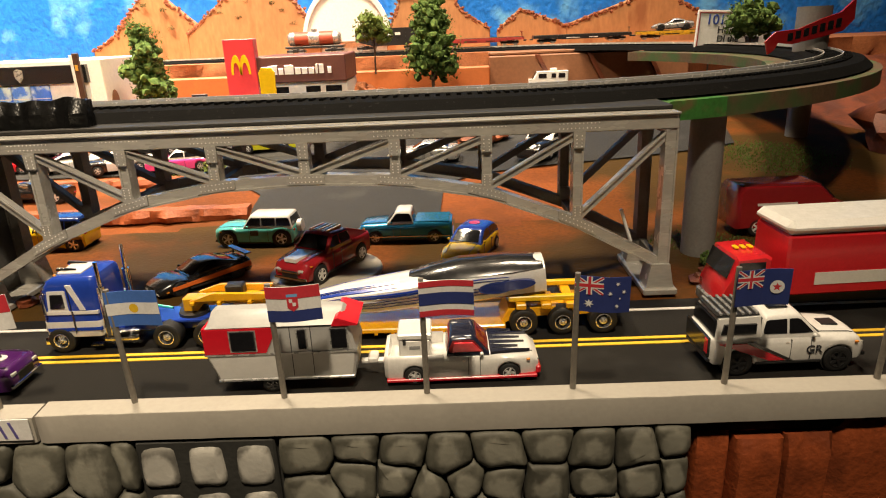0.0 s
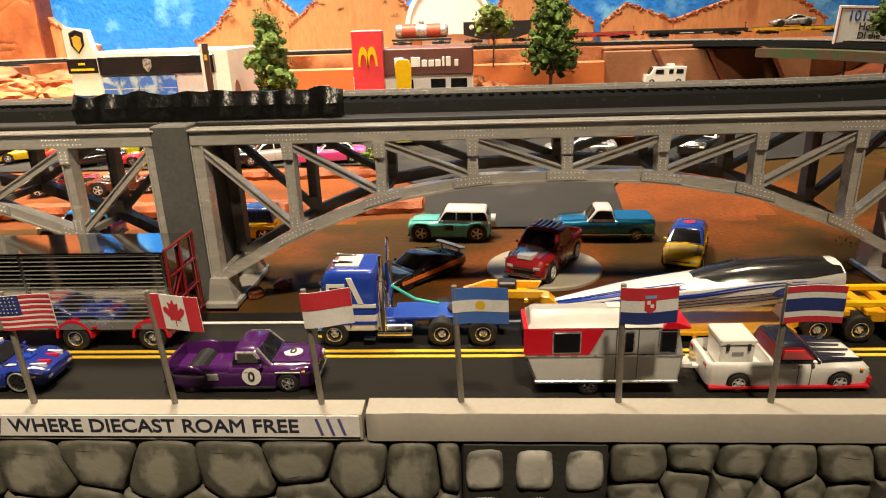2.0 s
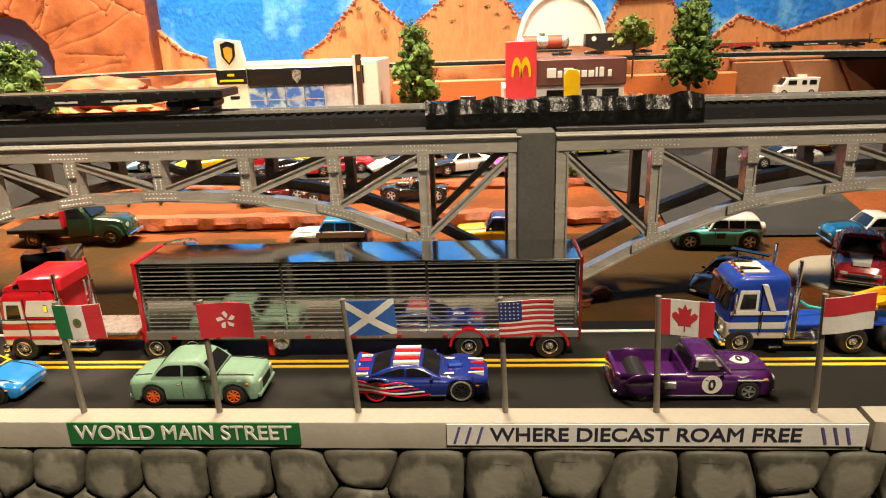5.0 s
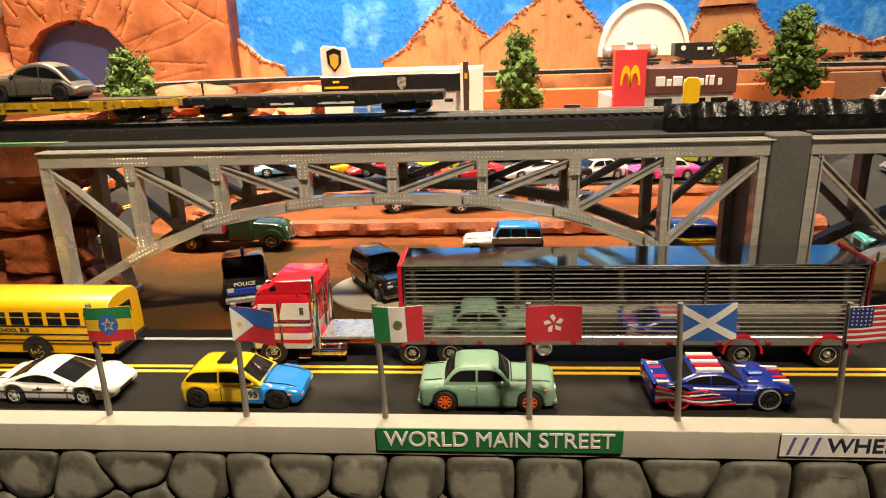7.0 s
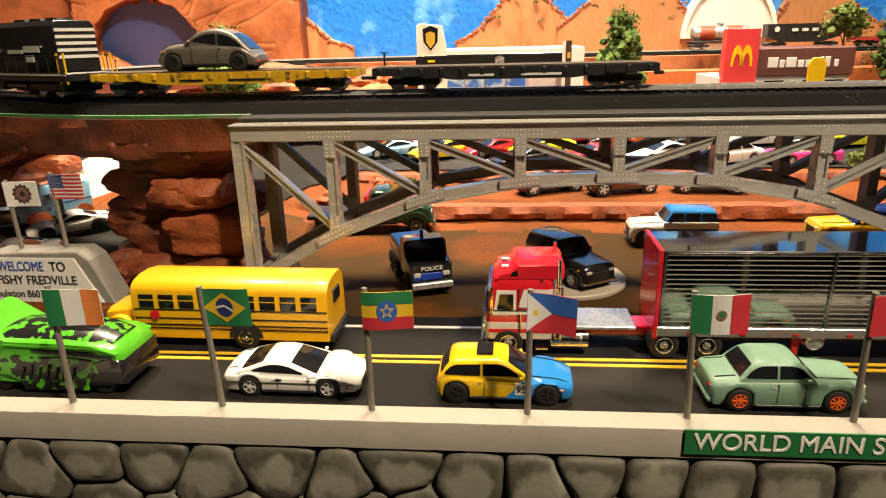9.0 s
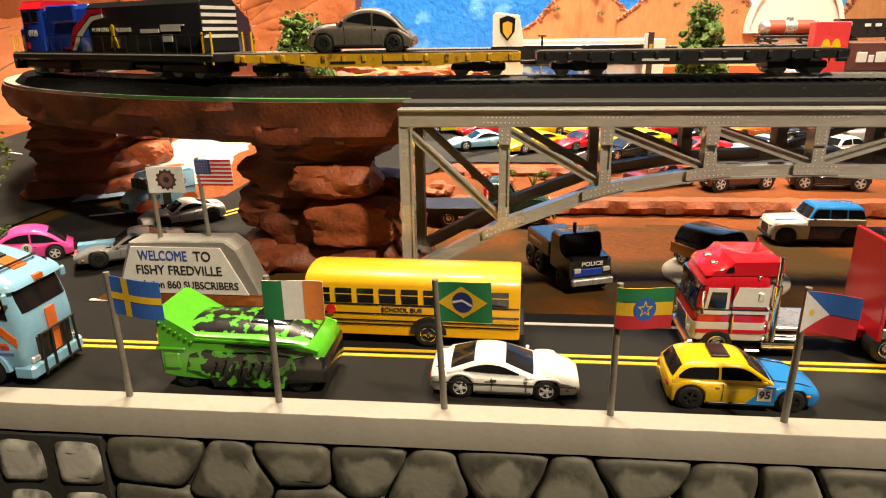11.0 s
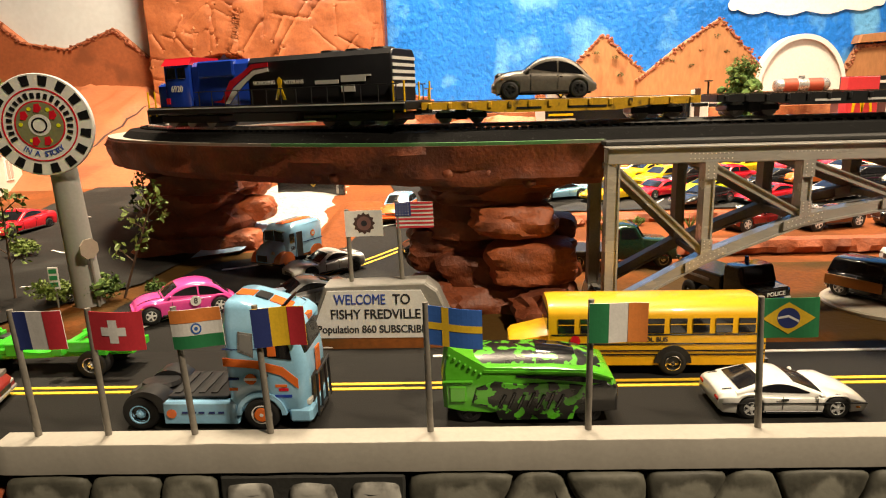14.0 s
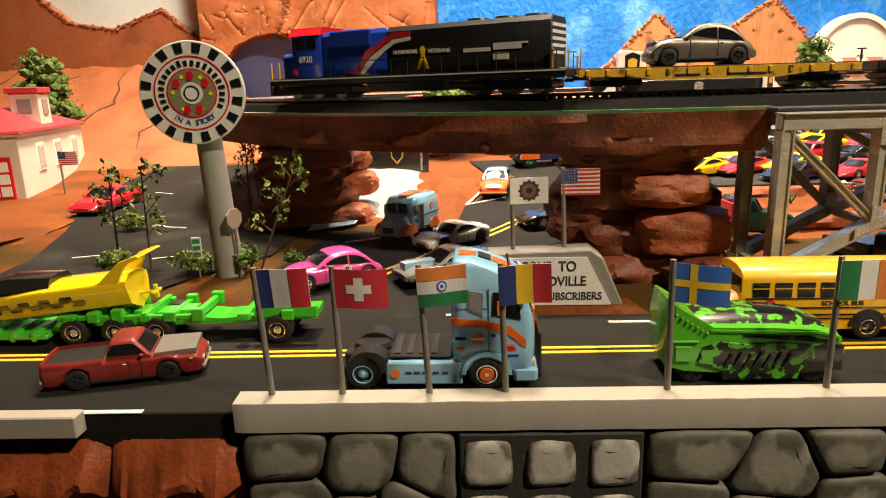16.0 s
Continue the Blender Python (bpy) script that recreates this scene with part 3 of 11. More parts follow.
def rock_face():
    """Foam board carved with straight cracks that run out from a round tunnel hole."""
    x0, x1, z0, z1 = -1.508, -1.037, 0.10, 0.62
    cx, cz, rx, rz = -1.362, 0.145, 0.117, 0.107
    nx, nz = 300, 330
    rnd = random.Random(5)
    cracks = []
    for i in range(26):
        a = radians(-10 + 200 * (i + 0.6 * rnd.random()) / 26)
        r0, r1 = 1.06 + 0.5 * rnd.random() ** 2, 1.5 + 0.9 * rnd.random()
        b = a + 0.30 * (rnd.random() - 0.5)
        cracks.append((cx + rx * r0 * math.cos(a), cz + rz * r0 * math.sin(a), cx + rx * r1 * math.cos(b), cz + rz * r1 * math.sin(b)))
    for i in range(34):
        px, pz = x0 + (x1 - x0) * rnd.random(), z0 + 0.05 + (z1 - z0) * rnd.random()
        a, l = radians(60 + 60 * rnd.gauss(0, 1)), 0.03 + 0.07 * rnd.random()
        ex, ez = px + l * math.cos(a), pz + l * math.sin(a)
        cracks.append((px, pz, ex, ez))
        b = a + radians(rnd.choice((-1, 1)) * (45 + 50 * rnd.random()))
        cracks.append((ex, ez, ex + 0.6 * l * math.cos(b), ez + 0.6 * l * math.sin(b)))
    gx, gz = np.meshgrid(np.linspace(x0, x1, nx + 1), np.linspace(z0, z1, nz + 1))
    wx, wz = gx, gz
    near = np.full(gx.shape, 1.0)
    for k, (ax, az, bx, bz) in enumerate(cracks):
        l2 = (bx - ax) ** 2 + (bz - az) ** 2
        u = np.clip(((wx - ax) * (bx - ax) + (wz - az) * (bz - az)) / l2, 0, 1)
        d = np.hypot(wx - ax - u * (bx - ax), wz - az - u * (bz - az))
        width = 0.6 + 0.8 * rnd.random()
        near = np.minimum(near, d / width)
    depth = 0.0085 * np.clip(1 - near / 0.0030, 0, 1) ** 0.8
    vs, fs = [], []
    for j in range(nz + 1):
        for i in range(nx + 1):
            x, z = float(gx[j, i]), float(gz[j, i])
            vs.append((x, 1.374 + float(depth[j, i]) + 0.003 * noise.noise(Vector((x * 22, z * 22, 2))) + 0.0003 * noise.noise(Vector((x * 110, z * 110, 5))), z))
    n = nx + 1
    for j in range(nz):
        for i in range(nx):
            x, z = x0 + (x1 - x0) * (i + 0.5) / nx, z0 + (z1 - z0) * (j + 0.5) / nz
            e = math.hypot((x - cx) / rx, (z - cz) / rz) + 0.05 * noise.noise(Vector((x * 40, z * 40, 9)))
            if e > 1:
                fs.append((j * n + i, j * n + i + 1, (j + 1) * n + i + 1, (j + 1) * n + i))
    s = Shape().add(vs, fs)
    ob = new("rock_wall", s.mesh("rock_wall", mat("carved_rock", (0.31, 0.092, 0.027), 0.62, 0, 0.22, 40, 0.25, 300, wear=(0.22, 0.060, 0.018), wear_at=0.58, wear_scale=18), 40))
    so = ob.modifiers.new("thick", "SOLIDIFY")
    so.thickness, so.offset = 0.03, 0
    tagged(ob, "cracked orange-brown rock board with a round tunnel hole", kind="structure")
    part("tunnel_back", Shape().box(cx - 0.13, cx + 0.13, 1.416, 1.42, 0.1, 0.28), mat("tunnel_blue", (0.12, 0.20, 0.58), 0.5, 0, 0.2, 12, 0.2), ob, "blue painted back of the tunnel")
    setting("rock_edge", Shape().box(-1.0375, -1.033, 1.36, 1.425, 0.10, 0.6), ROCK_DARK, "dark edge of the rock board")


rock_face()

# the raised shelf that carries the rear track, with its orange walls
PLATEAU_C, PLATEAU_R = (-0.85, 0.87), 0.45
EAST_C = (0.02, 0.87)
TRACK_C = (-0.832, 0.87)


def arc_pts(c, r, a0, a1, n):
    return [(c[0] + r * math.cos(radians(a0 + (a1 - a0) * i / n)), c[1] + r * math.sin(radians(a0 + (a1 - a0) * i / n))) for i in range(n + 1)]


def rough_slab(name, outer, inner, z0, z1, material, label, amp=0.006):
    """A slab between two lines, its outer face chipped like rock."""
    s = Shape()
    rings = []
    k = 0
    for (ax, ay), (bx, by) in zip(outer, inner):
        d = Vector((ax - bx, ay - by, 0)).normalized()
        row = [(bx, by, z1)]
        for t in range(6):
            z = z1 - (z1 - z0) * t / 5
            o = amp * (noise.noise(Vector((ax * 45, ay * 45, z * 60))) + 0.6 * noise.noise(Vector((ax * 120, ay * 120, z * 150)))) - (0.004 if t == 5 else 0) - 0.003 * t / 5
            if t == 0:
                o = 0.001 * noise.noise(Vector((ax * 90, ay * 90, 0)))
            row.append((ax + d.x * o, ay + d.y * o, z))
        row.append((bx, by, z0))
        rings.append(row)
    s.loft(rings)
    return setting(name, s, material, label, smooth=35)


def rim_r(a, extra=0.0):
    return 0.45 + extra - 0.013 * min(1, max(0, (268 - a) / 25)) + 0.008 * min(1, max(0, (225 - a) / 25))


n = 90
out = [(-0.797 - 0.053 * i / 8, 0.42) for i in range(8)] + [arc_pts(PLATEAU_C, rim_r(270 - 170 * i / n), 270 - 170 * i / n, 270 - 170 * i / n, 1)[0] for i in range(n + 1)]
inn = [(-0.797 - 0.025 * i / 8, 0.498) for i in range(8)] + arc_pts(TRACK_C, 0.376, 270, 100, n)
plateau = rough_slab("plateau", out, inn, 0.0935, 0.1195, ROCK_DARK, "red-brown rock slab that carries the curved track")
for k in range(9):
    u = k / 8 + 0.05 * math.sin(k * 5)
    x = -0.985 + 0.165 * u
    y = 0.870 - math.sqrt((rim_r(270 - math.degrees(math.asin((-0.85 - x) / 0.45))) - 0.004) ** 2 - (x + 0.85) ** 2)
    part("rock_lump", Shape().blob((x, y + 0.001, 0.0990 + 0.003 * math.sin(k * 3.3)), 0.0035 + 0.0012 * math.sin(k * 2.1), k + 3, 0.25, 2, (1.0, 0.7, 0.95)), ROCK_DARK, plateau, smooth=50)
edge = [(-0.797 - 0.053 * i / 8, 0.421) for i in range(8)] + [arc_pts(PLATEAU_C, rim_r(270 - 170 * i / n, -0.0015), 270 - 170 * i / n, 270 - 170 * i / n, 1)[0] for i in range(n + 1)]
rings = [[(a[0], a[1], 0.1196), (a[0], a[1], 0.1216), (b[0], b[1], 0.1216), (b[0], b[1], 0.1196)] for a, b in zip(edge, inn)]
part("top_board", Shape().loft(rings[20:]), mat("plateau_top", (0.24, 0.225, 0.19), 0.85, 0, 0.2, 60, 0.4, 400, wear=(0.10, 0.19, 0.08), wear_at=0.60, wear_scale=14), plateau, "bare grey top of the slab")
part("green_scatter", Shape().loft(rings[:21]), mat("plateau_green", (0.055, 0.17, 0.05), 0.9, 0, 0.25, 60, 0.6, 400, wear=(0.20, 0.20, 0.16), wear_at=0.60, wear_scale=20), plateau, "green scatter along the edge of the slab")

# rear shelf
out = [(0.9 - 0.02 * i, 1.215 + 0.006 * math.sin(i * 0.9)) for i in range(100)]
inn = [(x, 1.40) for x, y in out]
rough_slab("terrace", out, inn, 0.03, 0.124, ROCK_ORANGE, "orange rock shelf behind the shops", 0.012)
ORANGE_WALL = mat("orange_board", (0.46, 0.125, 0.03), 0.55, 0, 0.12, 20, 0.15, 200, wear=(0.36, 0.10, 0.03), wear_at=0.62, wear_scale=14)
setting("retaining_wall", Shape().box(-0.52, 0.07, 1.165, 1.19, 0.03, 0.103, 0.002), ORANGE_WALL, "smooth orange painted retaining wall behind the shops")
HILL_DARK = mat("brown_board", (0.24, 0.10, 0.045), 0.6, 0, 0.2, 20, 0.2, 200)
wall_e = setting("retaining_wall_2", Shape().box(0.07, 0.42, 1.185, 1.20, 0.03, 0.118, 0.002), HILL_DARK, "brown painted board wall with dark struts")
for x in (0.15, 0.24, 0.34):
    part("strut", Shape().prism([(x, 0.118), (x + 0.008, 0.118), (x + 0.045, 0.05), (x + 0.037, 0.05)], 1.178, 1.186), ROCK_DARK, wall_e, "dark slanting strut")
setting("shelf_edge", Shape().box(0.07, 0.62, 1.19, 1.23, 0.118, 0.1245, 0.002), HILL_DARK, "brown wooden edge of the rear shelf")


# ---- arched steel bridges ----
def truss_bridge(x0, x1):
    t = thing("arch_bridge", "grey metal arched truss railway bridge with riveted plates", "bridge", (0, 0, 0), group="railway bridges")
    n = 8
    dx = (x1 - x0) / n
    nodes = [0.020, 0.051, 0.073, 0.083, 0.0855, 0.083, 0.073, 0.051, 0.020]
    ztop = 0.1115
    for metal, y in ((STEEL, 0.402), (STEEL_SHADED, 0.452)):
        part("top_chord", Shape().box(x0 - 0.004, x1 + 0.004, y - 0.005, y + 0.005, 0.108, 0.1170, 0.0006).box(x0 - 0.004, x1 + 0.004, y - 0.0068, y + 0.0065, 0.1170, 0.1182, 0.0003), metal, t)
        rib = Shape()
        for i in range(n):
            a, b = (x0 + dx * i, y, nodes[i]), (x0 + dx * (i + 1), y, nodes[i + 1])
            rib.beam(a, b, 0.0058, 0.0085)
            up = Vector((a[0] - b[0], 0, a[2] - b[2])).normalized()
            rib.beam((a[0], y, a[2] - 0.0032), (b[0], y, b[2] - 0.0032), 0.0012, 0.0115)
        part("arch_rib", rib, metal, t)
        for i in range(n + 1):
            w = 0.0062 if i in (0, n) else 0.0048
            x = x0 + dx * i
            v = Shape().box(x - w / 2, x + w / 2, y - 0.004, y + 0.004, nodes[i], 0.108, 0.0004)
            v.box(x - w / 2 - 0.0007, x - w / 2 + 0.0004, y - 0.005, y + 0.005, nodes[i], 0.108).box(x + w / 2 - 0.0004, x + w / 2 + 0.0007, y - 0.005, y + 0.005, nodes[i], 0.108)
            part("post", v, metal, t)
            # gusset plates at both ends of the post
            if 0 < i < n:
                z = nodes[i]
                sl = (nodes[i + 1] - nodes[i - 1]) / (2 * dx)
                g = Shape().prism([(x - 0.012, z - 0.003 - sl * 0.012), (x + 0.012, z - 0.003 + sl * 0.012), (x + 0.012, z + 0.0028 + sl * 0.012), (x + 0.0034, z + 0.0034 + sl * 0.003), (x + 0.0032, z + 0.0115), (x - 0.0032, z + 0.0115), (x - 0.0034, z + 0.0034 - sl * 0.003), (x - 0.012, z + 0.0028 - sl * 0.012)], y - 0.0062, y - 0.0050)
                part("gusset_plate", g, metal, t)
                g = Shape().prism([(x - 0.0036, 0.1085), (x + 0.0036, 0.1085), (x + 0.0033, 0.0985), (x - 0.0033, 0.0985)], y - 0.0060, y - 0.0048)
                part("gusset_plate", g, metal, t)
        for i in range(n):
            a = (x0 + dx * i, 0.107) if i < n // 2 else (x0 + dx * (i + 1), 0.107)
            b = (x0 + dx * (i + 1), nodes[i + 1] + 0.002) if i < n // 2 else (x0 + dx * i, nodes[i] + 0.002)
            d = Shape().beam((a[0], y, a[1]), (b[0], y, b[1]), 0.0040, 0.005)
            d.beam((a[0], y - 0.003, a[1]), (b[0], y - 0.003, b[1]), 0.0046, 0.0008)
            off = 0.0021 if b[0] != a[0] else 0
            d.beam((a[0], y - 0.0030, a[1] + off), (b[0], y - 0.0030, b[1] + off), 0.0009, 0.0030)
            part("diagonal", d, metal, t)
    for i in range(n + 1):
        x = x0 + dx * i
        part("cross_beam", Shape().box(x - 0.002, x + 0.002, 0.4065, 0.4475, 0.104, 0.1075), STEEL_SHADED, t)
        part("cross_beam", Shape().box(x - 0.002, x + 0.002, 0.4065, 0.4475, nodes[i] - 0.002, nodes[i] + 0.002), STEEL_SHADED, t)
    part("deck", Shape().box(x0 - 0.003, x1 + 0.003, 0.4085, 0.468, 0.1183, 0.1210, 0.0005), mat("deck_board", (0.012, 0.011, 0.010), 0.6, 0, 0.25, 60, 0.3, 300), t)
    riv = Shape()

    def dot(x, y, z):
        r = 0.00052
        riv.add([(x - r, y, z), (x, y, z - r), (x + r, y, z), (x, y, z + r), (x, y - r * 0.8, z)], [(0, 1, 4), (1, 2, 4), (2, 3, 4), (3, 0, 4)])
    for i in range(1, n):
        x, z = x0 + dx * i, nodes[i]
        sl = (nodes[i + 1] - nodes[i - 1]) / (2 * dx)
        for a in range(9):
            for b in (-0.0014, 0.0016):
                u = -0.0095 + a * 0.0024
                dot(x + u, 0.402 - 0.0062, z + b + sl * u)
        for b in range(4):
            for a in (-0.0018, 0.0018):
                dot(x + a * 0.9, 0.402 - 0.0062, z + 0.0050 + b * 0.0018)
                dot(x + a * 0.9, 0.402 - 0.0060, 0.0995 + b * 0.0022)
        for a in range(11):
            dot(x - 0.012 + a * 0.0024, 0.402 - 0.005, 0.1135)
            dot(x - 0.012 + a * 0.0024, 0.402 - 0.005, 0.1105) if i % 2 else None
    part("rivets", riv, RIVET, t, kind="stuff")
    for x in (x0 + 0.002, x1 - 0.002):
        sh = Shape().box(x - 0.011, x + 0.011, 0.392, 0.464, 0.0005, 0.005, 0.0008).prism([(x - 0.009, 0.005), (x + 0.009, 0.005), (x + 0.006, 0.021), (x - 0.006, 0.021)], 0.395, 0.411).prism([(x - 0.009, 0.005), (x + 0.009, 0.005), (x + 0.006, 0.021), (x - 0.006, 0.021)], 0.445, 0.461)
        part("shoe", sh, STEEL, t)
    return t


truss_bridge(-0.318, 0.134)
truss_bridge(-0.797, -0.347)
PIER = mat("pier_paint", (0.085, 0.085, 0.08), 0.7, 0, 0.2, 50, 0.3, 400)
solo("bridge_pier", Shape().box(-0.3455, -0.3225, 0.396, 0.462, 0.0, 0.1205, 0.0008), PIER, "dark grey painted wooden pier between two bridges", "pier", kind="structure")


# ---- railway ----
def oval(off, n=64):
    """The loop of the track, off metres outside its middle."""
    r = 0.41 + off
    p = [(-0.832 + 0.852 * i / 40, 0.46 - off) for i in range(40)]
    p += arc_pts(EAST_C, r, 270, 450, n)
    p += [(0.02 - 0.852 * i / 40, 1.28 + off) for i in range(1, 40)]
    p += arc_pts(TRACK_C, r, 90, 270, n)[:-1]
    return p


def sweep(offs_z):
    s = Shape()
    lines = [[(x, y, z) for x, y in oval(o)] for o, z in offs_z]
    rings = list(zip(*lines))
    rings.append(rings[0])
    s.loft(rings, caps=False)
    return s


track = thing("railway_track", "black plastic roadbed model railway track with steel rails", "railway track", (0, 0, 0))
part("roadbed", sweep([(0.034, 0.1212), (0.027, 0.1275), (0.020, 0.1285), (-0.020, 0.1285), (-0.027, 0.1275), (-0.034, 0.1212)]), BALLAST, track, smooth=30)
RAIL = mat("nickel_rail", (0.62, 0.60, 0.56), 0.25, 0.35, 0.15, 200, 0.05)
for o in (0.0083, -0.0083):
    part("rail", sweep([(o + 0.0006, 0.1300), (o + 0.0006, 0.1322), (o - 0.0006, 0.1322), (o - 0.0006, 0.1300)]), RAIL, track)
ties = Shape()
inner, outer = oval(-0.0165, 220), oval(0.0165, 220)
for i in range(0, len(inner)):
    a, b = Vector((*inner[i], 0.1292)), Vector((*outer[i], 0.1292))
    ties.beam(a, b, 0.0028, 0.0016, (0, 0, 1))
    j = (i + 1) % len(inner)
    gap = (Vector(outer[j]) - Vector(outer[i])).length
    k = int(gap / 0.0062)
    for q in range(1, k):
        u = q / k
        ties.beam(a.lerp(Vector((*inner[j], 0.1292)), u), b.lerp(Vector((*outer[j], 0.1292)), u), 0.0028, 0.0016, (0, 0, 1))
part("tie_strip", ties, BALLAST, track, kind="stuff")

# black crumpled strip that hangs over the bridge joint
FOIL = mat("black_foil", (0.006, 0.006, 0.006), 0.30, 0, 0.3, 60, 0.8, 190, depth=0.0012)
FOIL.node_tree.nodes["Principled BSDF"].inputs["Specular IOR Level"].default_value = 0.22
s = Shape()
rings = []
for i in range(120):
    x = -0.402 + 0.172 * i / 119
    rings.append([(x, 0.414 + 0.002 * noise.noise(Vector((x * 150, 0, 0))), 0.1195), (x, 0.4135 + 0.004 * noise.noise(Vector((x * 120, 3, 0))), 0.130), (x, 0.418 + 0.002 * noise.noise(Vector((x * 130, 5, 0))), 0.1385 + 0.0035 * noise.noise(Vector((x * 60, 9, 0)))), (x, 0.424, 0.1375), (x, 0.424, 0.1195)])
s.loft(rings)
solo("cover_strip", s, FOIL, "crumpled black foil strip over the bridge joint", "strip", smooth=25)


# ---- right-hand deck on columns ----
oo = [(0.137 + 0.0, 0.42)] + [(x, y) for x, y in arc_pts(EAST_C, 0.452, 286, 400, 40)]
ii = [(0.137, 0.55)] + [(x, y) for x, y in arc_pts(EAST_C, 0.35, 286, 400, 40)]
TAN_EDGE = mat("tan_deck_edge", (0.10, 0.062, 0.032), 0.75, 0, 0.3, 30, 0.5, 300, wear=(0.045, 0.085, 0.025), wear_at=0.50, wear_scale=30)
GREEN_PAINT = mat("green_deck_edge", (0.030, 0.15, 0.022), 0.6, 0, 0.35, 60, 0.5, 300, wear=(0.14, 0.085, 0.040), wear_at=0.62, wear_scale=45)


def deck_piece(name, lo, hi, material, label):
    s = Shape()
    s.loft([[(a[0], a[1], 0.1065), (a[0], a[1], 0.1195), (b[0], b[1], 0.1195), (b[0], b[1], 0.1065)] for a, b in list(zip(oo, ii))[lo:hi]])
    setting(name, s, material, label)


deck_piece("track_deck", 0, 4, GREEN_PAINT, "wooden track deck with bright green paint on its edge")
deck_piece("track_deck_2", 3, 42, TAN_EDGE, "wooden track deck with tan edge and sparse scatter")


def column(x, y, r, z1, label="grey concrete-painted round column under the track deck"):
    t = thing("column", label, "column", (x, y, ground_z(x, y)), group="columns under the deck")
    part("shaft", Shape().lathe([(0, r), (0.002, r), (z1 - ground_z(x, y) - 0.001, r), (z1 - ground_z(x, y), r * 0.99)], 32, Matrix.Rotation(radians(90), 4, "X")), CONCRETE, t, smooth=40)


column(0.185, 0.474, 0.0122, 0.1062)
column(0.415, 0.79, 0.0125, 0.1062)


# ---- stone wall below the kerb ----
def clip_cell(c, seeds, box):
    x0, x1, y0, y1 = box
    poly = [(x0, y0), (x1, y0), (x1, y1), (x0, y1)]
    for o in seeds:
        if o == c or abs(o[0] - c[0]) > 0.09:
            continue
        mx, my, nx, ny = (c[0] + o[0]) / 2, (c[1] + o[1]) / 2, o[0] - c[0], o[1] - c[1]
        res = []
        for (ax, ay), (bx, by) in zip(poly, poly[1:] + poly[:1]):
            da, db = (ax - mx) * nx + (ay - my) * ny, (bx - mx) * nx + (by - my) * ny
            if da <= 0:
                res.append((ax, ay))
            if da * db < 0:
                t = da / (da - db)
                res.append((ax + (bx - ax) * t, ay + (by - ay) * t))
        poly = res
        if not poly:
            break
    return poly


def rounded(poly, cut=0.24):
    out = []
    n = len(poly)
    for i in range(n):
        p, a, b = poly[i], poly[i - 1], poly[(i + 1) % n]
        out.append((p[0] + (a[0] - p[0]) * cut, p[1] + (a[1] - p[1]) * cut))
        out.append((p[0] + (b[0] - p[0]) * cut, p[1] + (b[1] - p[1]) * cut))
    return out


FACE_Y = 0.2575
stone_wall = setting("wall_stone", Shape().box(-1.086, 0.106, FACE_Y + 0.003, 0.30, -0.30, -0.0045, 0.0006), MORTAR, "grey painted foam stone wall below the road")


def stone_piece(poly, material, lift, parent):
    """One pillow-shaped stone of the wall, worn round at its edge."""
    cx, cz = sum(p[0] for p in poly) / len(poly), sum(p[1] for p in poly) / len(poly)
    rings = []
    for back, y in ((0.0002, FACE_Y + 0.0042), (0.0003, FACE_Y + 0.0012), (0.0008, FACE_Y - lift * 0.30), (0.0018, FACE_Y - lift * 0.72), (0.0034, FACE_Y - lift * 0.95), (0.0060, FACE_Y - lift * 1.06)):
        ring = []
        for px, pz in poly:
            l = math.hypot(px - cx, pz - cz) or 1.0
            wob = 0.0006 * noise.noise(Vector((px * 160, pz * 160, 8)))
            k = max(0.15, (l - back - wob) / l)
            ring.append(((px - cx) * k, y + 0.0007 * noise.noise(Vector((px * 120, pz * 120, back * 300))), (pz - cz) * k))
        rings.append(ring)
    s = Shape()
    s.loft(rings)
    part("stone", s.mesh("stone", material, 60), material, parent, at=pose(cx, 0, cz))


def build_stones():
    rnd = random.Random(11)
    blocks = [(-0.155, -0.087), (-0.993, -0.912)]
    spans = [(-1.086, -0.993), (-0.912, -0.155), (-0.087, 0.106)]
    for a, b in spans:
        seeds, z = [], -0.0045
        row = 0
        f = 0.70 if a > -0.1 else 1.0
        while z > -0.10:
            x = a + 0.012 * rnd.random()
            while x < b:
                w = (0.021 + 0.018 * rnd.random()) * f
                seeds.append((x + w / 2, z - (0.015 - 0.016 * (rnd.random() - 0.5)) * f))
                x += w
            z -= 0.027 * f
            row += 1
        for c in seeds:
            poly = clip_cell(c, seeds, (a, b, -0.105, -0.0048))
            if len(poly) > 2:
                stone_piece(rounded(rounded(poly, 0.13), 0.24), STONE, 0.0014 + 0.0014 * rnd.random(), stone_wall)
    for a, b in blocks:
        part("block_frame", Shape().box(a + 0.001, b - 0.001, FACE_Y - 0.0005, FACE_Y + 0.004, -0.105, -0.0055, 0.001), MORTAR, stone_wall)
        for r in range(4):
            for k in range(3):
                w = (b - a) / 3
                xa, xb = a + w * k + 0.0016, a + w * (k + 1) - 0.0016
                za, zb = -0.0078 - 0.0265 * r, -0.0078 - 0.0265 * r - 0.0243
                poly = rounded(rounded([(xa, zb), (xb, zb + 0.001), (xb - 0.001, za), (xa + 0.001, za - 0.0005)], 0.14), 0.25)
                stone_piece(poly, STONE_PALE, 0.002, stone_wall)


build_stones()


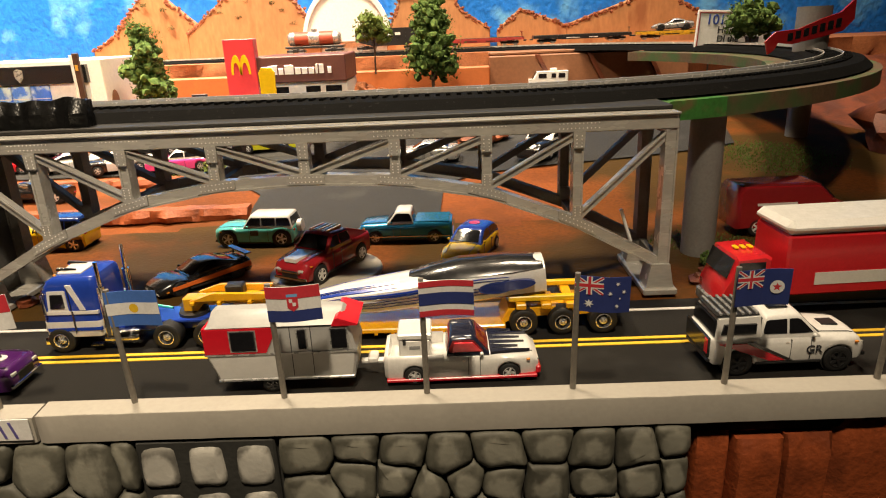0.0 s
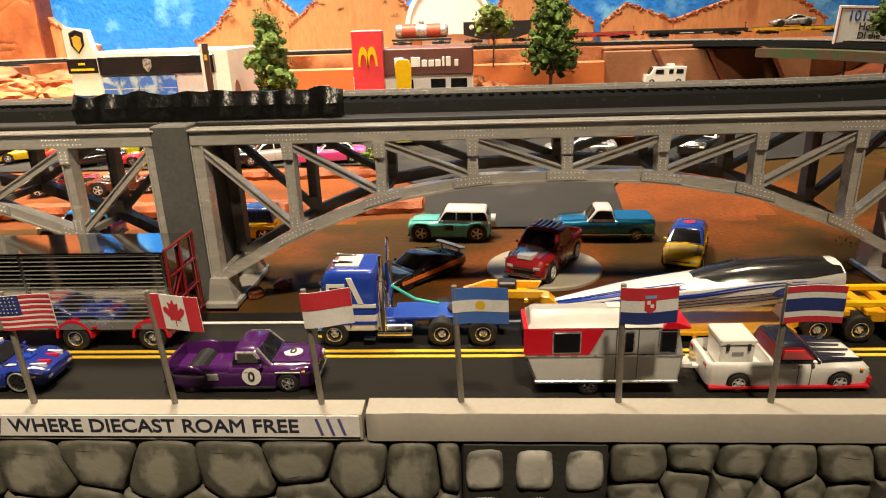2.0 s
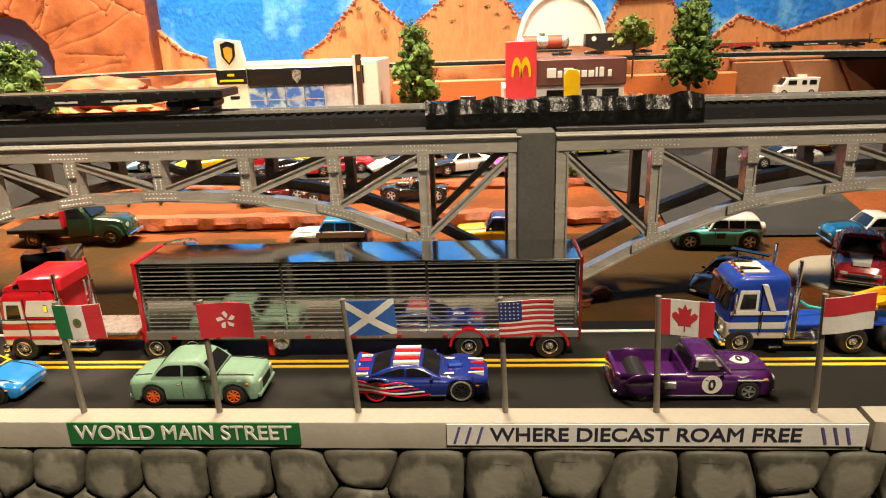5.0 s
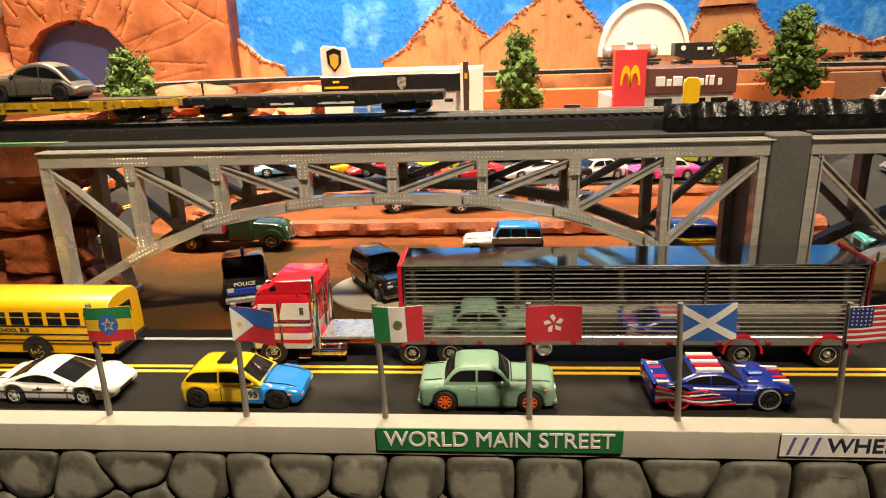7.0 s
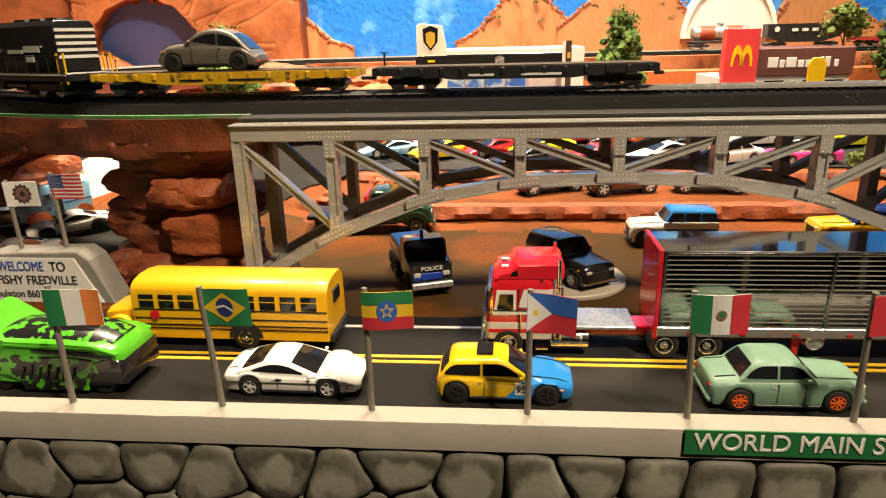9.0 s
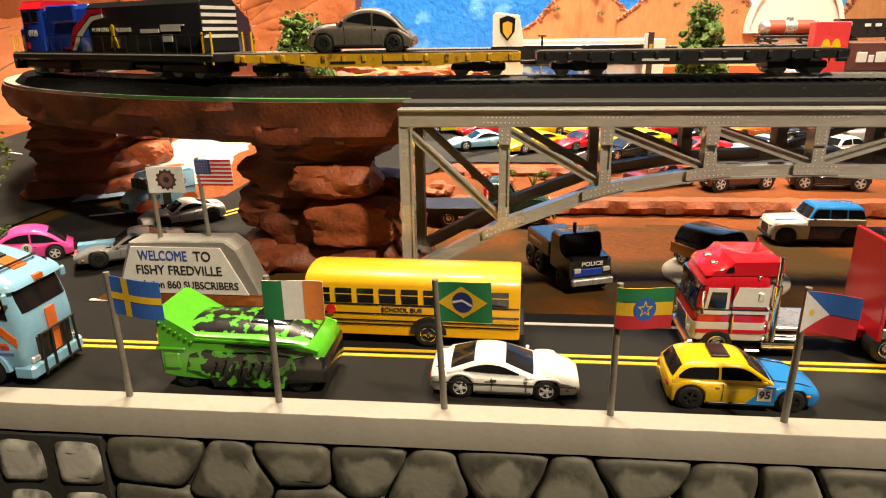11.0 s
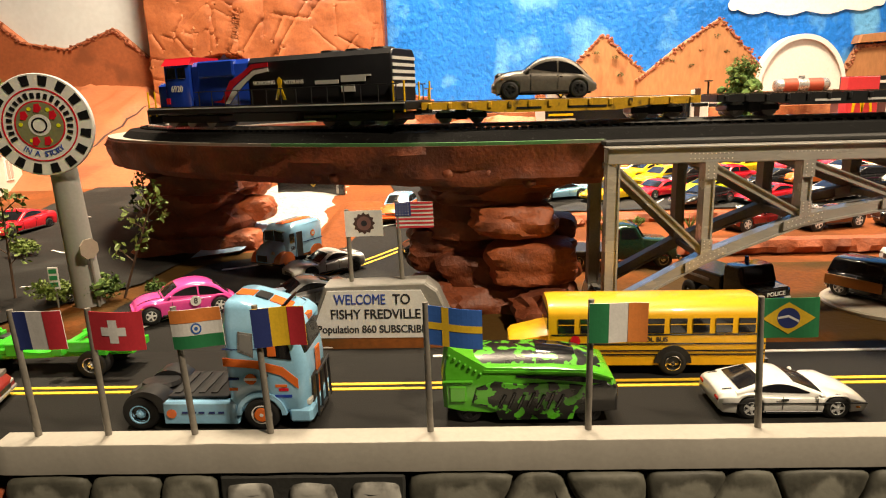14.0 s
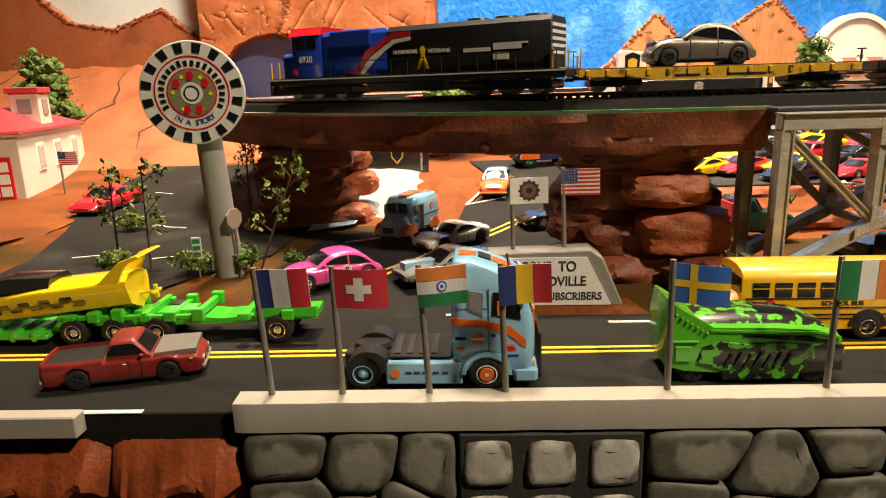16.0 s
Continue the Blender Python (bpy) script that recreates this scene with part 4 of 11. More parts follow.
def red_rocks(name, x0, x1, z_top, seed, label):
    """Blocks of red foam rock at an end of the wall."""
    rnd = random.Random(seed)
    base = setting(name, Shape().box(x0, x1, 0.272, 0.30, -0.3, z_top - 0.006), ROCK_DARK, label)
    z = z_top
    while z > -0.11:
        x = x0
        hgt = 0.044 + 0.012 * rnd.random()
        while x < x1:
            w = min(0.050 + 0.050 * rnd.random(), x1 - x + 0.001)
            d0 = 0.010 + 0.008 * rnd.random()
            n = 26
            rings = []
            for i in range(n + 1):
                u = i / n
                px = w * (u - 0.5) * 0.985
                d = d0 * min(1, 7 * u + 0.15, 7 * (1 - u) + 0.15) ** 0.5
                g = 0.0022 * noise.noise(Vector((px * 330, x * 40, z * 30))) + 0.0016 * noise.noise(Vector((px * 110, x * 40 + 3, z * 30)))
                lip = hgt * (-0.08 + 0.16 * noise.noise(Vector((px * 90, x * 31, z * 50 + 5))))
                prof = [(0.276, hgt * 0.485), (0.268 - 0.25 * d, hgt * 0.475 + 0.4 * g), (0.265 - 0.60 * d + 0.5 * g, hgt * 0.30), (0.262 - d + g, lip + hgt * 0.06), (0.2625 - d + g, lip - hgt * 0.02), (0.266 - 0.45 * d, lip - hgt * 0.09), (0.267 - 0.35 * d + 0.4 * g, -hgt * 0.40), (0.270, -hgt * 0.47), (0.276, -hgt * 0.485)]
                rings.append([(px, py, pz) for py, pz in prof])
            part("rock_block", Shape().loft(rings), FOAM_RED, base, smooth=35, at=pose(x + w / 2, 0, z - hgt / 2))
            x += w
        z -= hgt


bank = setting("rock_bank", Shape().box(0.108, 0.45, 0.272, 0.30, -0.3, -0.009), ROCK_DARK, "red-brown foam rock bank below the road")


def foam_block(xa, xb, yf, za, zb, seed):
    """A cut block of red foam with worn corners and a slightly rough face."""
    nx, nz = 14, 12
    rows = []
    for j in range(nz + 1):
        v = j / nz
        row = []
        for i in range(nx + 1):
            u = i / nx
            edge = min(u, 1 - u, v, 1 - v)
            d = 0.004 * max(0.0, 1 - edge * 9) ** 2
            x, z = xa + (xb - xa) * u, za + (zb - za) * v
            row.append((x - (xa + xb) / 2, yf + d + 0.0016 * noise.noise(Vector((x * 60, z * 40, seed))) + 0.0007 * noise.noise(Vector((x * 200, z * 120, seed))), z - (za + zb) / 2))
        rows.append([(row[0][0], 0.277, row[0][2])] + row + [(row[-1][0], 0.277, row[-1][2])])
    part("rock_block", Shape().loft(rows), FOAM_RED, bank, smooth=45, at=pose((xa + xb) / 2, 0, (za + zb) / 2))


for k, block in enumerate(((0.109, 0.126, 0.2605, -0.120, -0.008), (0.127, 0.172, 0.2640, -0.030, -0.0035), (0.127, 0.149, 0.2545, -0.120, -0.0145), (0.150, 0.172, 0.2560, -0.120, -0.0135), (0.173, 0.255, 0.2590, -0.120, -0.0045), (0.257, 0.340, 0.2620, -0.120, -0.0050), (0.342, 0.445, 0.2600, -0.120, -0.0045))):
    foam_block(*block, k * 3.7)
red_rocks("rock_bank_2", -1.6, -1.089, -0.004, 8, "red-brown foam rock bank below the road")


# ---- rocks under the plateau ----
def stacked_rocks(label, cx, cy, rocks, seed):
    """Angular foam rocks heaped up to the slab."""
    t = thing("rock_pillar", label, "rock pillar", (cx, cy, 0))
    for k, (x, y, z, rx, ry, rz, m) in enumerate(rocks):
        bm = bmesh.new()
        bmesh.ops.create_icosphere(bm, subdivisions=4, radius=1.0)
        vs = []
        for v in bm.verts:
            d = v.co.copy()
            # flatten into facets, then roughen
            big = max(abs(d.x), abs(d.y), abs(d.z) * 1.05)
            d = d * (0.45 + 0.55 / big * 0.80)
            o = Vector((seed * 3.1 + k * 7.7, k * 1.9, seed))
            w = 1 + 0.26 * noise.noise(v.co * 1.4 + o) + 0.10 * (0.5 - abs(noise.noise(v.co * 3.4 + o))) + 0.05 * noise.noise(v.co * 9 + o)
            strata = 0.03 * math.sin(d.z * 6 + k + 1.5 * noise.noise(v.co * 2 + o))
            vs.append((x - cx + d.x * rx * (w + strata), y - cy + d.y * ry * (w + strata), z + d.z * rz * 1.3 * (0.85 + 0.15 * w)))
        fs = [tuple(v.index for v in f.verts) for f in bm.faces]
        bm.free()
        part("rock", Shape().add(vs, fs), m, t, smooth=30)


# light is in the colours: lit rocks are ROCK, shaded ones ROCK_DARK
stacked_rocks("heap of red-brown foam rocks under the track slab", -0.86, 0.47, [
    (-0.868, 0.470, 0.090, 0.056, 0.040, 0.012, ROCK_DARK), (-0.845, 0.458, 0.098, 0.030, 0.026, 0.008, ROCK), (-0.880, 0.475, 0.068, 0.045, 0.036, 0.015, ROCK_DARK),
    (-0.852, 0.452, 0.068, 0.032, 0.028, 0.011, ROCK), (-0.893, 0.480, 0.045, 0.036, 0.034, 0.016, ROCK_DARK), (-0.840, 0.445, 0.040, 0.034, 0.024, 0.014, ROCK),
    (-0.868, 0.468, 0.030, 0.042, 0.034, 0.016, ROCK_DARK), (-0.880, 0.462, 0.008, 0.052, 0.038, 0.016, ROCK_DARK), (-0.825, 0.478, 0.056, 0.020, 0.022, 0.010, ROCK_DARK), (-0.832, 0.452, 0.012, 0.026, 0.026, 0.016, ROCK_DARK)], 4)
# the slab's shade on this heap is put in as the darker rock
stacked_rocks("heap of foam rocks under the slab, coloured darker for its shade", -1.135, 0.62, [
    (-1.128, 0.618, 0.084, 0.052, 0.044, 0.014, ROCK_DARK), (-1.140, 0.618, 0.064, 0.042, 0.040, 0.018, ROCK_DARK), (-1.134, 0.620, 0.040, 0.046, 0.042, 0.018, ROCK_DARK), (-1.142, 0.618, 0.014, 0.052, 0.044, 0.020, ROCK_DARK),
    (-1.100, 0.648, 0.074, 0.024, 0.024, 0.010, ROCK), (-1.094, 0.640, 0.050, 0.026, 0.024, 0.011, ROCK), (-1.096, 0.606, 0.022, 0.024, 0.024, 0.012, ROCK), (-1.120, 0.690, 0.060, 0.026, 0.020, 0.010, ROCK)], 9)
part("moss", Shape().blob((0.018, -0.030, 0.1045), 0.012, 3, 0.5, 3, (1.5, 0.9, 0.18)), GREEN_EDGE, bpy.data.objects["rock_pillar"], "green scatter on the top rock", smooth=50)

# ledges of the terraces
def ledge(x0, x1, y, z0, z1, seed):
    n = int((x1 - x0) / 0.006)
    s = Shape()
    rings = []
    for i in range(n + 1):
        x = x0 + (x1 - x0) * i / n
        row = []
        for q, (u, o) in enumerate(((0, 0.006), (0.25, -0.002), (0.6, -0.003), (1.0, 0.0), (1.05, 0.012))):
            row.append((x, y + o + 0.005 * noise.noise(Vector((x * 70, u * 3, seed))) + 0.0035 * noise.noise(Vector((x * 210, u * 6, seed))), z0 + (z1 - z0) * u + (0.0012 * noise.noise(Vector((x * 50, 1, seed))) if q > 2 else 0)))
        row.append((x, y + 0.014, z0))
        rings.append(row)
    s.loft(rings)
    setting("ledge", s, ROCK, "low chipped red rock ledge of a terrace", smooth=30)


ledge(-0.79, -0.20, 0.607, -0.001, 0.0142, 2)
ledge(-0.80, -0.24, 0.709, 0.011, 0.0232, 7)


# ---- flags along the kerb ----
FLAG_W, FLAG_H = 0.0245, 0.0170
RED, NAVY = plain("flag_red", (0.55, 0.03, 0.045), 0.7), plain("flag_navy", (0.02, 0.035, 0.17), 0.7)
FBLUE, FWHITE = plain("flag_blue", (0.03, 0.12, 0.45), 0.7), plain("flag_white", (0.75, 0.74, 0.72), 0.7)
FGREEN, FYELLOW = plain("flag_green", (0.02, 0.20, 0.07), 0.7), plain("flag_yellow", (0.75, 0.48, 0.02), 0.7)
FSKY, FORANGE, FBLACK = plain("flag_sky", (0.16, 0.38, 0.68), 0.7), plain("flag_orange", (0.75, 0.24, 0.05), 0.7), plain("flag_black", (0.02, 0.02, 0.02), 0.7)


def star(cx, cy, r, pts=5, inner=0.42, turn=90):
    return [(cx + (r if i % 2 == 0 else r * inner) * math.cos(radians(turn + 180 * i / pts)), cy + (r if i % 2 == 0 else r * inner) * math.sin(radians(turn + 180 * i / pts)) * 1.44) for i in range(2 * pts)]


def disc(cx, cy, r, n=20):
    return [(cx + r * math.cos(2 * math.pi * i / n), cy + r * 1.44 * math.sin(2 * math.pi * i / n)) for i in range(n)]


def rect(a, b, c, d):
    k = 8
    return [(a + (c - a) * i / k, b) for i in range(k + 1)] + [(c - (c - a) * i / k, d) for i in range(k + 1)]


def union_jack(s=0.5, ox=0.0, oy=0.5):
    def q(poly):
        return [(ox + x * s, oy + y * s) for x, y in poly]
    return [(q([(0, 0.12), (0, 0), (0.1, 0), (1, 0.88), (1, 1), (0.9, 1)]), FWHITE), (q([(0, 0.88), (0, 1), (0.1, 1), (1, 0.12), (1, 0), (0.9, 0)]), FWHITE),
            (q([(0, 0.05), (0, 0), (0.05, 0), (1, 0.95), (1, 1), (0.95, 1)]), RED), (q([(0, 0.95), (0, 1), (0.05, 1), (1, 0.05), (1, 0), (0.95, 0)]), RED),
            (q(rect(0, 0.34, 1, 0.66)), FWHITE), (q(rect(0.40, 0, 0.60, 1)), FWHITE), (q(rect(0, 0.41, 1, 0.59)), RED), (q(rect(0.45, 0, 0.55, 1)), RED)]


def stripes(n, a, b):
    return [(rect(0, i / n, 1, (i + 1) / n), a if (n - 1 - i) % 2 == 0 else b) for i in range(n)]


FLAGS = {
    "union jack": (NAVY, union_jack(1.0, 0, 0)),
    "blue ensign": (NAVY, union_jack() + [(disc(0.76, 0.5, 0.13), FWHITE), (star(0.76, 0.5, 0.09), RED)]),
    "australian": (NAVY, union_jack() + [(star(0.25, 0.25, 0.09, 7), FWHITE), (star(0.75, 0.82, 0.045, 7), FWHITE), (star(0.62, 0.55, 0.045, 7), FWHITE), (star(0.87, 0.6, 0.045, 7), FWHITE), (star(0.75, 0.2, 0.045, 7), FWHITE), (star(0.80, 0.42, 0.025), FWHITE)]),
    "thai": (FWHITE, [(rect(0, 0, 1, 1 / 6), RED), (rect(0, 5 / 6, 1, 1), RED), (rect(0, 1 / 3, 1, 2 / 3), NAVY)]),
    "croatian": (FWHITE, [(rect(0, 2 / 3, 1, 1), RED), (rect(0, 0, 1, 1 / 3), NAVY), ([(0.4, 0.72), (0.6, 0.72), (0.6, 0.42), (0.5, 0.3), (0.4, 0.42)], RED), (rect(0.4, 0.72, 0.6, 0.8), FSKY), (rect(0.44, 0.56, 0.5, 0.66), FWHITE), (rect(0.5, 0.46, 0.56, 0.56), FWHITE)]),
    "argentine": (plain("flag_mid_blue", (0.06, 0.16, 0.50), 0.7), [(rect(0, 1 / 3, 1, 2 / 3), FWHITE), (disc(0.5, 0.5, 0.09), FYELLOW)]),
    "red and white": (FWHITE, [(rect(0, 0.5, 1, 1), RED)]),
    "canadian": (FWHITE, [(rect(0, 0, 0.26, 1), RED), (rect(0.74, 0, 1, 1), RED), ([(0.5, 0.9), (0.54, 0.75), (0.61, 0.8), (0.59, 0.58), (0.66, 0.67), (0.72, 0.6), (0.7, 0.5), (0.6, 0.35), (0.61, 0.28), (0.51, 0.3), (0.51, 0.12), (0.49, 0.12), (0.49, 0.3), (0.39, 0.28), (0.4, 0.35), (0.3, 0.5), (0.28, 0.6), (0.34, 0.67), (0.41, 0.58), (0.39, 0.8), (0.46, 0.75)], RED)]),
    "american": (FWHITE, [(rect(0, i / 13, 1, (i + 1) / 13), RED) for i in range(0, 13, 2)] + [(rect(0, 6 / 13, 0.42, 1), NAVY)] + [(star(0.05 + 0.075 * i, 0.53 + 0.105 * j, 0.02), FWHITE) for i in range(5) for j in range(5)]),
    "scottish": (FBLUE, [([(0, 0.14), (0, 0), (0.1, 0), (1, 0.86), (1, 1), (0.9, 1)], FWHITE), ([(0, 0.86), (0, 1), (0.1, 1), (1, 0.14), (1, 0), (0.9, 0)], FWHITE)]),
    "red flower": (RED, [([(0.5 + 0.03 * math.cos(radians(a)), 0.5 + 0.045 * math.sin(radians(a))), (0.5 + 0.16 * math.cos(radians(a + 26)), 0.5 + 0.23 * math.sin(radians(a + 26))), (0.5 + 0.19 * math.cos(radians(a + 4)), 0.5 + 0.27 * math.sin(radians(a + 4))), (0.5 + 0.12 * math.cos(radians(a - 20)), 0.5 + 0.17 * math.sin(radians(a - 20)))], FWHITE) for a in (90, 162, 234, 306, 18)]),
    "mexican": (FWHITE, [(rect(0, 0, 1 / 3, 1), FGREEN), (rect(2 / 3, 0, 1, 1), RED), (disc(0.5, 0.5, 0.09), plain("flag_brown", (0.24, 0.13, 0.05), 0.7)), (disc(0.5, 0.52, 0.05), FGREEN)]),
    "philippine": (RED, [(rect(0, 0.5, 1, 1), FBLUE), ([(0, 0), (0.5, 0.5), (0, 1)], FWHITE), (star(0.17, 0.5, 0.08, 8), FYELLOW)]),
    "ethiopian": (FYELLOW, [(rect(0, 2 / 3, 1, 1), FGREEN), (rect(0, 0, 1, 1 / 3), RED), (disc(0.5, 0.5, 0.2), FBLUE), (star(0.5, 0.5, 0.15), FYELLOW), (star(0.5, 0.5, 0.1), FBLUE)]),
    "brazilian": (FGREEN, [([(0.07, 0.5), (0.5, 0.1), (0.93, 0.5), (0.5, 0.9)], FYELLOW), (disc(0.5, 0.5, 0.18), NAVY), ([(0.33, 0.53), (0.5, 0.58), (0.67, 0.45), (0.66, 0.39), (0.5, 0.52), (0.33, 0.47)], FWHITE)]),
    "irish": (FWHITE, [(rect(0, 0, 1 / 3, 1), FGREEN), (rect(2 / 3, 0, 1, 1), FORANGE)]),
    "swedish": (FBLUE, [(rect(0, 0.41, 1, 0.59), FYELLOW), (rect(0.32, 0, 0.44, 1), FYELLOW)]),
    "romanian": (FYELLOW, [(rect(0, 0, 1 / 3, 1), NAVY), (rect(2 / 3, 0, 1, 1), RED)]),
    "indian": (FWHITE, [(rect(0, 2 / 3, 1, 1), FORANGE), (rect(0, 0, 1, 1 / 3), FGREEN), (disc(0.5, 0.5, 0.1), FBLUE), (disc(0.5, 0.5, 0.07), FWHITE), (disc(0.5, 0.5, 0.035), FBLUE)]),
    "swiss": (RED, [(rect(0.42, 0.2, 0.58, 0.8), FWHITE), (rect(0.28, 0.39, 0.72, 0.61), FWHITE)]),
    "french": (FWHITE, [(rect(0, 0, 1 / 3, 1), NAVY), (rect(2 / 3, 0, 1, 1), RED)]),
}


def clip_u(poly, u0, side):
    """The part of a polygon beyond (1) or before (-1) the line u = u0."""
    res = []
    for (a, c), (b, d) in zip(poly, poly[1:] + poly[:1]):
        p, q = (a - u0) * side, (b - u0) * side
        if p >= 0:
            res.append((a, c))
        if p * q < 0:
            k = p / (p - q)
            res.append((u0, c + (d - c) * k))
    return res


def flag(kind, at, lean=0.0, droop=0.0, height=0.058, size=1.0, curl=1.0, group="flags along the kerb", back=0.0, wide=1.0):
    """A paper flag on a thin grey pole; lean in degrees to the left."""
    t = thing("flag", "small paper " + kind + " flag on a grey pole", "flag", at, group=group)
    r = Matrix.Rotation(radians(-lean), 4, "Y") @ Matrix.Rotation(radians(back), 4, "X")
    part("pole", Shape().rod((0, 0, -0.001), (0, 0, height), 0.00145, 12, 0.00125), POLE, t, smooth=60, at=r)
    w, h = FLAG_W * size * wide, FLAG_H * size

    def place(u, v, lift):
        y = curl * 0.0012 * math.sin(u * 4.2 + at[0] * 40) - 0.0016 - lift
        return Vector((u * w - 0.0012, y, height - 0.001 - h + v * h - droop * u * w))
    base, deco = FLAGS[kind]
    n = 12
    s = Shape()
    rings = [[place(i / n, v, 0.0) + Vector((0, d, 0)) for v, d in ((0, 0), (1, 0), (1, 0.0003), (0, 0.0003))] for i in range(n + 1)]
    s.loft(rings)
    cloth = part("cloth", s, base, t, at=r)
    for k, (poly, m) in enumerate(deco):
        lift = 0.00012 + 0.00003 * k
        s = Shape()
        for i in range(n):
            piece = clip_u(clip_u(poly, i / n, 1), (i + 1) / n, -1)
            if len(piece) > 2:
                s.add([place(u, v, lift) for u, v in piece], [tuple(range(len(piece)))])
        part("emblem", s, m, cloth)
        cloth.children[-1].matrix_local = Matrix()
    return t


KERB_FLAGS = [("union jack", 0.192, -2, 0), ("blue ensign", 0.122, -1, 0), ("australian", 0.052, -1, 0.03), ("thai", -0.016, 0, 0), ("croatian", -0.083, 1, 0), ("argentine", -0.154, 2, 0), ("red and white", -0.219, 3, -0.03), ("canadian", -0.289, 3, 0.1), ("american", -0.358, 2, 0.03), ("scottish", -0.427, 3, -0.03), ("red flower", -0.494, 1, 0.02), ("mexican", -0.561, 2, 0.02), ("philippine", -0.628, -0.5, 0.1), ("ethiopian", -0.696, 0, 0), ("brazilian", -0.764, 3, 0), ("irish", -0.835, 0, 0.03), ("swedish", -0.902, 0.5, 0.1), ("romanian", -0.971, 2, 0), ("indian", -1.004, 3, 0), ("swiss", -1.042, 1, 0.03), ("french", -1.073, 3, 0)]
FLAG_WIDTH = {"indian": 0.86, "romanian": 0.90, "red and white": 0.91, "philippine": 0.82, "ethiopian": 0.88, "mexican": 0.93, "brazilian": 0.95}
for kind, x, lean, droop in KERB_FLAGS:
    flag(kind, (x, 0.2660, 0.0098 if x < -0.198 else 0.0108), lean, droop, height=0.0575, size=0.99, wide=FLAG_WIDTH.get(kind, 1.0))

# signs on the kerb face
SIGN_GREEN = plain("sign_green", (0.02, 0.16, 0.05), 0.5)
UP = Matrix.Rotation(radians(90), 4, "X")
t = thing("street_sign", "green paper street sign with white letters on the kerb", "sign", (-0.5085, 0.2568, 0.0042))
part("board", Shape().box(-0.0555, 0.0555, -0.0008, 0, -0.0056, 0.0058), SIGN_GREEN, t)
word("letters", "WORLD MAIN STREET", 0.0108, WHITE, t, Matrix.Translation((0, -0.00085, 0.0002)) @ UP, width=0.104)
t = thing("slogan_sign", "white paper strip with dark letters on the kerb", "sign", (-0.2925, 0.2568, 0.0035))
part("board", Shape().box(-0.0925, 0.0925, -0.0006, 0, -0.0052, 0.0058), FWHITE, t)
word("letters", "WHERE DIECAST ROAM FREE", 0.0098, plain("ink", (0.03, 0.03, 0.05)), t, Matrix.Translation((-0.004, -0.00065, 0.0003)) @ UP, width=0.1375)
VIOLET = plain("violet_ink", (0.12, 0.10, 0.30))
for k in range(3):
    for sx, sl in ((-0.0885, 1), (0.0735, -1)):
        x = sx + 0.0052 * k
        part("slash", Shape().prism([(x - sl * 0.0012, -0.004), (x - sl * 0.0012 + 0.0012, -0.004), (x + sl * 0.0012 + 0.0012, 0.0045), (x + sl * 0.0012, 0.0045)], -0.0009, -0.0006), VIOLET, t)


# ---- toy vehicles ----
WHEELS = {}


def wheel_meshes(r, w, rim, lip=None, spokes=5):
    key = (round(r, 5), round(w, 5), rim.name, lip.name if lip else "", spokes)
    if key not in WHEELS:
        ty = Shape().lathe([(-w / 2 + r * 0.06, r * 0.44), (-w / 2, r * 0.66), (-w / 2, r * 0.88), (-w / 2 + r * 0.08, r * 0.985), (-w / 4, r), (w / 4, r), (w / 2 - r * 0.08, r * 0.985), (w / 2, r * 0.88), (w / 2, r * 0.66), (w / 2 - r * 0.06, r * 0.44)], 24, caps=False)
        ri = Shape()
        y = -w / 2
        if spokes == 6:
            # lorry wheel: a deep polished dish with a hub and a ring of nuts
            ri.lathe([(y - 0.0003, r * 0.57), (y - 0.0004, r * 0.51), (y + r * 0.20, r * 0.46), (y + r * 0.26, r * 0.36), (y + r * 0.12, r * 0.28), (y + r * 0.10, r * 0.02)], 28, caps=False)
            ri.lathe([(y - r * 0.10, 0.0001), (y - r * 0.10, r * 0.10), (y - r * 0.04, r * 0.15), (y + r * 0.10, r * 0.16)], 12)
            for k in range(8):
                a = 2 * math.pi * k / 8
                ri.rod((r * 0.23 * math.cos(a), y + r * 0.02, r * 0.23 * math.sin(a)), (r * 0.23 * math.cos(a), y + r * 0.10, r * 0.23 * math.sin(a)), r * 0.035, 6)
            dark = y + r * 0.15
        else:
            e = 1.0
            ri.lathe([(y - 0.0002, r * 0.62 * e), (y - 0.0003, r * 0.575 * e), (y + 0.0008, r * 0.55 * e), (y + 0.0010, r * 0.05)], 28, caps=False)
            ri.lathe([(y - 0.0004, 0.0001), (y - 0.0004, r * 0.13), (y + 0.0008, r * 0.17)], 10)
            for k in range(spokes):
                a = 2 * math.pi * k / spokes
                ri.beam((r * 0.1 * math.cos(a), y + 0.0002, r * 0.1 * math.sin(a)), (r * 0.58 * e * math.cos(a), y + 0.0002, r * 0.58 * e * math.sin(a)), r * (0.85 / spokes + 0.03), 0.0008, (0, 1, 0))
            dark = y + 0.00075
        me = ri.mesh("rim", rim, 40)
        # faces deep in the rim turn black: the recess's shade given as colour
        if dark:
            me.materials.append(BLACK)
            for f in me.polygons:
                if f.center.y > dark and (spokes == 6 or abs(f.normal.y) > 0.9):
                    f.material_index = 1
        WHEELS[key] = (ty.mesh("tyre", RUBBER, 40), me)
    return WHEELS[key]


def wheels(t, xs, half, r, w, rim, spokes=5, sides=(-1, 1)):
    ty, ri = wheel_meshes(r, w, rim, None, spokes)
    for x in xs:
        for sd in sides:
            m = pose(x, sd * (half - w / 2), r, 0, 0, 0 if sd < 0 else 180)
            o = part("wheel", ty, None, t, at=m)
            part("rim", ri, None, o)


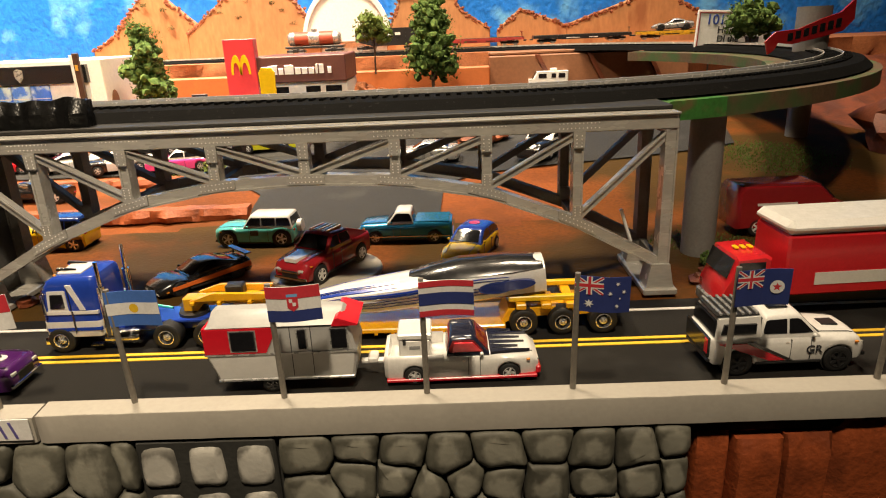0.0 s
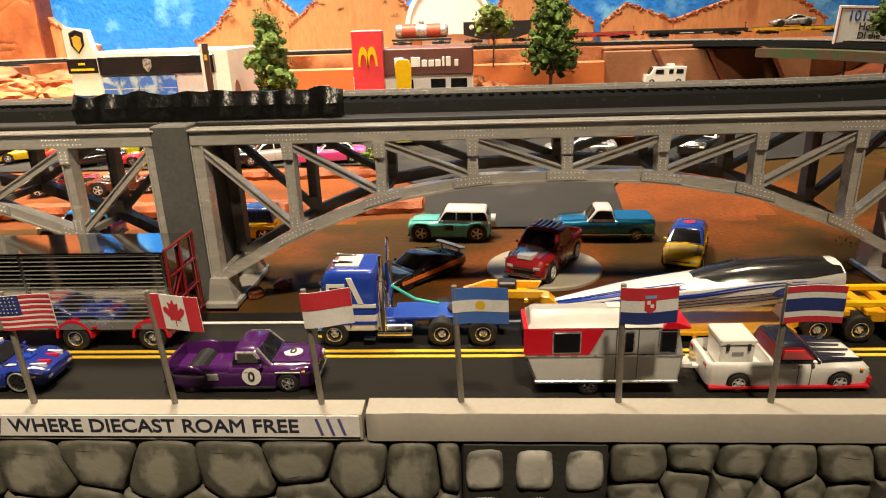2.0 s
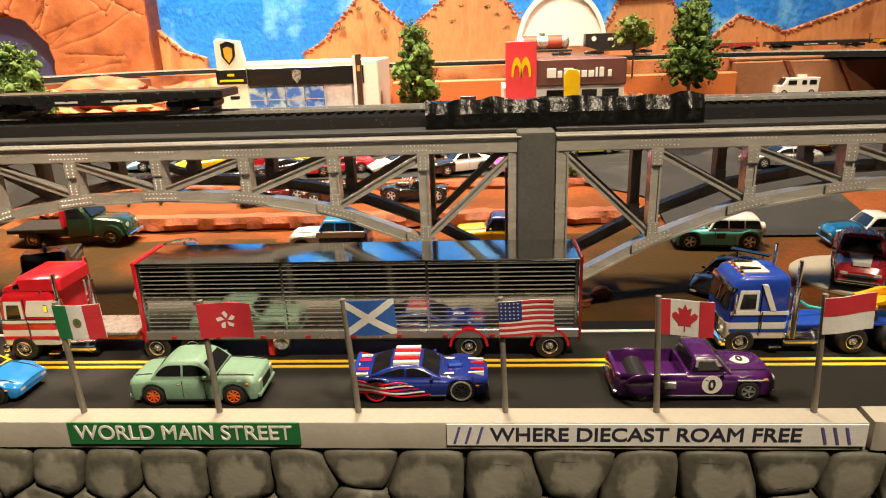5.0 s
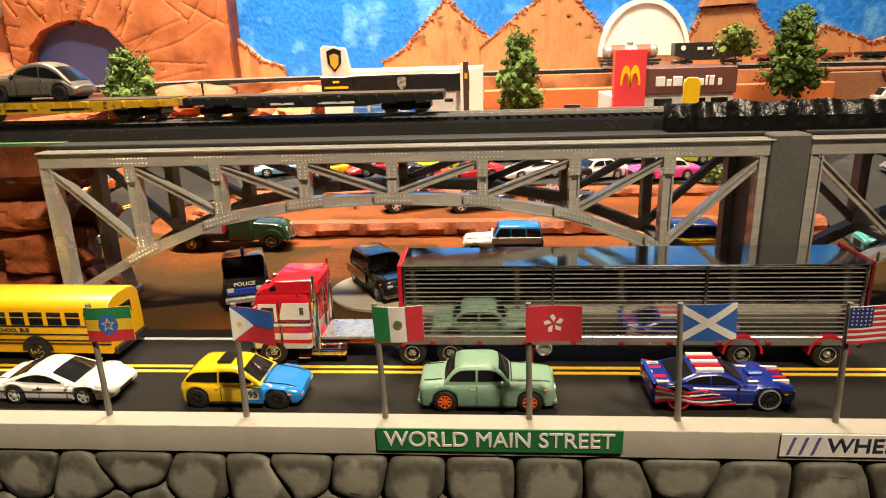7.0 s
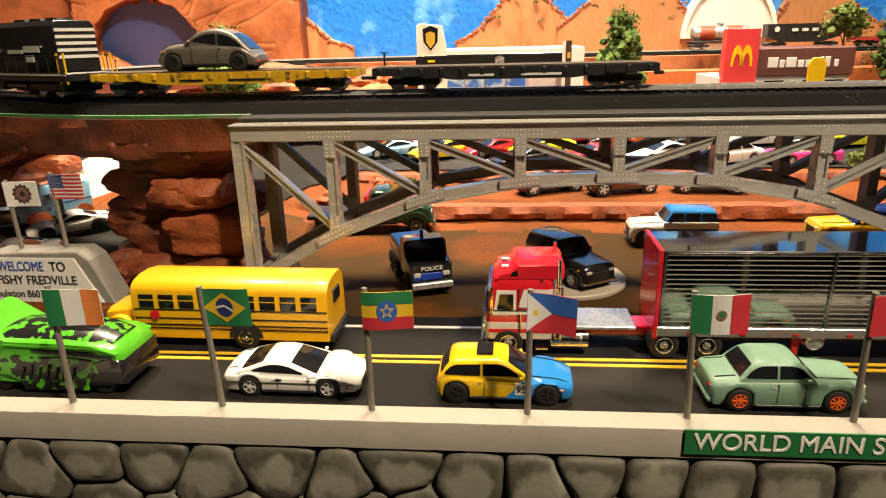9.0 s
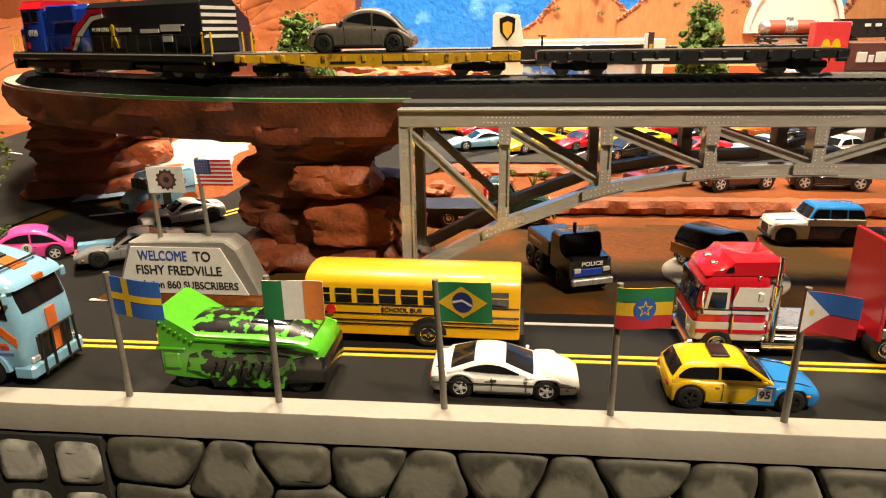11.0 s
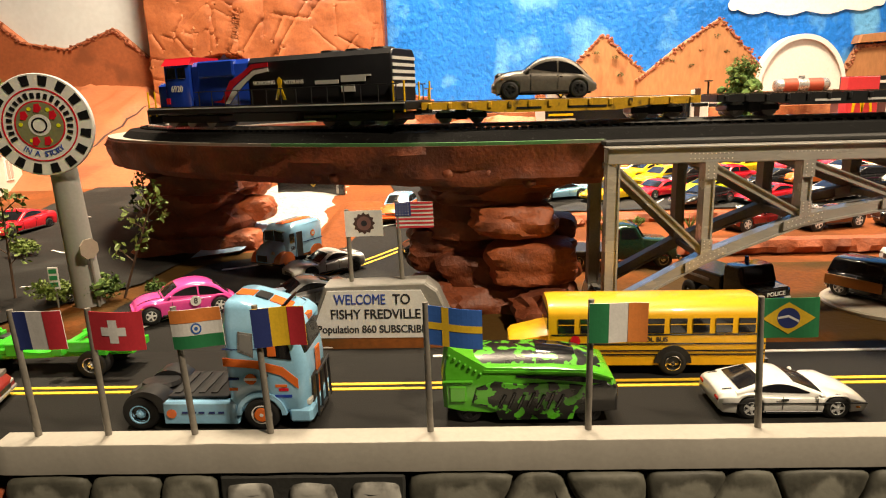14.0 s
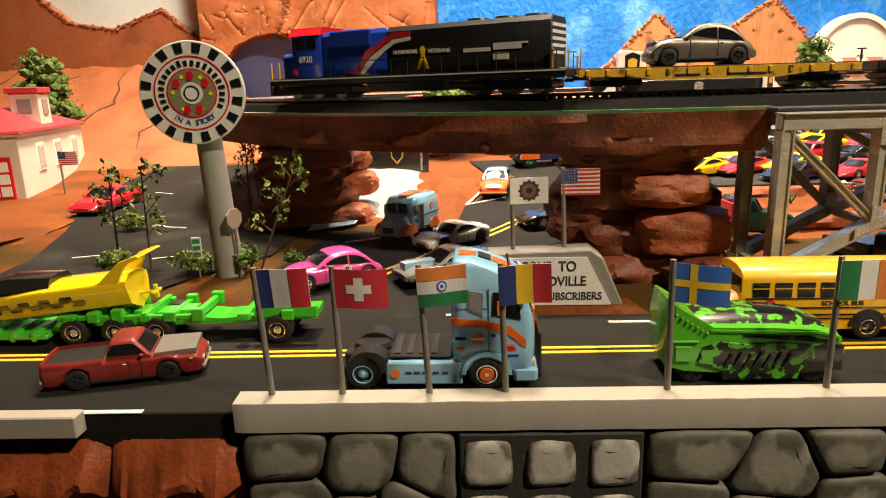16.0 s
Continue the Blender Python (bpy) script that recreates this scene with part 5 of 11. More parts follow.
SHAPES = {
    "sedan": dict(L=(-0.034, 0.034), W=0.0285, H=0.0225, deck=[(-0.034, 0.0118), (-0.0335, 0.0150), (-0.020, 0.0160), (0.010, 0.0160), (0.0325, 0.0150), (0.034, 0.0112)], cab=[(-0.0215, 0.0158), (-0.0150, 0.0236), (0.0045, 0.0238), (0.0115, 0.0158)], panes=2),
    "wedge": dict(L=(-0.034, 0.035), W=0.031, H=0.0205, deck=[(-0.034, 0.0105), (-0.0335, 0.0150), (-0.020, 0.0158), (-0.008, 0.0150), (0.012, 0.0140), (0.029, 0.0108), (0.035, 0.0072)], cab=[(-0.026, 0.0152), (-0.011, 0.0212), (-0.002, 0.0211), (0.0155, 0.0132)], panes=1),
    "hatch": dict(L=(-0.031, 0.034), W=0.029, H=0.0235, deck=[(-0.031, 0.0110), (-0.0305, 0.0160), (-0.012, 0.0162), (0.010, 0.0155), (0.029, 0.0128), (0.034, 0.0090)], cab=[(-0.0295, 0.0160), (-0.0245, 0.0232), (0.001, 0.0240), (0.0135, 0.0152)], panes=2),
    "coupe": dict(L=(-0.035, 0.036), W=0.030, H=0.0222, deck=[(-0.035, 0.0118), (-0.0345, 0.0168), (-0.020, 0.0166), (0.010, 0.0158), (0.032, 0.0138), (0.036, 0.0090)], cab=[(-0.026, 0.0166), (-0.0125, 0.0222), (0.000, 0.0225), (0.0115, 0.0155)], panes=2),
    "racer": dict(L=(-0.035, 0.037), W=0.031, H=0.019, deck=[(-0.035, 0.0105), (-0.034, 0.0145), (-0.018, 0.0148), (0.008, 0.0125), (0.030, 0.0095), (0.037, 0.0060)], cab=[(-0.024, 0.0146), (-0.009, 0.0195), (0.000, 0.0195), (0.013, 0.0120)], panes=1),
    "round": dict(soft=3, L=(-0.034, 0.033), W=0.029, H=0.0245, deck=[(-0.034, 0.0070), (-0.031, 0.0120), (-0.024, 0.0155), (0.008, 0.0170), (0.020, 0.0168), (0.030, 0.0145), (0.033, 0.0080)], cab=[(-0.0310, 0.0125), (-0.0175, 0.0250), (0.0020, 0.0255), (0.0135, 0.0165)], panes=2),
    "pickup": dict(soft=1, L=(-0.040, 0.040), W=0.031, H=0.0275, deck=[(-0.040, 0.0170), (-0.0395, 0.0178), (-0.004, 0.0180), (0.014, 0.0178), (0.036, 0.0165), (0.040, 0.0125)], cab=[(-0.0075, 0.0178), (-0.0055, 0.0272), (0.0065, 0.0275), (0.0145, 0.0178)], panes=1, bed=(-0.038, -0.009, 0.0105)),
    "stepside": dict(soft=1, L=(-0.040, 0.040), W=0.031, H=0.0285, deck=[(-0.040, 0.0172), (-0.0395, 0.0180), (-0.004, 0.0182), (0.016, 0.0184), (0.038, 0.0176), (0.040, 0.0130)], cab=[(-0.0028, 0.0180), (-0.0012, 0.0282), (0.0098, 0.0285), (0.0172, 0.0180)], panes=1, bed=(-0.038, -0.0045, 0.0105)),
    "crew": dict(soft=1, L=(-0.040, 0.040), W=0.033, H=0.031, deck=[(-0.040, 0.0190), (-0.0395, 0.0200), (-0.010, 0.0203), (0.016, 0.0200), (0.036, 0.0185), (0.040, 0.0140)], cab=[(-0.0145, 0.0200), (-0.0125, 0.0300), (0.005, 0.0305), (0.0155, 0.0200)], panes=2, bed=(-0.038, -0.0160, 0.0125)),
    "jeep": dict(soft=1, L=(-0.032, 0.033), W=0.0295, H=0.030, deck=[(-0.032, 0.0150), (-0.0315, 0.0190), (0.006, 0.0195), (0.012, 0.0188), (0.031, 0.0180), (0.033, 0.0140)], cab=[(-0.0312, 0.0190), (-0.0290, 0.0290), (0.003, 0.0295), (0.0085, 0.0192)], panes=3),
    "bodyless": dict(L=(-0.034, 0.036), W=0.024, H=0.024, deck=[(-0.034, 0.0100), (-0.030, 0.0150), (-0.010, 0.0152), (0.006, 0.0150), (0.030, 0.0135), (0.034, 0.0105)], cab=[(-0.014, 0.0152), (-0.011, 0.0230), (0.000, 0.0230), (0.004, 0.0150)], panes=1),
}


def soften_line(pts, cuts):
    """Cuts the corners of an open line, each time by no more than the given length; its ends stay."""
    for most in cuts:
        res = [pts[0]]
        for (a, b), (c, d) in zip(pts, pts[1:]):
            f = min(0.25, most / max(1e-9, math.hypot(c - a, d - b)))
            res += [(a + (c - a) * f, b + (d - b) * f), (c - (c - a) * f, d - (d - b) * f)]
        pts = res + [pts[-1]]
    return pts


CUTS = {1: (0.0010, 0.0004), 2: (0.0024, 0.0010, 0.0004), 3: (0.1, 0.1, 0.1)}


def body_details(t, body, deck, half, x0, x1, ax, dx, dz, bed, clear, s0, s1):
    """Shut lines, mirrors, handles and sills of a die-cast body."""
    def line(nm, xa, xb, ya, yb, n=4):
        s = Shape()
        pts = []
        for i in range(n + 1):
            u = i / n
            x = xa + (xb - xa) * u
            pts.append((x, ya + (yb - ya) * u, lerp(deck, x) + 0.0004))
        for p, q in zip(pts, pts[1:]):
            s.beam(p, q, 0.00022, 0.0004, (0, 0, 1))
        part(nm, s, BLACK, t)
    for sd in (-1, 1):
        line("bonnet_seam", dx + 0.0012, x1 - 0.0030, sd * half * 0.70, sd * half * 0.62)
        part("mirror", Shape().blob((dx - 0.0040, sd * half * 1.02, dz + 0.0012), 0.0013, 1, 0.05, 2, (0.8, 1.0, 0.75)), body, t, smooth=60)
        xm = (ax + dx) / 2
        part("door_handle", Shape().box(xm - 0.0030, xm - 0.0012, sd * half * 0.985, sd * half * 1.012, lerp(deck, xm) - 0.0034, lerp(deck, xm) - 0.0028), CHROME, t)
        part("sill", Shape().box(s0 + 0.0006, s1 - 0.0006, sd * half * 0.93, sd * half * 0.999, clear - 0.0002, clear + 0.0011, 0.0002), BLACK, t)
        part("door_seam", Shape().box(dx - 0.0050, dx - 0.00475, sd * half * 0.955, sd * half * 1.003, clear + 0.0015, lerp(deck, dx - 0.005) - 0.0018), BLACK, t)
        part("side_lamp", Shape().box(x1 - 0.0065, x1 - 0.0048, sd * half * 0.85, sd * half * 0.965, lerp(deck, x1 - 0.006) - 0.0034, lerp(deck, x1 - 0.006) - 0.0027), AMBER, t, "amber side lamp")
    part("cowl", Shape().box(dx + 0.0004, dx + 0.0011, -half * 0.70, half * 0.70, lerp(deck, dx) - 0.001, lerp(deck, dx + 0.001) + 0.0005), BLACK, t)
    if not bed and ax - x0 > 0.006:
        for sd in (-1, 1):
            line("boot_seam", x0 + 0.0025, ax - 0.0010, sd * half * 0.62, sd * half * 0.62, 2)


def car(name, kind, label, at, turn, body, wb=0.044, glass=None, rim=RIM, r=0.0054, tyre=0.0052, clear=0.0035, roof=None, front=None, bumper=None, k=1.0, bed_mat=None, lights=True, group="", spokes=5, wide=1.0, high=1.0, xr=None, open_top=False, category="toy car", fine=True):
    """A die-cast car: a lofted body with wheel arches, a cabin with separate panes, wheels with rims."""
    q = SHAPES[kind]
    t = thing(name, label, category, at, turn, group)
    x0, x1 = q["L"][0] * k, q["L"][1] * k
    half = q["W"] * k * wide / 2
    xr = -wb / 2 if xr is None else xr
    xf = xr + wb
    deck = soften_line([(x * k, z * k * high) for x, z in q["deck"]], CUTS[min(2, q.get("soft", 2))])
    ra = r + 0.0009
    stations = sorted(set([x0, x0 + 0.0004, x0 + 0.0012, x1 - 0.0004, x1 - 0.0012, x1] + [x0 + (x1 - x0) * i / 26 for i in range(27)] + [c + ra * math.cos(math.pi * i / 8) for c in (xr, xf) for i in range(9)] + [x for x, z in deck]))
    bed = q.get("bed")
    if bed:
        b0, b1, bz = bed[0] * k, bed[1] * k, bed[2] * k * high
        stations = sorted(set(stations + [b0, b0 + 0.0002, b1, b1 - 0.0002]))
    stations = [x for x in stations if x0 <= x <= x1]

    def section(x):
        u = (x - x0) / (x1 - x0)
        w = half * lerp([(0, 0.84), (0.025, 0.93), (0.12, 0.985), (0.5, 1.0), (0.85, 0.975), (0.965, 0.88), (1, 0.76)], u)
        zt = lerp(deck, x)
        for c in (xr, xf):
            zt = max(zt, 2 * r + 0.0013 - 0.0034 * ((x - c) / (2 * ra)) ** 2)
        zb = clear
        for c in (xr, xf):
            d = ra * ra - (x - c) ** 2
            if d > 0:
                zb = max(zb, r + math.sqrt(d))
        zb = min(zb, zt - 0.0012)
        end = lerp([(0, 0.0015), (0.03, 0), (0.97, 0), (1, 0.0012)], u)
        zm = max(zb + 0.0006, clear + (zt - clear) * 0.58)
        inbed = bed and b0 < x < b1
        fl = bz if inbed else zt + 0.0005
        ins = 0.86 if inbed else 0.62
        cr = 0.0 if bed and x < b1 else 0.0011
        zm = min(zm, zt - 0.0009)
        cr = min(cr, (zt - zm) * 0.3)
        h = [(0.0, clear + end), (0.70 * w, clear + end), (0.945 * w, max(zb, clear + end)), (0.985 * w, zb + (zm - zb) * 0.35 if zm > zb else zm), (w, zm), (0.992 * w, zm + (zt - zm) * 0.40), (0.97 * w, max(zm + (zt - zm) * 0.55, zt - 0.0017 - cr)), (0.93 * w, zt - 0.0006 * min(1, (zt - zm) / 0.002) - cr), (0.88 * w, zt - cr * 0.7), (ins * w, fl if inbed else zt + 0.0001), (0.0, fl)]
        return [(x, -y, z) for y, z in h] + [(x, y, z) for y, z in reversed(h[1:-1])]
    rings = [section(x) for x in stations]

    if front:
        fx, fm, fl = front
        i = min(range(len(stations)), key=lambda j: abs(stations[j] - fx))
        part("body", Shape().loft(rings[:i + 1]), body, t, smooth=55)
        part("front_body", Shape().loft(rings[i:]), fm, t, fl, smooth=55)
    else:
        part("body", Shape().loft(rings), body, t, smooth=55)
    # cabin and its panes
    (ax, az), (bx, bz_), (cx, cz), (dx, dz) = [(x * k, z * k * high) for x, z in q["cab"]]
    az, dz = lerp(deck, ax) - 0.0003, lerp(deck, dx) - 0.0003
    wb_, wr = half * 0.93, half * 0.74
    glass = glass or GLASS
    if not open_top:
        outline = soften_line([(ax, az), (bx, bz_), (cx, cz), (dx, dz)], CUTS[q.get("soft", 2)])
        tall = max(z for _, z in outline) - min(az, dz)
        bend = min(0.0016, tall * 0.22)

        def base(x):
            return az + (dz - az) * (x - ax) / (dx - ax)

        def side_y(x, z):
            f = max(0.0, min(1.1, (z - base(x)) / tall))
            return wb_ * 0.97 + (wr - wb_ * 0.97) * f ** 1.25
        rings = []
        for x, z in outline:
            b = base(x) - 0.001
            z = max(z, b + 0.0011)
            h = z - b
            e = min(bend, h * 0.3)
            up = min(1.0, h / 0.004)
            pts = [(side_y(x, b + h * f), b + h * f) for f in (0, 0.35, 0.7)]
            pts += [(side_y(x, z - e), z - e), (side_y(x, z) - e * 0.35, z - e * 0.3), (side_y(x, z) - e * 1.1, z), (side_y(x, z) * 0.5, z + 0.0005 * up), (0, z + 0.0007 * up)]
            rings.append([(x, -y, zz) for y, zz in pts] + [(x, y, zz) for y, zz in reversed(pts[:-1])])
        part("cabin", Shape().loft(rings), roof or body, t, smooth=50)
        run = [0.0]
        for u, v in zip(outline, outline[1:]):
            run.append(run[-1] + math.hypot(v[0] - u[0], v[1] - u[1]))
        legs = [math.hypot(ax - bx, az - bz_), math.hypot(bx - cx, bz_ - cz), math.hypot(cx - dx, cz - dz)]
        fa, fb = legs[0] / sum(legs), (legs[0] + legs[1]) / sum(legs)

        def screen(nm, f0, f1):
            """A curved pane laid on the outline between two fractions of its length."""
            rows = []
            for i in range(7):
                d = (f0 + (f1 - f0) * i / 6) * run[-1]
                x, z = lerp(list(zip(run, [u[0] for u in outline])), d), lerp(list(zip(run, [u[1] for u in outline])), d)
                x2, z2 = lerp(list(zip(run, [u[0] for u in outline])), d + 0.0004), lerp(list(zip(run, [u[1] for u in outline])), d + 0.0004)
                n = Vector((-(z2 - z), 0, x2 - x)).normalized()
                y = (side_y(x, z) - bend * 1.1) * 0.95
                o, c = n * 0.00030, n * 0.00075
                rows.append([Vector((x, -y, z)) + o, Vector((x, -y * 0.5, z)) + c, Vector((x, 0, z)) + c * 1.25, Vector((x, y * 0.5, z)) + c, Vector((x, y, z)) + o, Vector((x, y, z)) - o, Vector((x, 0, z)) - o, Vector((x, -y, z)) - o])
            part(nm, Shape().loft(rows), glass, t, smooth=50)
        screen("rear_window", fa * 0.12, fa * 0.84)
        screen("windscreen", fb + (1 - fb) * 0.16, fb + (1 - fb) * 0.90)
        np_ = q["panes"]

        def low(x):
            return base(x) + 0.15 * tall

        def high_(x):
            return min(lerp(outline, x) - 0.19 * tall, base(x) + 0.84 * tall)
        span = [ax + (dx - ax) * i / 80 for i in range(81)]
        span = [x for x in span if high_(x) - low(x) > 0.0005]
        for sd in (-1, 1):
            for j in range(np_):
                u0, u1 = span[0] + (span[-1] - span[0]) * j / np_ + (0.0006 if j else 0), span[0] + (span[-1] - span[0]) * (j + 1) / np_ - (0.0006 if j < np_ - 1 else 0)
                rows = []
                for i in range(9):
                    x = u0 + (u1 - u0) * i / 8
                    yl, yh = side_y(x, low(x)) + 0.00022, side_y(x, high_(x)) + 0.00022
                    rows.append([(x, sd * yl, low(x)), (x, sd * yh, high_(x)), (x, sd * (yh - 0.0008), high_(x)), (x, sd * (yl - 0.0008), low(x))])
                part("side_window", Shape().loft(rows), glass, t)
            # door seam
            xm = (ax + dx) / 2
            part("door_seam", Shape().box(xm - 0.00012, xm + 0.00012, sd * half * 0.955, sd * half * 1.004, clear + 0.002, lerp(deck, xm) - 0.0016), BLACK, t)
    for c in (xr, xf):
        part("wheel_well", Shape().lathe([(-half * 0.90, ra * 1.02), (half * 0.90, ra * 1.02)], 20, pose(c, 0, r)), BLACK, t)
    if fine:
        body_details(t, body, deck, half, x0, x1, ax, dx, dz, bed, clear, xr + ra, xf - ra)
    part("underbody", Shape().box(x0 + 0.003, x1 - 0.003, -half * 0.72, half * 0.72, clear - 0.0012, clear + 0.003), BLACK, t)
    if bumper:
        part("bumper", Shape().box(x1 - 0.0012, x1 + 0.0008, -half * 0.84, half * 0.84, clear + 0.001, clear + 0.0032, 0.0005), bumper, t)
        part("bumper", Shape().box(x0 - 0.0010, x0 + 0.0010, -half * 0.86, half * 0.86, clear + 0.001, clear + 0.0032, 0.0005), bumper, t)
    if lights:
        zf, zr = lerp(deck, x1 - 0.001) - 0.0018, lerp(deck, x0 + 0.0006) - 0.0025
        for sd in (-1, 1):
            part("headlight", Shape().box(x1 - 0.0020, x1 + 0.0002, sd * half * 0.44, sd * half * 0.72, zf - 0.0012, zf + 0.0008, 0.0004), HEAD, t, "clear headlight")
            part("tail_light", Shape().box(x0 - 0.0003, x0 + 0.0010, sd * half * 0.50, sd * half * 0.78, zr - 0.0010, zr + 0.0008, 0.0003), TAIL, t, "red tail light")
        part("grille", Shape().box(x1 - 0.0012, x1 + 0.0003, -half * 0.42, half * 0.42, clear + 0.003, zf - 0.0004, 0.0003), BLACK, t)
    wheels(t, (xr, xf), half * 0.99, r, tyre, rim, spokes)
    return t


HEAD = mat("headlight_glass", (0.65, 0.65, 0.6), 0.12, 0.3, 0.05, 200, 0)
TAIL = mat("tail_light_red", (0.45, 0.015, 0.01), 0.25, 0, 0.05, 200, 0)
P_WHITE, P_RED, P_BLUE = paint("white", (0.72, 0.71, 0.68)), paint("red", (0.58, 0.013, 0.026)), paint("blue", (0.015, 0.05, 0.36))
P_YELLOW, P_PURPLE, P_MINT = paint("yellow", (0.78, 0.50, 0.01)), paint("purple", (0.055, 0.009, 0.092)), mat("mint_matt", (0.18, 0.31, 0.225), 0.45, 0, 0.15, 120, 0.1, 700, wear=(0.22, 0.34, 0.26), wear_at=0.64, wear_scale=90)
P_SKY, P_ORANGE, P_BLACK = paint("pale_blue", (0.25, 0.50, 0.72)), paint("orange", (0.72, 0.16, 0.03)), paint("black", (0.012, 0.012, 0.013))
P_GREEN, P_TEAL, P_PINK = paint("lime", (0.09, 0.42, 0.022)), paint("teal", (0.11, 0.50, 0.46)), paint("pink", (0.78, 0.075, 0.35))
P_GREY, P_SILVER, P_BURG = paint("grey", (0.22, 0.22, 0.22)), mat("silver_paint", (0.45, 0.45, 0.44), 0.28, 0.6, 0.1, 200, 0.05), paint("burgundy", (0.29, 0.014, 0.020))
P_CYAN, P_NAVY, P_DGREEN = paint("bright_blue", (0.02, 0.22, 0.62)), paint("navy", (0.01, 0.025, 0.15)), paint("dark_green", (0.012, 0.035, 0.018))
P_LIME_Y = paint("lemon", (0.72, 0.72, 0.02))
INK = plain("dark_ink", (0.02, 0.02, 0.025))

# --- near lane, driving to the right ---

# white crew-cab pickup with canopy
t = car("pickup_truck", "crew", "white toy crew-cab pickup with black roof rack and red side flash", (0.160, 0.300, ROAD_Z), 1.5, P_WHITE, wb=0.051, r=0.0072, tyre=0.0062, clear=0.0065, rim=BLACK, bumper=BLACK, group=NEAR, high=1.05)
part("canopy", Shape().loft([[(-0.038, -0.0145, 0.0205), (-0.038, 0.0145, 0.0205), (-0.0148, 0.0145, 0.0208), (-0.0148, -0.0145, 0.0208)], [(-0.036, -0.0128, 0.0308), (-0.036, 0.0128, 0.0308), (-0.0148, 0.0128, 0.0315), (-0.0148, -0.0128, 0.0315)]]), P_WHITE, t, "white bed canopy")
for sd in (-1, 1):
    part("canopy_window", Shape().prism([(-0.035, 0.0228), (-0.0172, 0.0228), (-0.0172, 0.0282), (-0.0335, 0.0282)], sd * 0.0130, sd * 0.0146), GLASS, t)
    part("side_flash", Shape().prism([(-0.036, 0.0185), (-0.022, 0.0185), (-0.002, 0.0085), (-0.010, 0.0085)], sd * 0.0158, sd * 0.0168), P_RED, t, "red side flash")
    part("side_flash", Shape().prism([(-0.022, 0.0192), (-0.019, 0.0192), (0.002, 0.0085), (-0.001, 0.0085)], sd * 0.0158, sd * 0.01685), P_BLACK, t, "black side flash")
part("roof_rack", Shape().box(-0.037, -0.015, -0.0115, 0.0115, 0.0317, 0.0325), BLACK, t)
for i in range(6):
    part("rack_bar", Shape().box(-0.0355 + 0.0037 * i, -0.0340 + 0.0037 * i, -0.012, 0.012, 0.0325, 0.0338, 0.0003), P_SILVER, t)
part("hood_scoop", Shape().box(0.022, 0.031, -0.004, 0.004, 0.0198, 0.0212, 0.0005), BLACK, t)
part("sunroof", Shape().box(-0.008, 0.002, -0.006, 0.006, 0.0328, 0.0335, 0.0003), GLASS, t)
part("tailgate_panel", Shape().box(-0.0412, -0.0398, -0.0145, 0.0145, 0.0105, 0.0215, 0.0004), P_BLACK, t, "black tailgate panel")
part("tail_flash", Shape().box(-0.0416, -0.0408, -0.0140, -0.0105, 0.0125, 0.0205, 0.0003), P_RED, t, "red tail flash")
part("canopy_rear", Shape().prism([(-0.0135, 0.0215), (0.0135, 0.0215), (0.0118, 0.0300), (-0.0118, 0.0300)], -0.0382, -0.0366, "x"), GLASS, t, "dark canopy rear window")
word("letters", "GR", 0.0062, INK, t, Matrix.Translation((0.0125, -0.01655, 0.0135)) @ UP)

# white pickup with cooler in the bed, towing the caravan
MIDNIGHT = paint("midnight", (0.012, 0.014, 0.030))
t = car("pickup_truck", "pickup", "white lowered toy pickup with red interior and dark patterned bonnet", (0.0005, 0.3000, ROAD_Z), 1, P_WHITE, wb=0.049, r=0.0052, clear=0.0028, rim=RIM, group=NEAR, roof=MIDNIGHT, high=0.92, glass=mat("red_glass", (0.16, 0.02, 0.02), 0.08, 0, 0.2, 150, 0))
part("sill", Shape().box(-0.039, 0.039, -0.0158, 0.0158, 0.0022, 0.0040, 0.0004), P_RED, t, "red sill stripe")
for y, k2 in ((-0.0115, 1.0), (-0.0070, 0.7), (-0.0020, 0.9), (0.0030, 0.8), (0.0080, 1.0), (0.0118, 0.6)):
    part("hood_flame", Shape().prism([(0.0150, y - 0.0022), (0.0150, y + 0.0022), (0.0225, y + 0.0014), (0.0165 + 0.019 * k2, y + 0.0003), (0.0225, y - 0.0012)], 0.0150, 0.0170, "z"), MIDNIGHT, t, "dark flame on the bonnet")
part("front_bumper", Shape().box(0.0385, 0.0412, -0.0135, 0.0135, 0.003, 0.0075, 0.0008), P_RED, t, "red front bumper")
for sd in (-1, 1):
    part("seat_trim", Shape().prism([(-0.0045, 0.0178), (0.0105, 0.0178), (0.0060, 0.0225), (-0.0035, 0.0225)], sd * 0.0128, sd * 0.0141), P_RED, t, "red interior in the window")
t = thing("cooler_box", "white cooler box with fine trim in the pickup bed", "cooler", (-0.0225, 0.3000, ROAD_Z + 0.0098), 1, scale=0.84)
part("body", Shape().box(-0.0095, 0.0095, -0.0105, 0.0105, 0, 0.0145, 0.0008), P_WHITE, t)
part("lid", Shape().box(-0.0102, 0.0102, -0.0112, 0.0112, 0.0147, 0.0185, 0.0008), P_WHITE, t)
for x in (-0.006, 0.006):
    part("latch", Shape().box(x - 0.0009, x + 0.0009, -0.0116, -0.0104, 0.0115, 0.016, 0.0003), BLACK, t)
part("label_bar", Shape().box(-0.0032, 0.0032, -0.0109, -0.0105, 0.0085, 0.0105), P_GREY, t)

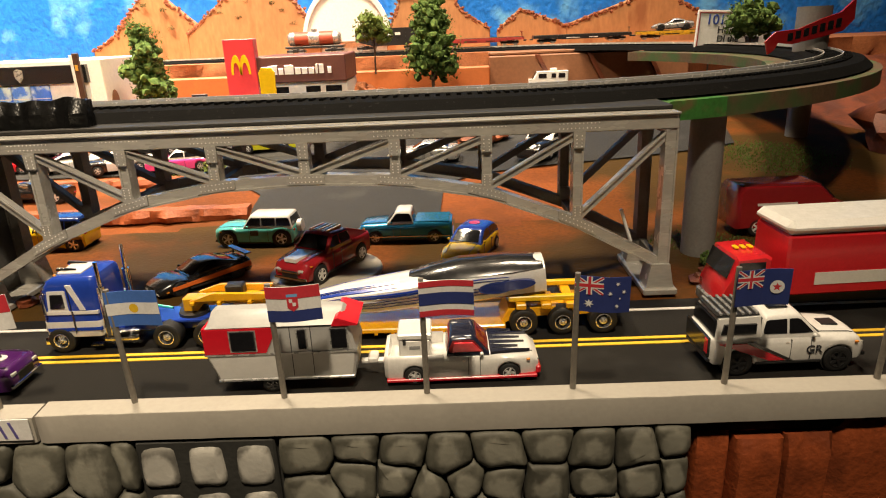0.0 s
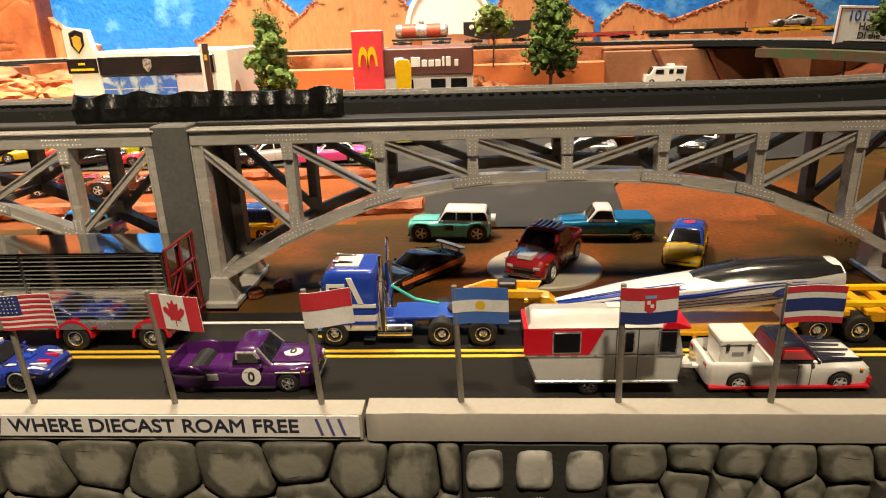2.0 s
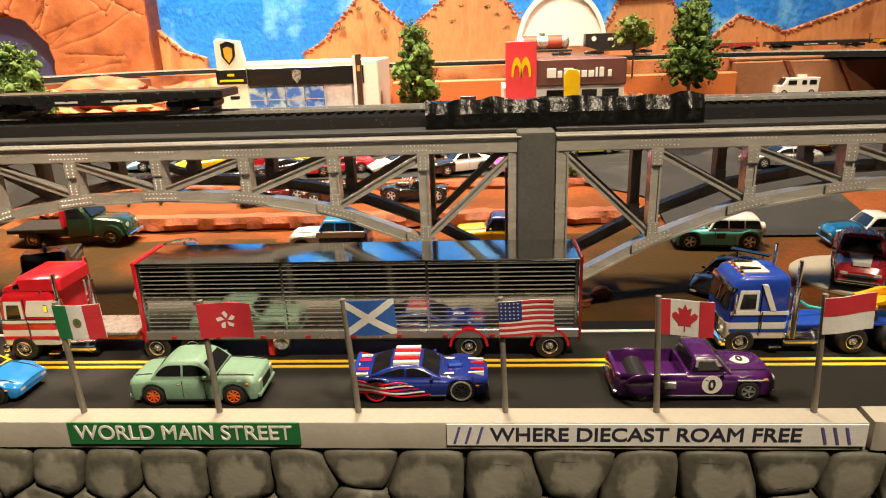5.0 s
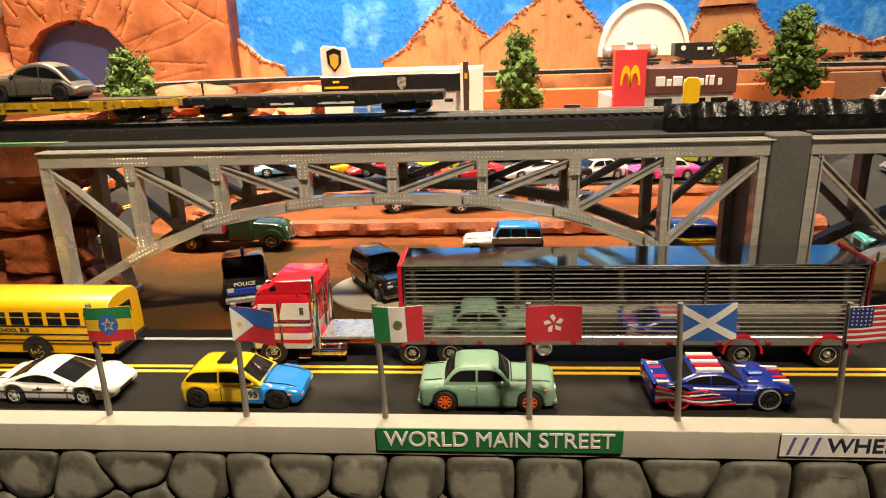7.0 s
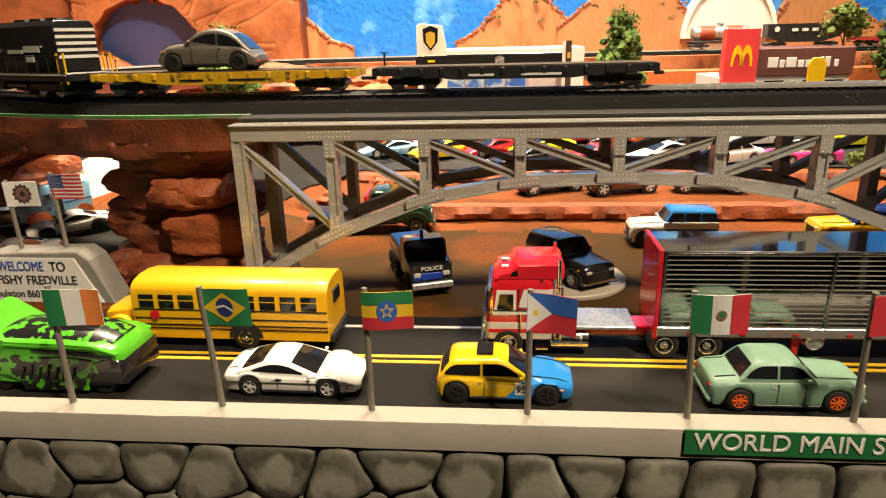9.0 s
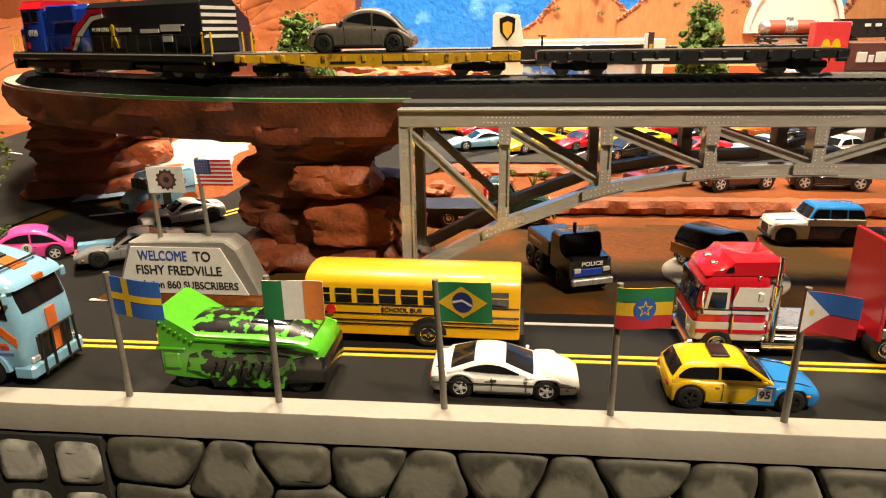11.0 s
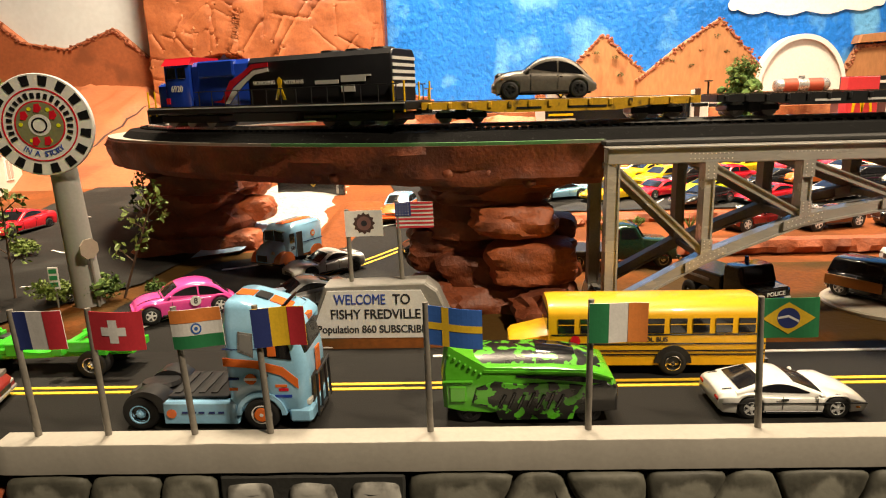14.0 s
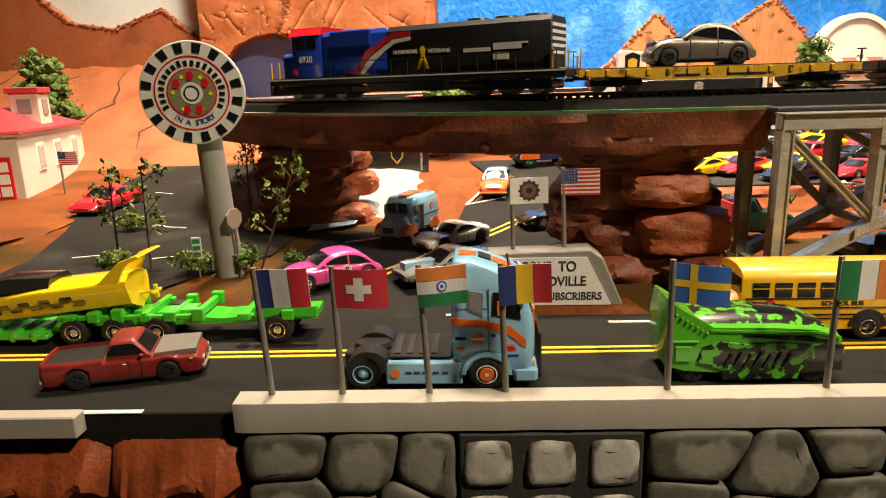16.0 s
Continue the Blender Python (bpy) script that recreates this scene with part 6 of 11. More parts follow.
t = thing("caravan", "silver and white toy caravan with red panels and dark windows", "caravan", (-0.0872, 0.2985, ROAD_Z), 0.5, scale=0.96)
t.matrix_world = t.matrix_world @ Matrix.Diagonal((1.05, 1, 0.92, 1))
SILV = mat("caravan_silver", (0.42, 0.42, 0.41), 0.42, 0.12, 0.08, 150, 0.06)
YF, YB = -0.0165, 0.0085


def slab(pts, m, nm, lab="", grow=0.0, bev=0.0012):
    return part(nm, Shape().prism(pts, YF - grow, YB + grow, "y", bev), m, t, lab)


slab([(-0.0320, 0.0095), (-0.0368, 0.0245), (0.0368, 0.0245), (0.0350, 0.0095)], mat("caravan_white", (0.50, 0.49, 0.465), 0.35, 0, 0.06, 150, 0.05), "lower_body", "grey-white lower body")
slab([(-0.0368, 0.0248), (-0.0352, 0.0405), (0.0335, 0.0405), (0.0366, 0.0248)], SILV, "upper_body", "silver upper body", -0.0002)
rings = []
for u in range(9):
    y = YF + (YB - YF) * u / 8
    h = 0.0418 + 0.0056 * min(1, u / 3, (8 - u) / 3)
    e = 0.0010 if u in (0, 8) else 0
    rings.append([(-0.0352, y, 0.0407), (-0.0340, y, h - 0.001 - e), (-0.0325 + e, y, h - e), (0.0275 - e, y, h - e), (0.0300, y, h - 0.001 - e), (0.0335, y, 0.0407)])
part("roof", Shape().loft(rings), SILV, t, "silver crowned roof", smooth=30)
part("roof_vent", Shape().box(0.002, 0.009, -0.007, -0.001, 0.0470, 0.0484, 0.0004), P_WHITE, t)
part("red_panel", Shape().prism([(-0.0366, 0.0252), (-0.0350, 0.0403), (-0.0005, 0.0403), (-0.0070, 0.0252)], YF - 0.0004, YF + 0.001), P_RED, t, "red side panel")
part("red_panel", Shape().prism([(0.0255, 0.0402), (0.0275, 0.0448), (0.0292, 0.0452), (0.0385, 0.0412), (0.0382, 0.0402)], YF - 0.0012, YB + 0.0008, "y", 0.0004), P_RED, t, "red front peak")
part("red_panel", Shape().prism([(YF + 0.001, 0.0254), (YB - 0.001, 0.0254), (YB - 0.001, 0.0400), (YF + 0.001, 0.0400)], -0.0372, -0.0350, "x"), P_RED, t, "red rear panel")
for a, b in ((-0.0235, -0.0115), (0.0090, 0.0130), (0.0250, 0.0325)):
    part("window", Shape().box(a, b, YF - 0.0010, YF, 0.0268, 0.0385, 0.0004), GLASS, t)
    part("window_frame", Shape().box(a - 0.0006, b + 0.0006, YF - 0.0006, YF, 0.0262, 0.0391), P_SILVER, t)
part("rear_window", Shape().box(-0.0376, -0.0358, YF + 0.005, YB - 0.005, 0.0275, 0.0375, 0.0004), GLASS, t)
for x in (0.0052, 0.0152):
    part("door_seam", Shape().box(x, x + 0.0003, YF - 0.0003, YF + 0.0005, 0.0105, 0.0402), BLACK, t)
part("belt_trim", Shape().box(-0.037, 0.037, YF - 0.0005, YF + 0.0003, 0.0241, 0.0249), P_SILVER, t)
part("sill", Shape().box(-0.0322, 0.0350, YF - 0.0006, YB + 0.0006, 0.0078, 0.0097, 0.0005), P_SILVER, t)
part("drawbar", Shape().box(0.036, 0.049, -0.002, 0.002, 0.0075, 0.0095, 0.0004).box(0.040, 0.045, -0.0045, 0.0045, 0.0088, 0.0125, 0.0008), P_WHITE, t)
wheels(t, (-0.0065,), 0.0160, 0.0046, 0.005, CHROME)
part("axle_block", Shape().box(-0.015, 0.010, -0.009, 0.009, 0.004, 0.0095), BLACK, t)

# purple stepside pickup
t = car("pickup_truck", "stepside", "dark purple toy pickup with white race number discs", (-0.2655, 0.2995, ROAD_Z), 0.5, P_PURPLE, wb=0.052, r=0.0055, clear=0.0026, rim=GOLD, bumper=CHROME, group=NEAR, high=0.84)
for x, y, z, m in ((0.0075, -0.01565, 0.0098, UP), ):
    part("number_disc", Shape().lathe([(0, 0.0050), (0.0004, 0.0050)], 24, pose(x, y, z)), P_WHITE, t, "white number disc")
    word("numeral", "0", 0.0075, INK, t, Matrix.Translation((x, y - 0.0003, z)) @ UP)
part("number_disc", Shape().lathe([(0, 0.0050), (0.0004, 0.0050)], 24, pose(0.026, 0, 0.0158, -90 - 4)), P_WHITE, t, "white number disc")
PURPLE_TRUCK = t
word("numeral", "0", 0.0072, INK, t, pose(0.026, 0, 0.01625, 0, 0, 0))
part("badge", Shape().box(-0.016, -0.010, -0.0160, -0.0150, 0.0075, 0.0115, 0.0004), P_SILVER, t, "silver badge on the bed side")
for sd in (-1, 1):
    part("fender", Shape().blob((-0.026, sd * 0.0148, 0.0092), 0.0078, 2, 0.0, 3, (1.25, 0.35, 0.85)), P_PURPLE, t, smooth=60)
    part("window_trim", Shape().prism([(-0.0010, 0.0158), (0.0150, 0.0158), (0.0098, 0.0224), (-0.0002, 0.0224)], sd * 0.0118, sd * 0.01335), P_SILVER, t)
    part("quarter_window", Shape().prism([(0.0005, 0.0168), (0.0118, 0.0168), (0.0085, 0.0216), (0.0008, 0.0216)], sd * 0.0125, sd * 0.0138), GLASS, t)
    part("side_lettering", Shape().box(0.0200, 0.0330, sd * 0.01555, sd * 0.0158, 0.0118, 0.0124), P_WHITE, t, "pale pinstripe")

# muscle car in flag colours
t = car("muscle_car", "coupe", "dark blue toy muscle car with red and white flag stripes", (-0.4005, 0.2985, ROAD_Z), 1, paint("deep_blue", (0.010, 0.025, 0.22)), wb=0.044, r=0.0062, clear=0.0032, rim=BLACK, group=NEAR, roof=paint("deep_blue", (0.010, 0.025, 0.22)), spokes=8, high=0.87)
for i in range(5):
    y = -0.0084 + 0.0042 * i
    part("roof_stripe", Shape().box(-0.0130, 0.0005, y - 0.0013, y + 0.0013, 0.0185, 0.02100 - 0.00012 * abs(i - 2)), P_WHITE if i % 2 == 0 else P_RED, t)
    part("boot_stripe", Shape().box(-0.0335, -0.0265, y * 1.2 - 0.0013, y * 1.2 + 0.0013, 0.0135, 0.0149), P_WHITE if i % 2 == 0 else P_RED, t)
for i, m in enumerate((P_RED, P_WHITE, P_RED, P_WHITE, P_RED)):
    for sd in (-1, 1):
        z = 0.0056 + 0.0016 * i
        top_, bot_ = [], []
        for q in range(9):
            x = -0.034 + 0.0050 * q * (1 - 0.07 * i)
            d = 0.0011 * math.sin(q * 0.9 + i * 0.4) - 0.00022 * q
            wd = 0.0013 * (1 - q / 9.5)
            bot_.append((x, z + d))
            top_.append((x, z + d + wd))
        part("side_stripe", Shape().prism(bot_ + top_[::-1], sd * 0.0146, sd * (0.01545 + 0.0001 * (i % 2))), m, t)
for y in (-0.0085, -0.0040, 0.0040, 0.0085):
    part("hood_stripe", Shape().prism([(0.013, y - 0.0009), (0.034, y * 0.85 - 0.0007), (0.034, y * 0.85 + 0.0007), (0.013, y + 0.0009)], 0.0110, 0.0136, "z"), P_WHITE if abs(y) > 0.006 else P_RED, t)
part("hood_scoop", Shape().box(0.015, 0.023, -0.0032, 0.0032, 0.0132, 0.0157, 0.0008), P_BLUE, t)
for i in range(4):
    part("scoop_stack", Shape().rod((0.0165 + 0.0018 * i, 0, 0.0152), (0.0165 + 0.0018 * i, 0, 0.0168), 0.0006, 8), CHROME, t)
part("spoiler", Shape().box(-0.0350, -0.0325, -0.0130, 0.0130, 0.0144, 0.0154, 0.0004), P_BLUE, t)
def lip(x, m, lab):
    part("wheel_lip", Shape().loft([[(x + q * math.cos(a), h, 0.0067 + q * math.sin(a)) for q, h in ((0.0048, -0.0154), (0.0055, -0.0154), (0.0055, -0.0149), (0.0048, -0.0149))] for a in (2 * math.pi * k / 28 for k in range(29))], caps=False), m, t, lab)


lip(-0.022, P_RED, "red wheel lip")
lip(0.022, P_SILVER, "silver wheel lip")


# mint saloon
ORANGE_RIM = paint("orange_rim", (0.75, 0.13, 0.02))
car("saloon_car", "sedan", "matt mint green toy saloon with bright orange wheels", (-0.5135, 0.2950, ROAD_Z), 0, P_MINT, wb=0.043, r=0.0058, clear=0.0030, rim=ORANGE_RIM, bumper=P_MINT, group=NEAR, k=1.02, high=0.99, spokes=8)

# yellow and blue hatchback
t = car("hatchback", "hatch", "yellow toy hatchback with blue front and race number", (-0.6390, 0.2960, ROAD_Z), -1, P_YELLOW, wb=0.043, r=0.0056, clear=0.0032, rim=BLACK, front=(0.012, P_CYAN, "bright blue front end"), group=NEAR, high=0.91)
part("sunroof", Shape().box(-0.012, -0.004, -0.006, 0.006, 0.0222, 0.0233, 0.0003), GLASS, t)
part("number_plate_disc", Shape().box(0.0065, 0.0125, -0.0149, -0.0142, 0.0060, 0.0120), P_WHITE, t, "white number square")
word("numeral", "95", 0.0050, INK, t, Matrix.Translation((0.0095, -0.01505, 0.009)) @ UP)
part("door_flash", Shape().prism([(0.002, 0.004), (0.014, 0.004), (0.014, 0.013), (0.010, 0.013)], -0.0147, -0.0140), P_CYAN, t, "blue flash on the door")

# white wedge sports car
t = car("sports_car", "wedge", "white wedge-shaped toy sports car with dark windows", (-0.7395, 0.2990, ROAD_Z), -1, P_WHITE, wb=0.0395, r=0.0054, clear=0.0030, rim=RIM, group=NEAR, high=0.84)
part("side_trim", Shape().box(-0.033, 0.033, -0.01575, -0.0150, 0.0078, 0.0083), BLACK, t)
part("door_handle", Shape().box(-0.006, -0.003, -0.0160, -0.0153, 0.0096, 0.0104), BLACK, t)

# lime green drag van
part("windscreen_trim", Shape().beam((0.0172, -0.0125, 0.0153), (0.0103, -0.0105, 0.0236), 0.0010, 0.0010).beam((0.0172, 0.0125, 0.0153), (0.0103, 0.0105, 0.0236), 0.0010, 0.0010).beam((0.0104, -0.0105, 0.0236), (0.0104, 0.0105, 0.0236), 0.0009, 0.0009), P_SILVER, PURPLE_TRUCK, "silver windscreen frame")
t = thing("drag_van", "lime green toy drag van with black skull-like line graphics", "toy car", (-0.8580, 0.2990, ROAD_Z), -1, NEAR)
t.matrix_world = t.matrix_world @ Matrix.Diagonal((1, 1, 0.90, 1))
CAMO = camo("lime_camouflage", (0.010, 0.011, 0.009), (0.09, 0.42, 0.022), 210.0, 0.47)
CAMO_TOP = camo("dark_camouflage", (0.010, 0.010, 0.011), (0.09, 0.42, 0.022), 210.0, 0.46)
prof = [(-0.040, 0.0085), (-0.041, 0.030), (-0.0392, 0.0445), (-0.0350, 0.0415), (-0.0215, 0.0325), (0.010, 0.0322), (0.030, 0.0300), (0.038, 0.0270), (0.0405, 0.0225), (0.0405, 0.0100), (0.030, 0.0060), (-0.020, 0.0050), (-0.034, 0.0065)]
part("body", Shape().prism(prof, -0.0165, 0.0165, "y", 0.0022), P_GREEN, t, smooth=45)
part("nose", Shape().prism([(0.0412, 0.0070), (0.0412, 0.0205), (0.036, 0.0240), (0.026, 0.0215), (0.019, 0.0130), (0.019, 0.0050)], -0.0170, 0.0170, "y", 0.0015), P_BLACK, t, "black nose panel", smooth=45)
part("side_graphic", Shape().prism([(-0.0265, 0.0125), (-0.0245, 0.0205), (-0.016, 0.0240), (-0.004, 0.0225), (0.010, 0.0235), (0.0265, 0.0215), (0.0275, 0.0140), (0.0215, 0.0075), (0.0205, 0.0030), (-0.0140, 0.0025), (-0.0160, 0.0085)], -0.0174, 0.0174, "y", 0.0005), CAMO, t, "black and lime machine graphic")
part("upper_line", Shape().prism([(-0.021, 0.0292), (-0.021, 0.0304), (0.030, 0.0288), (0.0385, 0.0258), (0.0385, 0.0246), (0.030, 0.0276)], -0.0172, 0.0172), P_GREEN, t, "raised lime edge")
part("dark_line", Shape().prism([(-0.006, 0.0262), (-0.006, 0.0272), (0.024, 0.0264), (0.036, 0.0238), (0.036, 0.0222), (0.022, 0.0238)], -0.0170, 0.0170), P_BLACK, t)
part("top_panel", Shape().loft([[(x, -w, z), (x, -w * 0.72, z + h), (x, 0, z + h * 1.2), (x, w * 0.72, z + h), (x, w, z)] for x, w, z, h in ((-0.031, 0.0130, 0.0330, 0.0018), (-0.018, 0.0140, 0.0318, 0.0036), (0.006, 0.0142, 0.0315, 0.0042), (0.024, 0.0132, 0.0300, 0.0038), (0.034, 0.0118, 0.0280, 0.0020))]), CAMO_TOP, t, "dark camouflaged roof", smooth=50)
part("windscreen", Shape().loft([[(x, -w, z), (x, -w * 0.72, z + h), (x, 0, z + h * 1.2), (x, w * 0.72, z + h), (x, w, z)] for x, w, z, h in ((0.004, 0.0105, 0.0335, 0.0032), (0.016, 0.0100, 0.0325, 0.0032), (0.024, 0.0090, 0.0310, 0.0028))]), GLASS, t, smooth=50)
for i in range(7):
    part("side_pipe", Shape().rod((-0.014 + 0.0045 * i, -0.0176, 0.0100 - 0.0004 * (i % 3)), (-0.011 + 0.0045 * i, -0.0179, 0.0170 + 0.0012 * (i % 2)), 0.0008, 8), P_BLACK, t, smooth=60)
part("rear_panel", Shape().box(-0.0372, -0.0292, -0.0174, -0.0160, 0.0125, 0.0215, 0.0006), P_GREEN, t)
part("rear_lip", Shape().box(-0.0405, -0.0260, -0.0176, -0.0160, 0.0232, 0.0246, 0.0005), P_GREEN, t)
for i in range(7):
    part("fin_notch", Shape().blob((-0.0370 + 0.0024 * i, -0.0170, 0.0385 - 0.0017 * i), 0.0009, 0, 0, 1), P_GREEN, t, smooth=60)
for y in (-0.011, 0.011):
    part("headlight", Shape().lathe([(0, 0.0021), (0.0008, 0.0019)], 16, pose(0.0402, y, 0.0125, 0, 0, 90)), P_WHITE, t)
part("emblem", Shape().lathe([(0, 0.0026), (0.0006, 0.0024)], 18, pose(0.0398, -0.0035, 0.0178, 0, 0, 90)), P_WHITE, t, "round pale emblem")
wheels(t, (-0.028, 0.028), 0.0155, 0.0060, 0.006, BLACK)


# light blue tractor unit with orange stripe
def blue_tractor():
    t = thing("tractor_unit", "pale blue toy lorry tractor with orange stripe and black chassis", "lorry", (-1.0065, 0.2985, ROAD_Z), -1.5, NEAR)
    t.matrix_world = t.matrix_world @ Matrix.Diagonal((1, 1, 0.945, 1))
    w = 0.0185
    part("cab", Shape().ring_stack([(0.0105, 0.0140, 0.0510, w - 0.0008, 0.004), (0.0120, 0.0132, 0.0520, w, 0.0055), (0.0300, 0.0130, 0.0522, w, 0.0055), (0.0390, 0.0130, 0.0512, w, 0.0055), (0.0525, 0.0130, 0.0478, w - 0.0003, 0.0055), (0.0560, 0.0130, 0.0462, w - 0.0008, 0.0055), (0.0585, 0.0131, 0.0432, w - 0.0016, 0.0055), (0.0622, 0.0135, 0.0345, w - 0.0024, 0.0050), (0.0650, 0.0142, 0.0270, w - 0.0034, 0.0045), (0.0662, 0.0155, 0.0235, w - 0.0052, 0.0035)]), P_SKY, t, smooth=42)
    part("windscreen", Shape().front_band([(0.0395, 0.0511, w - 0.0008, 0.0055), (0.0460, 0.0495, w - 0.0009, 0.0055), (0.0522, 0.0479, w - 0.0010, 0.0055)]), GLASS, t, smooth=60)
    part("sun_visor", Shape().front_band([(0.0522, 0.0500, w + 0.0006, 0.0055), (0.0545, 0.0492, w + 0.0006, 0.0055), (0.0575, 0.0462, w - 0.0006, 0.0055)], 0.0006), P_SKY, t, smooth=60)
    part("visor_patch", Shape().prism([(-0.0030, 0.0530), (0.0030, 0.0530), (0.0028, 0.0556), (-0.0028, 0.0556)], 0.0478, 0.0510, "x"), P_ORANGE, t, "orange patch on the visor")
    for x, z, x2, z2 in ((0.0170, 0.0668, 0.0252, 0.0658), (0.0330, 0.0632, 0.0425, 0.0592)):
        part("roof_stripe", Shape().beam((x, 0, z), (x2, 0, z2), 0.0085, 0.0007, (0, 0, 1)), P_ORANGE, t, "orange roof stripe")
    part("roof_hatch", Shape().beam((0.0262, 0, 0.0658), (0.0322, 0, 0.0637), 0.0085, 0.0009, (0, 0, 1)), BLACK, t, "dark roof hatch")
    part("roof_light_bar", Shape().rod((0.0405, -0.0130, 0.0615), (0.0405, 0.0130, 0.0615), 0.0009, 8).rod((0.0405, -0.011, 0.0588), (0.0405, -0.011, 0.0615), 0.0006, 6).rod((0.0405, 0.011, 0.0588), (0.0405, 0.011, 0.0615), 0.0006, 6), CHROME, t)
    for sd in (-1, 1):
        part("orange_stripe", Shape().prism([(0.0132, 0.0345), (0.028, 0.0332), (0.040, 0.0295), (0.0478, 0.0225), (0.0478, 0.0275), (0.041, 0.0338), (0.029, 0.0372), (0.0132, 0.0385)], sd * (w - 0.0006), sd * (w + 0.0004)), P_ORANGE, t)
        part("side_window", Shape().prism([(0.0320, 0.0395), (0.0455, 0.0375), (0.0440, 0.0500), (0.0330, 0.0515)], sd * (w - 0.0008), sd * (w + 0.0004)), GLASS, t)
        part("seat", Shape().box(0.0345, 0.0385, sd * (w + 0.0002), sd * (w + 0.0007), 0.0395, 0.0470, 0.0002), P_ORANGE, t, "orange seat seen in the window")
        part("sleeper_window", Shape().prism([(0.0215, 0.0430), (0.0270, 0.0400), (0.0275, 0.0500), (0.0225, 0.0510)], sd * (w - 0.0008), sd * (w + 0.0004)), P_GREY, t)
        part("window_trim", Shape().prism([(0.0205, 0.0420), (0.0278, 0.0385), (0.0282, 0.0510), (0.0215, 0.0522)], sd * (w - 0.0008), sd * (w + 0.0002)), P_SILVER, t)
        part("door_seam", Shape().box(0.0305, 0.0308, sd * (w - 0.001), sd * (w + 0.0003), 0.014, 0.053), BLACK, t)
        part("body_seam", Shape().box(0.0132, 0.0300, sd * (w - 0.001), sd * (w + 0.0002), 0.0430, 0.0432), P_NAVY, t)
        part("badge", Shape().lathe([(0, 0.0028), (0.0003, 0.0028)], 18, pose(0.0255, sd * w - 0.0004, 0.0275)), P_ORANGE, t, "round orange badge")
        part("badge_bar", Shape().box(0.0225, 0.0285, sd * (w + 0.0001), sd * (w + 0.0006), 0.0269, 0.0281), P_WHITE, t)
        for a, b, z, m in ((0.0370, 0.0425, 0.0232, P_ORANGE), (0.0385, 0.0430, 0.0212, P_RED), (0.0365, 0.0445, 0.0178, P_BLUE), (0.0150, 0.0200, 0.0270, P_NAVY), (0.0150, 0.0190, 0.0215, P_ORANGE)):
            part("sponsor_bar", Shape().box(a, b, sd * (w - 0.0003), sd * (w + 0.0003), z, z + 0.0014), m, t)
        part("door_handle", Shape().box(0.0318, 0.0338, sd * (w - 0.0002), sd * (w + 0.0005), 0.0285, 0.0300, 0.0002), BLACK, t)
        part("mirror", Shape().box(0.0468, 0.0490, sd * (w + 0.0002), sd * (w + 0.0030), 0.0465, 0.0525, 0.0008), P_SKY, t, "pale blue mirror")
        part("fender", Shape().prism([(0.0295 - r_ * math.cos(math.pi * i / 12), 0.0088 + r_ * math.sin(math.pi * i / 12)) for r_, rng in ((0.0120, range(13)), (0.0098, range(12, -1, -1))) for i in rng], sd * 0.012, sd * (w + 0.0012)), P_SKY, t, smooth=30)
        part("side_skirt", Shape().box(-0.0185, 0.0180, sd * 0.0130, sd * (w + 0.0002), 0.0030, 0.0150, 0.0008), P_SKY, t, "pale blue side skirt")
        part("badge", Shape().lathe([(0, 0.0024), (0.0003, 0.0024)], 18, pose(-0.0140, sd * w - 0.0008, 0.0092)), P_ORANGE, t, "round orange badge")
        for a in (-0.0090, -0.0050, -0.0010, 0.0040, 0.0085):
            part("sponsor_bar", Shape().box(a, a + 0.0028, sd * (w + 0.0002), sd * (w + 0.0006), 0.0092, 0.0102), P_NAVY, t)
        part("headlight", Shape().box(0.0490, 0.0526, sd * 0.0110, sd * 0.0165, 0.0122, 0.0160, 0.0008), HEAD, t)
    part("front_bumper", Shape().box(0.0420, 0.0535, -w - 0.0003, w + 0.0003, 0.0040, 0.0120, 0.0015), P_SKY, t)
    part("grille", Shape().box(0.0505, 0.0528, -0.0120, 0.0120, 0.0115, 0.0260, 0.0006), BLACK, t)
    part("grille_bar", Shape().box(0.0524, 0.0532, -0.0032, 0.0032, 0.0130, 0.0375), P_ORANGE, t)
    for y in (-0.0125, -0.0050, 0.0050, 0.0125):
        part("bull_bar", Shape().rod((0.0550, y, 0.0045), (0.0550, y * 0.9, 0.027), 0.0007, 8), BLACK, t, smooth=60)
    for z in (0.0060, 0.0270):
        part("bull_bar", Shape().rod((0.0550, -0.0125, z), (0.0550, 0.0125, z), 0.0007, 8), BLACK, t, smooth=60)
    part("chassis", Shape().box(-0.0400, 0.0150, -0.0075, 0.0075, 0.0085, 0.0155, 0.0006), BLACK, t)
    part("deck_plate", Shape().box(-0.0170, 0.0125, -0.0150, 0.0150, 0.0157, 0.0168, 0.0003), BLACK, t)
    part("fifth_wheel", Shape().lathe([(0, 0.0001), (0, 0.0095), (0.0022, 0.0088), (0.0022, 0.0001)], 20, pose(-0.0270, 0, 0.0165, 90 - 8)), BLACK, t, "black fifth wheel plate")
    part("fender", Shape().prism([(-0.0270 - 0.0115 * math.cos(math.pi * i / 12), 0.0090 + 0.0115 * math.sin(math.pi * i / 12)) for i in range(13)], 0.0075, 0.0180), BLACK, t, smooth=30)
    part("fender", Shape().prism([(-0.0270 - 0.0115 * math.cos(math.pi * i / 12), 0.0090 + 0.0115 * math.sin(math.pi * i / 12)) for i in range(13)], -0.0180, -0.0075), BLACK, t, smooth=30)
